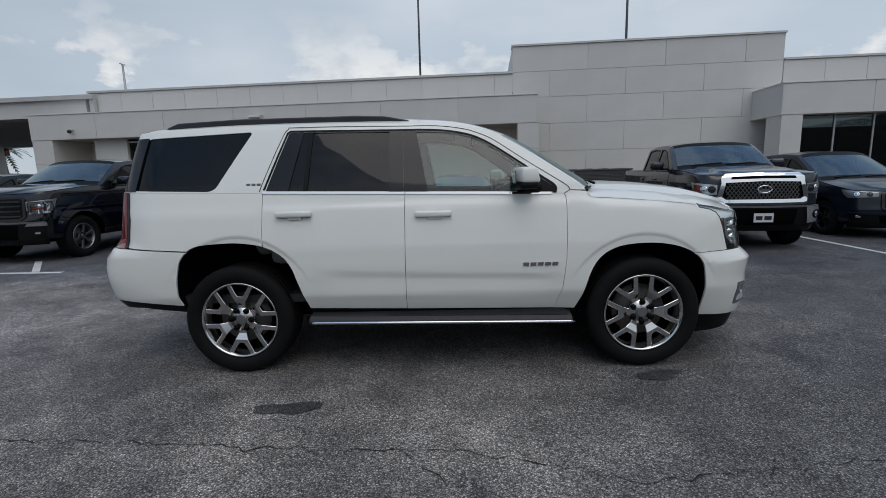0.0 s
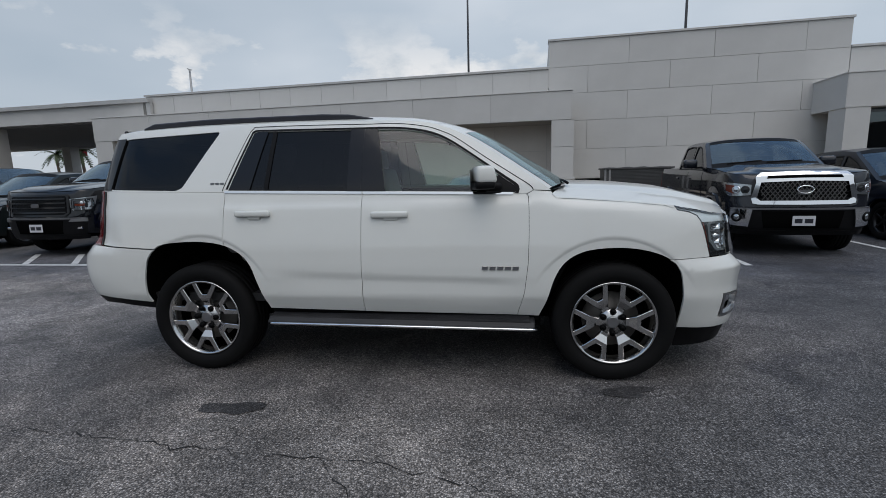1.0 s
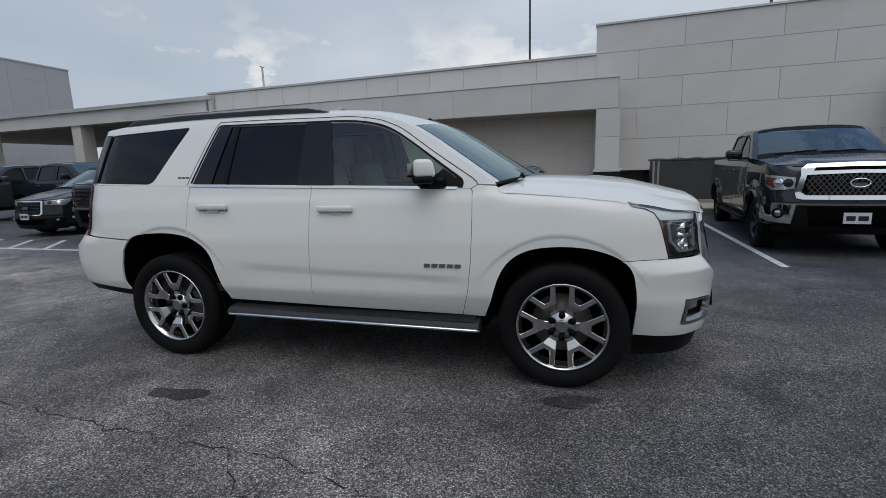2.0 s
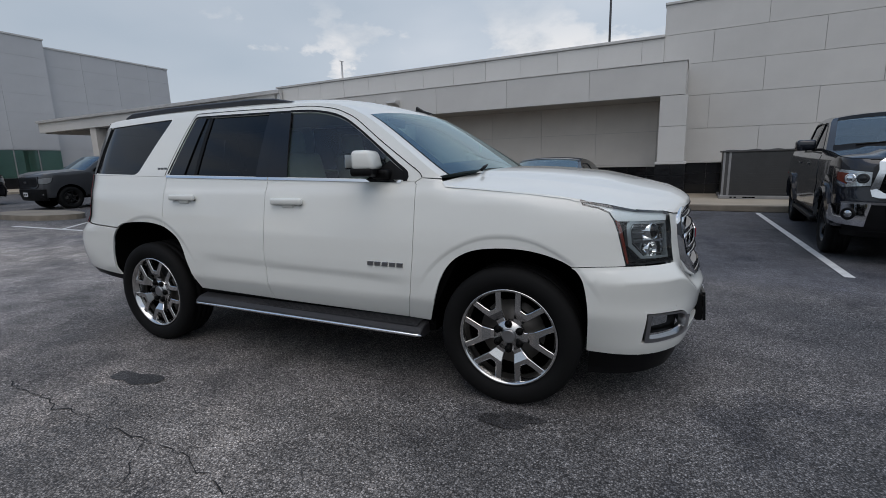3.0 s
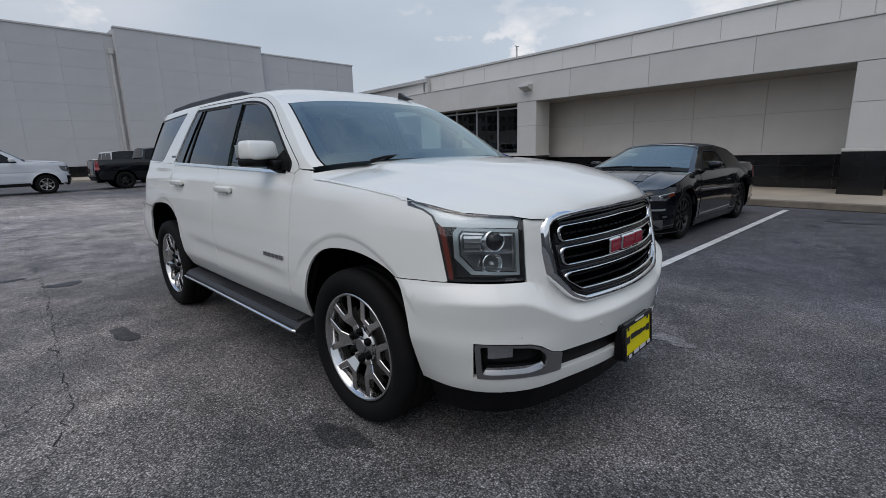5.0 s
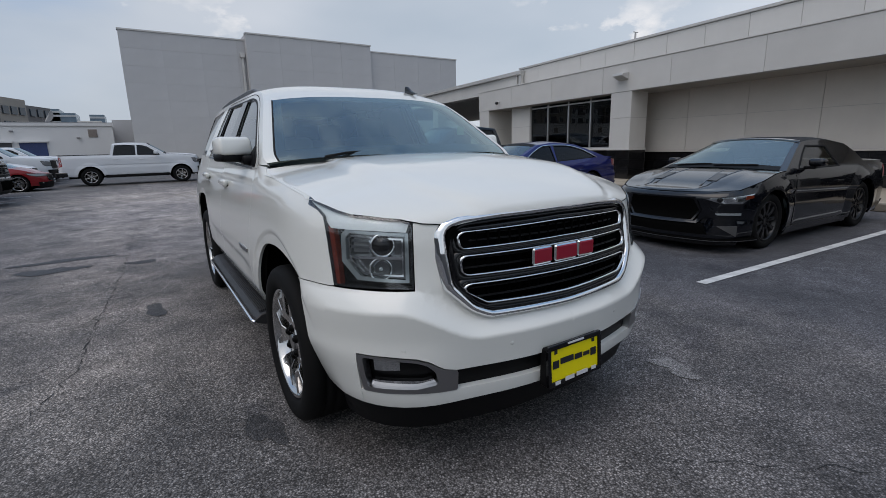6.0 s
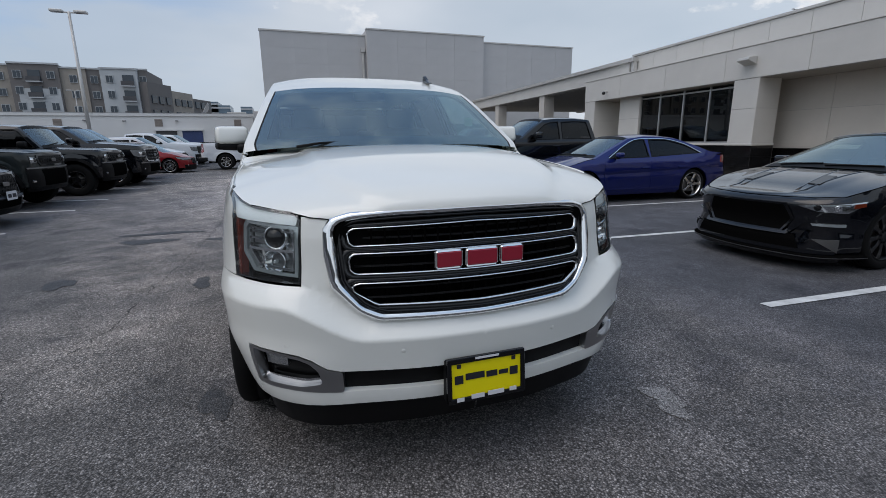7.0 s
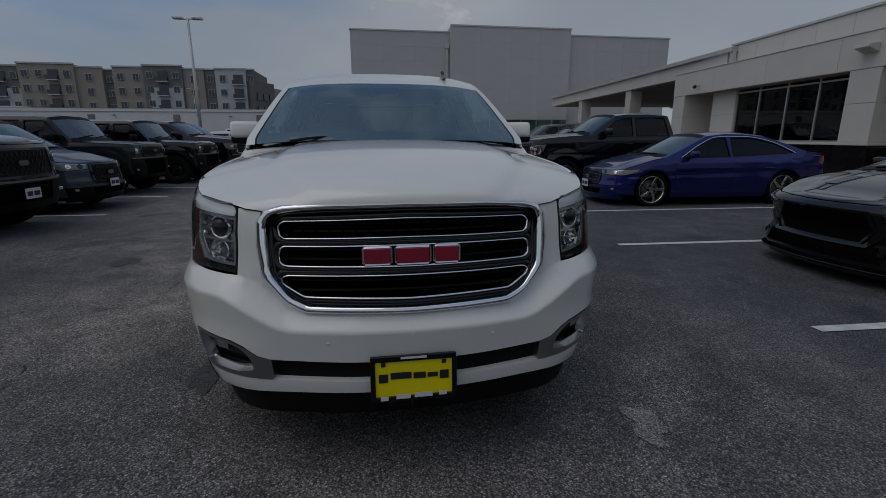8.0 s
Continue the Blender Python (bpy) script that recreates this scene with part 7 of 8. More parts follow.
def vehicle(name, kind, m, body, label, category, wheel_mat=None, spokes=("five", 5), grille_mat=None, trim=None, flare=False, glass_side=None, roof_mat=None, detail=True, group="", bars=True, lamp_mat=None, front_plate=True, screen_mat=None):
    """A parked car of one of the kinds, nose along its local x, standing on its wheels."""
    k = KINDS[kind]
    car = thing(name, m, label, category, group)
    w, wb, R, zb, belt = k["w"], k["wb"], k["R"], k["zb"], k["belt"]
    xf, xr = wb / 2 + k["fo"], wb / 2 + k["fo"] - k["L"]
    c = k["round"]
    hr, hf = k["hood"]
    roof_z = max(z for _, z in k["top"]["roof"])
    wheel_mat, grille_mat, trim = wheel_mat or M_alloy_grey, grille_mat or M_gloss_black, trim or M_black_plastic
    glass_side = glass_side or M_tint
    hull = Hull(
        plan=[(xr, 0), (xr + 0.01, 0.45 * w), (xr + 0.06 * c, 0.76 * w), (xr + 0.18 * c, 0.92 * w), (xr + 0.45 * c, 0.985 * w), (xr + 1.0, w), (0, w * 1.003), (xf - 1.0, w), (xf - 0.62 * c, 0.982 * w), (xf - 0.40 * c, 0.94 * w),
              (xf - 0.24 * c, 0.855 * w), (xf - 0.12 * c, 0.68 * w), (xf - 0.045 * c, 0.40 * w), (xf - 0.012 * c, 0.19 * w), (xf, 0)],
        side=[(zb - 0.15, -0.12), (zb, -0.06), (zb + 0.10, -0.022), (zb + 0.25, -0.012), (belt * 0.62, 0.0), (belt * 0.80, -0.004), (belt - 0.10, -0.010), (belt - 0.055, -0.016), (belt - 0.02, -0.034), (belt + 0.03, -0.055), (roof_z - 0.10, -k["tumble"]), (roof_z + 0.05, -k["tumble"] - 0.09)],
        front=k["front"] if "front" in k else [(zb - 0.2, -0.16), (zb - 0.05, -0.07), (zb + 0.05, -0.015), (zb + 0.18, 0.0), (hf * 0.62, 0.0), (hf * 0.72, -0.022), (hf * 0.9, -0.04), (hf, -0.075), (hf + 0.06, -0.13), (hr + 0.2, -0.4)],
        rear=[(zb - 0.1, -0.14), (zb + 0.05, -0.05), (zb + 0.2, 0.0), (belt * 0.7, 0.0), (belt * 0.75, -0.03), (belt, -0.05), (belt + 0.15, -0.08), (roof_z, -0.10)],
        nose=(xf - 0.75 * c, 0.6 * w), tail=(xr + 0.6 * c, 0.8 * w), groove=k["groove"] if detail else None,
        flares=tuple((hx, R, R + 0.06, R + 0.24, k["bulge"]) for hx in (-wb / 2, wb / 2)) if detail else ())
    sx, sf, sr = hull.sx, hull.sf, hull.sr
    B = (-1, 1)

    def S(pts):
        return [(sx(x), z) for x, z in pts]

    ra = R + (0.09 if R > 0.38 else 0.05)
    arches = [arch_points(hx, R, ra, zb + 0.02) for hx in (-wb / 2, wb / 2)]
    top = k["top"]
    screen = resample(top["screen"], 9)
    cowl_x, cowl_z = top["screen"][-1]
    hood_line = [(cowl_x + (xf - 0.36 * c - cowl_x) * t, cowl_z + (hr - cowl_z) * min(1, 3 * t) + (hf + 0.03 - hr) * t ** 1.5) for t in np.linspace(0, 1, 9)]
    hood_sz = S(hood_line) + [(sf(0.72 * w), hf + 0.012), (sf(0.45 * w), hf + 0.004), (sf(0.2 * w), hf), (hull.s_end, hf)]
    deck = [((x if x is not None else xr + 0.45 * c), z) for x, z in top["deck"]]
    tail_sz = [(hull.s_start, deck[0][1] - 0.02), (sr(0.5 * w), deck[0][1] - 0.015), (sr(0.85 * w), deck[0][1] - 0.008)] + S(deck)
    low = zb + 0.02
    poly = [(hull.s_start, low + 0.06), (sr(0.8 * w), low + 0.05)] + S(arches[0]) + S(arches[1]) + [(sf(0.8 * w), low + 0.02), (hull.s_end, low + 0.02)]
    poly += hood_sz[::-1] + S(screen[::-1][1:]) + S(top["roof"][::-1][1:]) + S(top["back"][::-1][1:]) + tail_sz[::-1][1:]
    wins = [S(q) for q in k["windows"]]
    step = 0.075 if detail else 0.16
    hull.patch("body_side", poly, body, car, B, holes=wins, rim=0.03, step=step)
    for q in k["windows"]:
        hull.patch("side_window", S(inset(q, -0.008)), glass_side, car, B, lift=-0.012, rim=0, step=0.2)
        hull.patch("window_seal", S(inset(q, -0.016)), M_black_plastic, car, B, holes=[S(inset(q, 0.006))], lift=0.003, rim=0.006, step=0.2)
    # lids
    def lid(nm, sz, crown, bow, mat, nv=17, p=3.2, lab="", **kw):
        return loft(nm, hull.line(sz), crown, bow, mat, car, nv, p, lab, **kw)

    nh = len(hood_sz)
    he = hull.line(hood_sz)
    cr = k["crown"]
    hood_crown = np.array([cr * 0.7] + [cr] * (nh - 6) + [cr * 0.85, cr * 0.7, 0.02, 0.01, 0.0])[:nh]
    hb = np.array([0.15, 0.06] + [0.0] * (nh - 2))
    bonnet = loft("bonnet", he, hood_crown, hb, body, car, 41, 3.6, dome=k["dome"])
    if detail:
        for sg in B:
            tube("bonnet_gap", [(x, -sg * y, z + 0.001) for x, y, z in he], 0.005, M_void, car, 6)
    n = len(screen)
    t = np.linspace(0, 1, n)
    bow, rise = 0.10 + 0.05 * t, 0.055 - 0.02 * t
    pane = lid("windscreen", S(screen), rise, bow, screen_mat or M_car_screen, 17, 3.0, v0=-0.92, v1=0.92)
    for a, b in ((-1.0, -0.91), (0.91, 1.0)):
        lid("front_pillar", S(screen), rise + 0.003, bow, body, 4, 3.0, v0=a, v1=b)
    if detail and kind != "convertible":
        lid("windscreen_header", S(screen[:2]), rise[:2] + 0.004, bow[:2], M_black_plastic, 13, 3.0, v0=-0.92, v1=0.92)
    if detail:
        lid("cowl_strip", S(screen[-2:]), rise[-2:] + 0.004, bow[-2:], M_black_plastic, 13, 3.0, v0=-0.92, v1=0.92)
        for y0, y1 in ((-0.62, -0.06), (0.0, 0.58)):
            ys = np.linspace(y0, y1, 7) * w
            tube("wiper", drape(pane, [(cowl_x + 0.15 * (1 - (y / w) ** 2) - 0.055 - 0.008 * i, y) for i, y in enumerate(ys)], 0.012), 0.010, M_black_plastic, car, 6)
    roof = S(top["roof"])
    rb = np.zeros(len(roof))
    rb[-1], rb[-2] = 0.10, 0.03
    lid("roof", roof, 0.055, rb, roof_mat or body, 17, 3.0)
    lid("rear_screen" if kind in ("sedan", "pickup", "suv") else "rear_panel", S(top["back"]), 0.05, 0.0, M_tint if kind != "convertible" else (roof_mat or body), 13, 3.0)
    lid("rear_deck" if kind != "pickup" else "bed_cover", tail_sz, 0.02 if kind != "pickup" else -0.03, 0.0, body if kind != "pickup" else M_black_plastic, 13, 3.0)
    # doors as panels standing a little proud, with handles
    for a, b in k["doors"]:
        lo, hi = zb + 0.10, belt - 0.015
        pts = [(a, lo), (b, lo), (b + 0.02, hi - 0.25), (b, hi), (a, hi)]
        ok = []
        for x, z in dense(pts, 0.08):
            for hx in (-wb / 2, wb / 2):
                d = math.hypot(x - hx, z - R)
                if d < ra + 0.045:
                    f = (ra + 0.045) / max(d, 1e-6)
                    x, z = hx + (x - hx) * f, R + (z - R) * f
            ok.append((x, min(max(z, lo), hi)))
        made = hull.patch("door", S(ok), body, car, B, lift=0.006, rim=0.012, step=step)
        for sg, door in zip(B, made):
            y = sg * (w + 0.012)
            box("handle", a + 0.06, a + 0.26, y - 0.012, y + 0.016, belt - 0.17, belt - 0.14, body, door, 0.008)
    hull.patch("sill_trim", S([(-wb / 2 + ra + 0.02, zb - 0.03), (wb / 2 - ra - 0.02, zb - 0.03), (wb / 2 - ra - 0.04, zb + 0.07), (-wb / 2 + ra + 0.04, zb + 0.07)]), trim, car, B, lift=0.006, rim=0.02, step=0.3)
    if flare:
        for pts, hx in zip(arches, (-wb / 2, wb / 2)):
            outer = [(hx + (x - hx) * 1.15, R + (z - R) * 1.15) for x, z in pts]
            ring = S(pts + outer[::-1])
            hull.patch("arch_flare", ring, trim, car, B, lift=0.03, rim=0.04, step=0.1)
    # nose
    (g0, g1), (gz0, gz1) = k["grille"]
    e = hull.s_end
    gp = [(sf(g1 * w), gz0 + 0.05), (sf(g1 * w), gz1 - 0.03), (sf(g1 * w * 0.94), gz1), (e, gz1), (e, gz0), (sf(g1 * w * 0.88), gz0)][::-1]
    if kind == "convertible":
        gp = [(sf(0.445 * w), gz0), (sf(0.545 * w), gz0 + 0.13), (sf(0.47 * w), gz1), (e, gz1), (e, gz0)][::-1]
    grille = hull.patch("grille", gp, M_void if kind == "convertible" else M_black_plastic, car, B, lift=0.010, rim=0.03, joined=True, step=0.12)[0]
    fr = [(sf(g1 * w + 0.025), gz0 + 0.045), (sf(g1 * w + 0.025), gz1 - 0.02), (sf(g1 * w), gz1 + 0.02), (e, gz1 + 0.02), (e, gz1 - 0.012), (sf(g1 * w * 0.92), gz1 - 0.012), (sf(g1 * w - 0.02), gz1 - 0.03),
          (sf(g1 * w - 0.02), gz0 + 0.06), (sf(g1 * w * 0.87), gz0 + 0.015), (e, gz0 + 0.015), (e, gz0 - 0.02), (sf(g1 * w * 0.9), gz0 - 0.02)][::-1]
    if kind == "convertible":
        fr = [(sf(0.465 * w), gz0 - 0.012), (sf(0.570 * w), gz0 + 0.13), (sf(0.49 * w), gz1 + 0.016), (e, gz1 + 0.016), (e, gz1 - 0.004), (sf(0.465 * w), gz1 - 0.004), (sf(0.540 * w), gz0 + 0.13), (sf(0.44 * w), gz0 + 0.008), (e, gz0 + 0.008), (e, gz0 - 0.012)][::-1]
    hull.patch("grille_frame", fr, grille_mat, car, B, lift=0.012 if kind == "convertible" else 0.020, rim=0.03, joined=True, step=0.12)
    for i in range(1, 4) if kind != "convertible" else ():
        z = gz0 + (gz1 - gz0) * i / 4
        hull.patch("grille_bar", [(sf(g1 * w * 0.90), z - 0.008), (sf(g1 * w * 0.90), z + 0.008), (e, z + 0.008), (e, z - 0.008)][::-1], trim if grille_mat is M_gloss_black else M_lamp_dark, car, B, lift=0.022, rim=0.012, joined=True, step=0.2)
    (l0, l1), (lz0, lz1), back = k["lamp"]
    lp = [(sf(l0 * w), lz0 + 0.02), (sf(l0 * w), lz1 - 0.03)] + [(sf(min(0.93, l1) * w), lz1)] + ([(sx(xf - back * c - 0.12), lz1 + 0.02), (sx(xf - back * c - 0.05), lz0 + 0.06)] if back > 0.2 else []) + [(sf(min(0.93, l1) * w), lz0)]
    if kind == "convertible":
        lp = [(sf(0.60 * w), lz1 - 0.040)] + lp[2:] + [(sf(0.76 * w), lz0 + 0.010)]
    hull.patch("headlamp", lp[::-1], lamp_mat or M_lamp_mid, car, B, lift=0.008, rim=0.03, step=0.08, label="clear headlamp")
    hull.patch("headlamp_bezel", inset(lp[::-1], -0.014), M_lamp_dark, car, B, lift=0.004, rim=0.02, step=0.1)
    if detail:
        lm = 0.5 * (lz0 + lz1)
        sa, sb = sf(l0 * w), sf(min(0.93, l1) * w)
        rr = min(0.055, (lz1 - lz0) * 0.30)
        for sg in B:
            for q in (0.28, 0.72):
                pos = hull.at(sa + (sb - sa) * q, lm, 0.010) * np.array([1, -sg, 1])
                nn = Vector(hull.normal(sa + (sb - sa) * q, lm) * np.array([1, -sg, 1]))
                ob = place("lamp_lens", lathe_mesh("lamp_lens", [(0.001, -0.012), (rr * 0.5, -0.010), (rr * 0.8, -0.002), (rr, -0.008), (rr * 1.12, 0.004)], 14), M_lamp_dark if q < 0.5 else M_chrome, car)
                ob.matrix_basis = Matrix.Translation(pos) @ nn.to_track_quat("-Y", "Z").to_matrix().to_4x4()
        hull.patch("light_strip", [(sa, lz1 - 0.045), (sb, lz1 - 0.018), (sb, lz1 - 0.004), (sa, lz1 - 0.032)], M_lamp_white, car, B, lift=0.014, rim=0.006, step=0.1)
    bz = zb + 0.02
    hull.patch("front_bumper", [(sf(0.90 * w), bz - 0.05), (sf(0.92 * w), gz0 - 0.06), (e, gz0 - 0.06), (e, bz - 0.05)][::-1], trim, car, B, lift=0.016, rim=0.05, joined=True, step=0.1)
    hull.patch("front_skirt", [(sf(0.93 * w), bz - 0.09), (sf(0.93 * w), bz - 0.02), (e, bz - 0.02), (e, bz - 0.09)][::-1], trim, car, B, lift=0.03, rim=0.05, joined=True, step=0.2)
    if detail and kind != "convertible":
        hull.patch("lower_grille", [(sf(0.50 * w), bz + 0.02), (sf(0.54 * w), gz0 - 0.10), (e, gz0 - 0.10), (e, bz + 0.02)][::-1], M_void, car, B, lift=0.022, rim=0.01, joined=True, step=0.1)
        hull.patch("bumper_step", [(sf(0.90 * w), gz0 - 0.075), (sf(0.91 * w), gz0 - 0.045), (e, gz0 - 0.045), (e, gz0 - 0.075)][::-1], M_alloy_grey if k.get("tall") else body, car, B, lift=0.034, rim=0.03, joined=True, step=0.1)
        lattice("grille_mesh", hull, grille, g1 * w * 0.86, gz0 + 0.04, gz1 - 0.03, 0.085, 0.7, M_lamp_dark, 0.017, 0.010)
    for sg in B:
        if kind == "convertible":
            break
        p = hull.at(sf(0.80 * w), bz + 0.13, 0.02) * np.array([1, -sg, 1])
        box("fog_lamp", p[0] - 0.03, p[0] + 0.006, p[1] - 0.07, p[1] + 0.07, p[2] - 0.025, p[2] + 0.025, M_lamp_in, car, 0.01)
    em = hull.at(e, (gz0 + gz1) / 2, 0.03)
    if kind != "convertible":
        part("emblem", slab_bm(rounded([(-0.09, -0.035), (0.09, -0.035), (0.09, 0.035), (-0.09, 0.035)], 0.034), 0.012, 0.002, "yz"), M_alloy_grey if bars else trim, car, "plain oval emblem").location = tuple(em)
    # tail
    z0, z1 = k["tail"]
    hull.patch("tail_lamp", [(sr(0.72 * w), z0), (sr(0.93 * w), z0)] + S([(xr + 0.34 * c, z0 + 0.03), (xr + 0.30 * c, z1 - 0.02)]) + [(sr(0.93 * w), z1), (sr(0.72 * w), z1)], M_red, car, B, lift=0.008, rim=0.02, step=0.1, label="red tail lamp")
    hull.patch("rear_bumper", [(hull.s_start, zb), (sr(0.93 * w), zb), (sr(0.93 * w), zb + 0.20), (hull.s_start, zb + 0.20)], trim, car, B, lift=0.02, rim=0.05, joined=True, step=0.2)
    # mirrors, cabin, underside
    mx = max(x for q in k["windows"] for x, _ in q) - 0.16
    for sg in B:
        ob = part("mirror", box_bm(-0.08, 0.09, -0.13, 0.12, -0.075, 0.09, 0.040, 2) if k.get("tall") else box_bm(-0.08, 0.09, -0.11, 0.10, -0.065, 0.07, 0.035, 2) if belt > 1.0 else box_bm(-0.06, 0.07, -0.09, 0.09, -0.05, 0.05, 0.028, 2), body if not flare else trim, car, smooth=True)
        mo = k.get("mirror", 0.08)
        ob.matrix_basis = pose(mx, sg * (w + mo), belt + 0.13, 0, 0, sg * -8)
        box("mirror_arm", mx - 0.02, mx + 0.05, min(sg * (w - 0.08), sg * (w + 0.06)), max(sg * (w - 0.08), sg * (w + 0.06)), belt + 0.045, belt + 0.085, M_black_plastic, car, 0.01)
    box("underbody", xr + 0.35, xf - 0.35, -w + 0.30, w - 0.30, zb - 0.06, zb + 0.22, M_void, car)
    box("cabin_floor", deck[-1][0] + 0.05 if kind != "pickup" else -0.95, cowl_x - 0.15, -w + 0.12, w - 0.12, zb + 0.22, zb + 0.28, M_dash, car)
    part("dashboard", box_bm(cowl_x - 0.45, cowl_x + 0.02, -w + 0.14, w - 0.14, belt - 0.35, belt + 0.01, 0.05, 2), M_dash, car, smooth=True)
    for y in (-0.37, 0.37):
        for x in (-0.35, -1.15) if kind not in ("pickup", "convertible") else (0.05, -0.62) if kind == "pickup" else (-0.55,):
            ob = part("seat", box_bm(-0.08, 0.08, -0.24, 0.24, 0.0, roof_z - belt + 0.12, 0.05, 2), M_dash, car, "dark seat back", True)
            ob.matrix_basis = pose(x, y, belt - 0.40, 0, -12)
    for hx in (-wb / 2, wb / 2):
        for sg in B:
            y0, y1 = sorted((sg * (w - 0.035), sg * (w - 0.40)))
            verts, faces, q = [], [], 14
            for i in range(q + 1):
                a = math.pi * i / q
                verts += [(hx + (ra + 0.02) * math.cos(a), sg * (w - 0.045), R + (ra + 0.02) * math.sin(a)), (hx + (ra + 0.02) * math.cos(a), sg * (w - 0.42), R + (ra + 0.02) * math.sin(a))]
            faces = [(2 * i, 2 * i + 1, 2 * i + 3, 2 * i + 2) for i in range(q)]
            verts.append((hx, sg * (w - 0.42), R))
            faces += [(2 * i + 1, 2 * q + 2, 2 * i + 3) for i in range(q)]
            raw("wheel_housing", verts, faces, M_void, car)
            wheel(car, hx, sg * (w - k["width"] / 2 - 0.02), R, sg > 0, R, k["width"], k["rim"], spokes[0], spokes[1], wheel_mat)
    pz = k["plate_z"]
    px = hull.at(e, pz, 0.05)
    if front_plate:
        plate("number_plate", 0.30, 0.15, M_plate_white, car, Matrix.Translation(px), [(-0.12, -0.02, -0.035, 0.03), (0.01, 0.12, -0.035, 0.03)] if bars else [(-0.1, 0.1, -0.03, 0.03)])
    return car, hull


BAY = -92.6
ROW = 87.4


def in_bay(kind, x, nose_y, way=BAY):
    """The pose of a car backed into a bay beside the sidewalk, by its nose."""
    k = KINDS[kind]
    xf = k["wb"] / 2 + k["fo"]
    a = radians(way)
    return pose(x - math.cos(a) * xf, nose_y - math.sin(a) * xf, 0, 0, 0, way)


def in_row(kind, x, nose_y):
    k = KINDS[kind]
    xf = k["wb"] / 2 + k["fo"]
    a = radians(ROW)
    return pose(x - math.cos(a) * xf, nose_y - math.sin(a) * xf, 0, 0, 0, ROW)


# along the sidewalk
tundra, th = vehicle("pickup_truck", "pickup", in_bay("pickup", 5.27, 3.62, -97.5), P_graphite, "dark graphite crew-cab pickup with bright grille surround", "pickup truck", M_alloy_black, ("five", 5), M_gloss_black, lamp_mat=M_lamp_in)
# bright bumper ends, scoop bar, honeycomb grille and amber lamp corners
e_t, w_t = th.s_end, KINDS["pickup"]["w"]
th.patch("bumper_end", [(th.sf(0.70 * w_t), 0.48), (th.sf(0.92 * w_t), 0.50), (th.sx(2.42), 0.54), (th.sx(2.42), 0.72), (th.sf(0.92 * w_t), 0.755), (th.sf(0.66 * w_t), 0.755)][::-1], M_chrome, tundra, (-1, 1), lift=0.05, rim=0.06, label="chrome bumper end")
for sg in (-1, 1):
    fog_at = th.at(th.sf(0.84 * w_t), 0.63, 0.052) * np.array([1, -sg, 1])
    fog_n = Vector(th.normal(th.sf(0.84 * w_t), 0.63) * np.array([1, -sg, 1]))
    for nm, prof, mat in (("fog_lamp_ring", [(0.045, -0.004), (0.060, -0.012), (0.075, -0.002), (0.078, 0.01)], M_black_plastic), ("fog_lamp_lens", [(0.001, -0.014), (0.030, -0.010), (0.046, 0.0)], M_lamp_in)):
        ob = place(nm, lathe_mesh(nm, prof, 18), mat, tundra)
        ob.matrix_basis = Matrix.Translation(fog_at) @ fog_n.to_track_quat("-Y", "Z").to_matrix().to_4x4()
ring = [(th.sf(0.665 * w_t), 0.845), (th.sf(0.690 * w_t), 0.93), (th.sf(0.635 * w_t), 1.16), (th.sf(0.645 * w_t), 1.25), (th.sf(0.575 * w_t), 1.315), (e_t, 1.330), (e_t, 0.825), (th.sf(0.60 * w_t), 0.828)][::-1]
core = [(th.sf(0.615 * w_t), 0.925), (th.sf(0.570 * w_t), 1.165), (e_t + 0.01, 1.185), (e_t + 0.01, 0.885), (th.sf(0.565 * w_t), 0.885)][::-1]
th.patch("grille_surround", ring, M_chrome, tundra, (-1, 1), lift=0.045, rim=0.06, holes=[core], joined=True, step=0.06, label="heavy chrome grille surround")
th.patch("grille_field", core, M_void, tundra, (-1, 1), lift=0.012, rim=0.0, joined=True, step=0.1)
lattice("grille_honeycomb", th, tundra, 0.565, 0.893, 1.178, 0.062, 0.75, M_metal_box, 0.034, 0.012)
th.patch("scoop_slot", [(th.sf(0.50 * w_t), 1.225), (th.sf(0.48 * w_t), 1.265), (e_t, 1.275), (e_t, 1.232)][::-1], M_void, tundra, (-1, 1), lift=0.055, rim=0.01, joined=True, label="dark scoop slot over the grille")
for sg in (-1, 1):
    box("running_board", -1.05, 1.15, min(sg * 0.86, sg * 1.03), max(sg * 0.86, sg * 1.03), 0.36, 0.42, M_black_plastic, tundra, 0.02, 2)
for hx in (-1.85, 1.85):
    arc = arch_points(hx, 0.41, 0.50, 0.46, 16)
    th.patch("arch_flare", [(th.sx(x), z) for x, z in arc] + [(th.sx(hx + (x - hx) * 1.16), 0.41 + (z - 0.41) * 1.16) for x, z in arc[::-1]], P_graphite, tundra, (-1, 1), lift=0.028, rim=0.04, step=0.07, label="painted wheel arch flare")
badge_x = float(th.at(e_t, 1.05, 0.05)[0])
tube("badge_ring", [(badge_x, 0.105 * math.cos(a), 1.05 + 0.058 * math.sin(a)) for a in np.linspace(0, 2 * math.pi, 25)], 0.010, M_chrome, tundra, 6, "plain chrome oval badge")
th.patch("turn_signal", [(th.sf(0.90 * w_t), 0.99), (th.sf(0.90 * w_t), 1.12), (th.sx(2.47), 1.14), (th.sx(2.50), 1.04)][::-1], M_amber, tundra, (-1, 1), lift=0.018, rim=0.01, label="amber turn signal")
crossover, _ = vehicle("crossover", "suv", in_bay("suv", 8.6, 4.55), P_navy, "dark blue-black crossover parked beside the pickup", "car", M_alloy_black, ("five", 5))
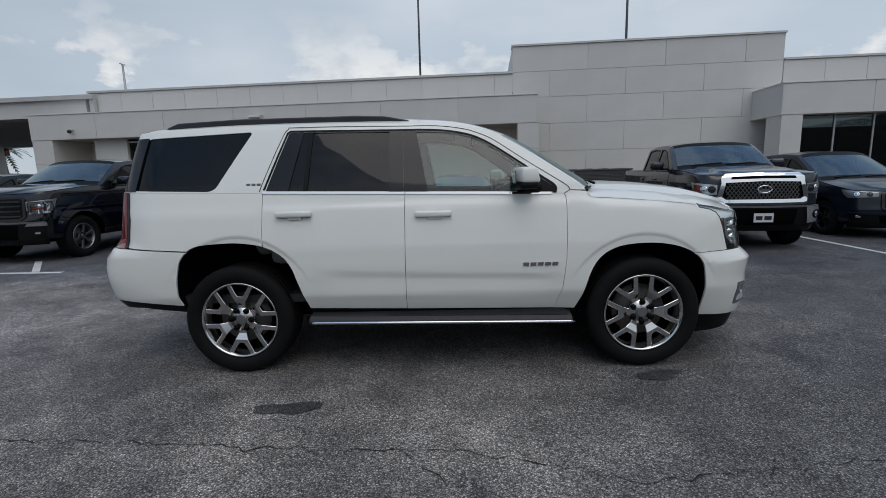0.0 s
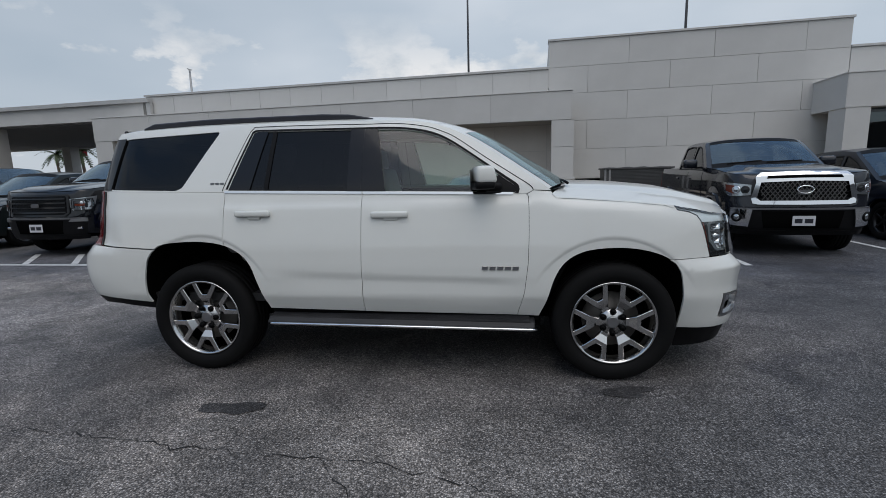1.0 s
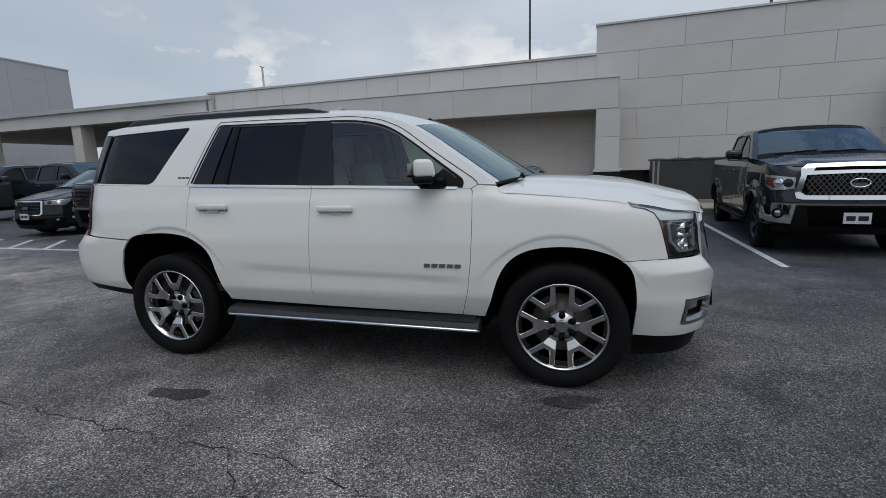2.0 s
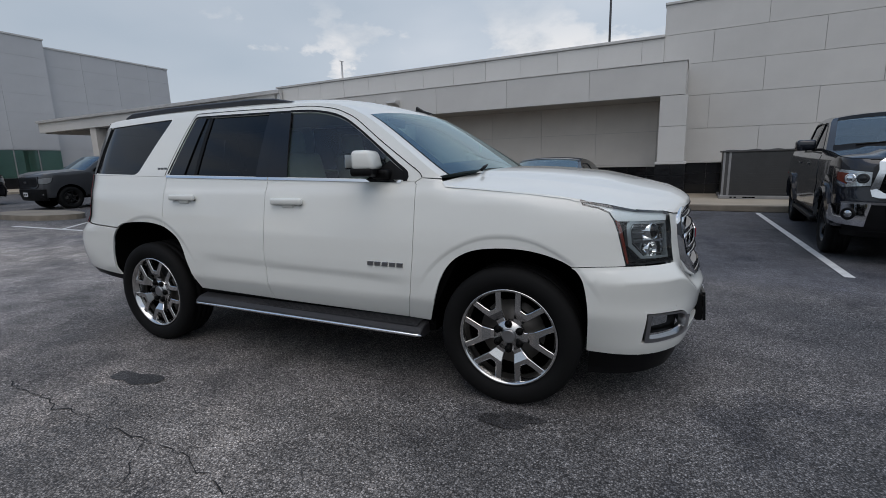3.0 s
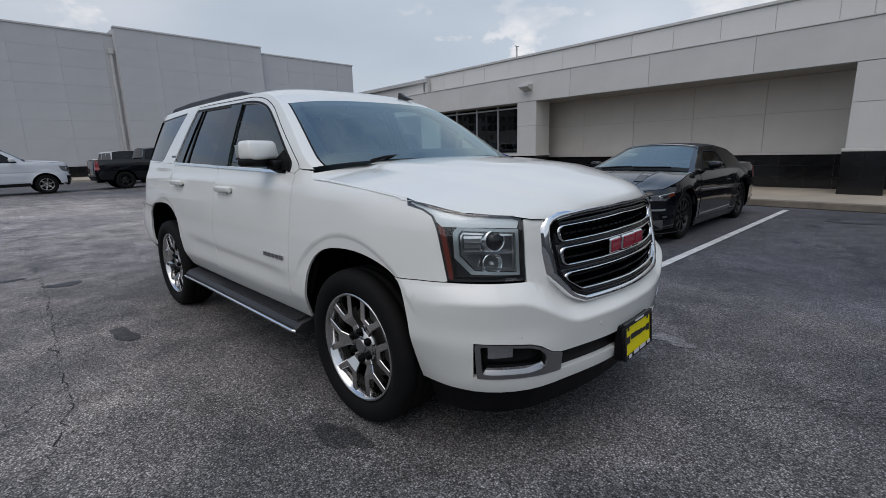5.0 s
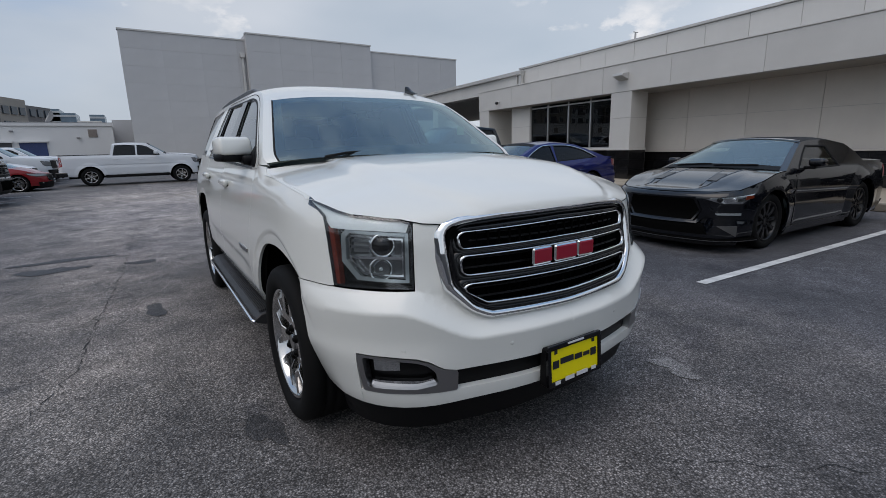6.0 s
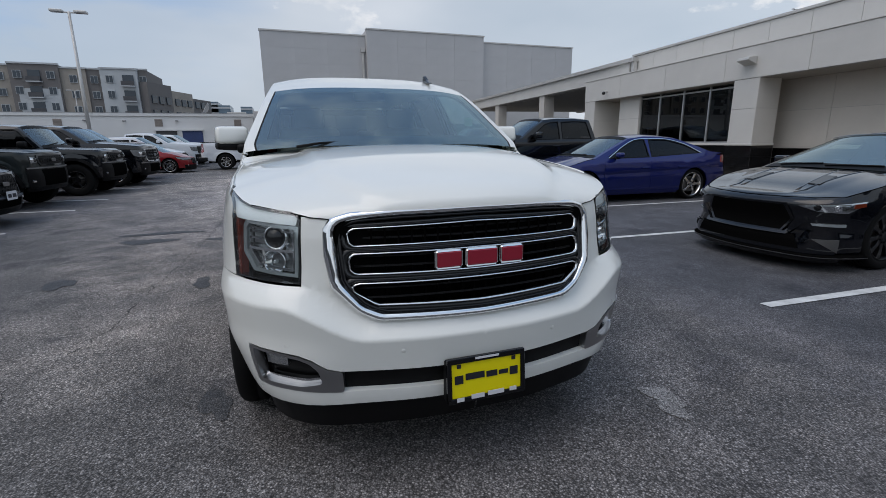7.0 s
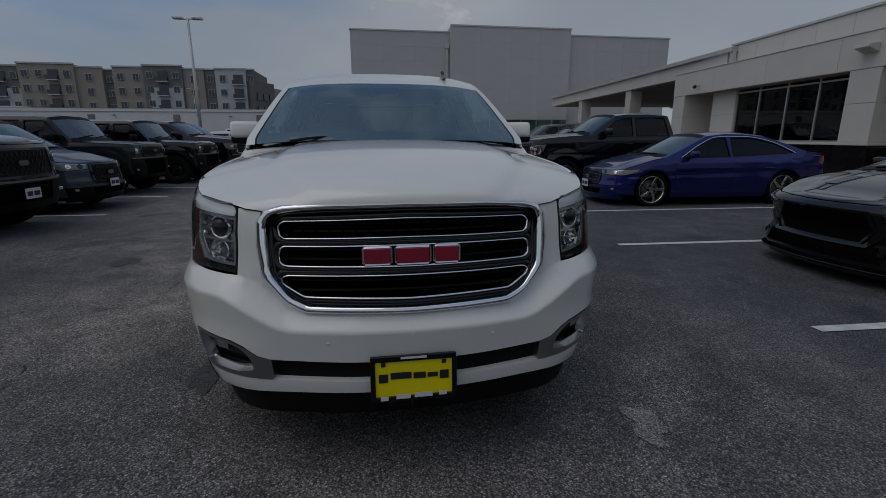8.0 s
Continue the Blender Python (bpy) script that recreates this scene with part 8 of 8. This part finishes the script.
mustang, mh = vehicle("convertible", "convertible", in_bay("convertible", 0.18, 4.27), P_black, "black convertible coupe with a closed black soft top", "car", M_alloy_black, ("five", 10), None, P_black, roof_mat=M_soft_top, screen_mat=M_screen, lamp_mat=M_lamp_in, glass_side=M_clear, front_plate=False, bars=False)
mw, me_ = KINDS["convertible"]["w"], mh.s_end
mh.patch("lower_intake", [(mh.sf(0.66 * mw), 0.235), (mh.sf(0.60 * mw), 0.375), (me_, 0.375), (me_, 0.235)][::-1], M_void, mustang, (-1, 1), lift=0.024, rim=0.02, joined=True)
# flat black paints the shadow below the splitter's thin pale edge
mh.patch("splitter", [(mh.sf(0.985 * mw), 0.150), (mh.sf(0.985 * mw), 0.172), (me_, 0.172), (me_, 0.150)][::-1], M_void, mustang, (-1, 1), lift=0.055, rim=0.06, joined=True, label="thin front splitter, blacked for the shadow under the nose")
mh.patch("splitter_edge", [(mh.sf(0.985 * mw), 0.158), (mh.sf(0.985 * mw), 0.166), (me_, 0.166), (me_, 0.158)][::-1], M_alloy_grey, mustang, (-1, 1), lift=0.059, rim=0.004, joined=True, label="thin pale edge line of the splitter")
mh.patch("side_intake", [(mh.sf(0.91 * mw), 0.215), (mh.sf(0.75 * mw), 0.345), (mh.sf(0.91 * mw), 0.350)], M_metal_box, mustang, (-1, 1), lift=0.026, rim=0.02)
mh.patch("bumper_lip", [(mh.sf(0.66 * mw), 0.56), (mh.sf(0.50 * mw), 0.395), (me_, 0.390), (me_, 0.368), (mh.sf(0.53 * mw), 0.370), (mh.sf(0.70 * mw), 0.53)], P_black, mustang, (-1, 1), lift=0.034, rim=0.03, joined=True, step=0.08, label="glossy lip under the wedge grille")
mh.patch("side_marker", [(mh.sx(1.90), 0.665), (mh.sx(1.80), 0.685), (mh.sx(1.80), 0.715), (mh.sx(1.90), 0.710)], M_amber, mustang, (-1, 1), lift=0.016, rim=0.01, label="amber marker at the lamp's end")
tube("screen_frame", [(0.105 + 0.10 * (1 - (y / 0.66) ** 2), y, 1.332 + 0.055 * (1 - abs(y / 0.66) ** 3)) for y in np.linspace(-0.62, 0.62, 15)], 0.008, M_satin, mustang, 6, "bright edge over the windscreen")
m_bonnet = [o for o in mustang.children if o.name.startswith("bonnet") and "gap" not in o.name][0]
for sg in (-1, 1):
    tube("bonnet_crease", drape(m_bonnet, [(1.02 + 0.115 * i, sg * (0.50 - 0.012 * i), ) for i in range(10)], -0.006), 0.014, P_black, mustang, 8)
    tube("bonnet_crease", drape(m_bonnet, [(1.15 + 0.10 * i, sg * (0.24 + 0.012 * i), ) for i in range(9)], -0.006), 0.012, P_black, mustang, 8)
    top_v, bot_v = drape(m_bonnet, [(1.50, sg * 0.30), (1.78, sg * 0.33), (1.78, sg * 0.45), (1.50, sg * 0.42)], 0.010), drape(m_bonnet, [(1.50, sg * 0.30), (1.78, sg * 0.33), (1.78, sg * 0.45), (1.50, sg * 0.42)], -0.02)
    raw("bonnet_vent", top_v + bot_v, [(0, 1, 2, 3), (4, 7, 6, 5), (0, 4, 5, 1), (1, 5, 6, 2), (2, 6, 7, 3), (3, 7, 4, 0)], M_gloss_black, mustang, "glossy black bonnet vent", smooth=False)
mh.patch("daytime_lamp", [(mh.sf(0.93 * mw), 0.475), (mh.sf(0.93 * mw), 0.505), (mh.sf(0.72 * mw), 0.500), (mh.sf(0.74 * mw), 0.478)][::-1], M_lamp_white, mustang, (-1, 1), lift=0.02, rim=0.02, label="slim daytime lamp")
accord, ah = vehicle("sedan", "sedan", in_bay("sedan", -5.28, 4.50), P_blue, "deep blue sedan with dark five-spoke wheels", "car", M_alloy, ("swirl", 5), None, P_blue)
line = curve([(0.84, 0.972), (0.60, 1.112), (0.40, 1.222), (0.10, 1.346), (-0.18, 1.374), (-0.40, 1.372), (-0.80, 1.356), (-1.25, 1.246), (-1.66, 1.046)], 4)
ah.patch("window_moulding", [(ah.sx(x), z) for x, z in line] + [(ah.sx(x), z - 0.013) for x, z in line[::-1]], M_chrome, accord, (-1, 1), lift=0.006, rim=0.01, step=0.06, label="bright window moulding")
ford, fh = vehicle("pickup_truck", "pickup", in_bay("pickup", -8.22, 3.90), P_black, "black crew-cab pickup with a dark grille", "pickup truck", M_alloy_grey, ("five", 6), None)
fw, fe = KINDS["pickup"]["w"], fh.s_end
fh.patch("headlamp_field", [(fh.sf(0.72 * fw), 0.905), (fh.sf(0.72 * fw), 1.125), (fh.sx(2.47), 1.135), (fh.sx(2.45), 1.00), (fh.sx(2.52), 0.915)], M_lamp_dark, ford, (-1, 1), lift=0.017, rim=0.01, step=0.06, label="dark headlamp housing")
lamp = [(fh.sf(0.74 * fw), 0.915), (fh.sf(0.74 * fw), 1.115), (fh.sx(2.49), 1.125), (fh.sx(2.47), 1.00), (fh.sx(2.53), 0.925)]
fh.patch("headlamp_ring", lamp, M_chrome, ford, (-1, 1), lift=0.024, rim=0.02, holes=[[(fh.sf(0.74 * fw) - 0.02, 0.955), (fh.sf(0.74 * fw) - 0.02, 1.090), (fh.sx(2.56), 1.095), (fh.sx(2.56), 0.965)]], step=0.05, label="bright bracket round the headlamp")
for z0, z1, mat in ((1.045, 1.085, M_chrome), (0.995, 1.035, M_amber), (0.962, 0.988, M_chrome)):
    fh.patch("headlamp_lens", [(fh.sf(0.78 * fw), z0), (fh.sf(0.78 * fw), z1), (fh.sx(2.60), z1 + 0.005), (fh.sx(2.60), z0 + 0.005)], mat, ford, (-1, 1), lift=0.023, rim=0.01)
fh.patch("fog_lamp_pod", [(fh.sf(0.66 * fw), 0.700), (fh.sf(0.70 * fw), 0.745), (fh.sf(0.92 * fw), 0.760), (fh.sf(0.92 * fw), 0.695)], M_satin, ford, (-1, 1), lift=0.036, rim=0.02, step=0.06, label="bright fog lamp pod in the bumper")
for zz in (0.88, 0.97, 1.06, 1.14):
    fh.patch("grille_wing", [(fh.sf(0.62 * fw), zz - 0.014), (fh.sf(0.62 * fw), zz + 0.014), (fe, zz + 0.014), (fe, zz - 0.014)][::-1], M_gloss_black, ford, (-1, 1), lift=0.034, rim=0.02, joined=True, step=0.2)
vehicle("crossover", "suv", in_bay("suv", -11.3, 4.6), P_green, "dark green-grey crossover beside the black pickup", "car", M_alloy_grey, ("five", 5), M_chrome)
vehicle("pickup_truck", "pickup", pose(-15.2, 9.2, 0, 0, 0, -4), P_navy, "dark pickup waiting under the canopy", "pickup truck", detail=False)
vehicle("pickup_truck", "pickup", in_bay("pickup", -18.6, 6.2), P_grey, "grey pickup parked beyond the kerbed island", "pickup truck", M_alloy_black, ("five", 6), detail=False)
# the far row, noses to the aisle
vehicle("pickup_truck", "pickup", in_row("pickup", -3.45, -5.0), P_black, "black pickup with a wide dark grille", "pickup truck", M_alloy_black, ("five", 6))
vehicle("crossover", "suv", in_row("suv", -6.0, -5.15), P_slate, "slate grey crossover with dark plastic arches", "car", M_alloy_black, ("five", 5), flare=True)
vehicle("off_roader", "offroader", in_row("offroader", -9.1, -5.55), P_green, "dark grey-green boxy off-roader with a bar grille", "car", M_alloy_black, ("five", 5), flare=True, front_plate=False)
vehicle("off_roader", "offroader", in_row("offroader", -12.0, -5.05), P_black, "black boxy off-roader on tall knobbly tyres", "car", M_alloy_black, ("five", 5), flare=True, front_plate=False)
vehicle("pickup_truck", "pickup", in_row("pickup", -14.8, -4.75), P_black, "black heavy pickup with a large chrome grille", "pickup truck", M_alloy, ("five", 8), M_chrome, front_plate=False)
vehicle("pickup_truck", "pickup", in_row("pickup", -17.6, -5.3), P_black, "black pickup in the far parking row", "pickup truck", detail=False)
vehicle("sedan", "sedan", in_row("sedan", -22.2, -4.6), P_red, "bright red sedan in the far parking row", "car", M_alloy, ("five", 5), detail=False)
for i, (x, y) in enumerate(((-24.9, -5.4), (-27.6, -5.0), (-30.3, -5.2), (-33.0, -5.0))):
    vehicle("pickup_truck" if i % 2 else "crossover", "pickup" if i % 2 else "suv", in_row("pickup" if i % 2 else "suv", x, y), P_white, "white car in the far parking row", "car", detail=False, group="white cars in the far row")
silverado, _ = vehicle("pickup_truck", "pickup", pose(-24.3, -1.50, 0, 0, 0, 91), P_white, "white crew-cab pickup seen side on across the aisle", "pickup truck", M_alloy, ("five", 6), M_gloss_black)
for sg in (-1, 1):
    box("bed_rail", -2.98, -1.06, sg * 0.90 - 0.045, sg * 0.90 + 0.045, 1.40, 1.435, M_black_plastic, silverado, 0.012, label="black bed rail cap")
    box("sill", -1.30, 1.30, sg * 0.965 - 0.03, sg * 0.965 + 0.03, 0.36, 0.47, M_black_plastic, silverado, 0.02, label="black sill under the doors")
    box("bumper_end", -3.14, -2.70, sg * 0.955 - 0.05, sg * 0.955 + 0.05, 0.46, 0.66, M_lamp_dark, silverado, 0.03, label="dark corner of the rear bumper")
vehicle("pickup_truck", "pickup", pose(-24.6, 5.2, 0, 0, 0, 91), P_black, "black pickup standing along the grey building", "pickup truck", M_alloy_black, detail=False)
off_white, oh = vehicle("off_roader", "offroader", pose(-31.0, 4.65, 0, 0, 0, 183), P_white, "white off-roader with a red stripe behind the black pickup", "car", detail=False)
box("red_stripe", -2.44, -2.30, -0.86, 0.86, 1.26, 1.38, M_red, off_white, 0.02, label="red stripe across the tailgate")
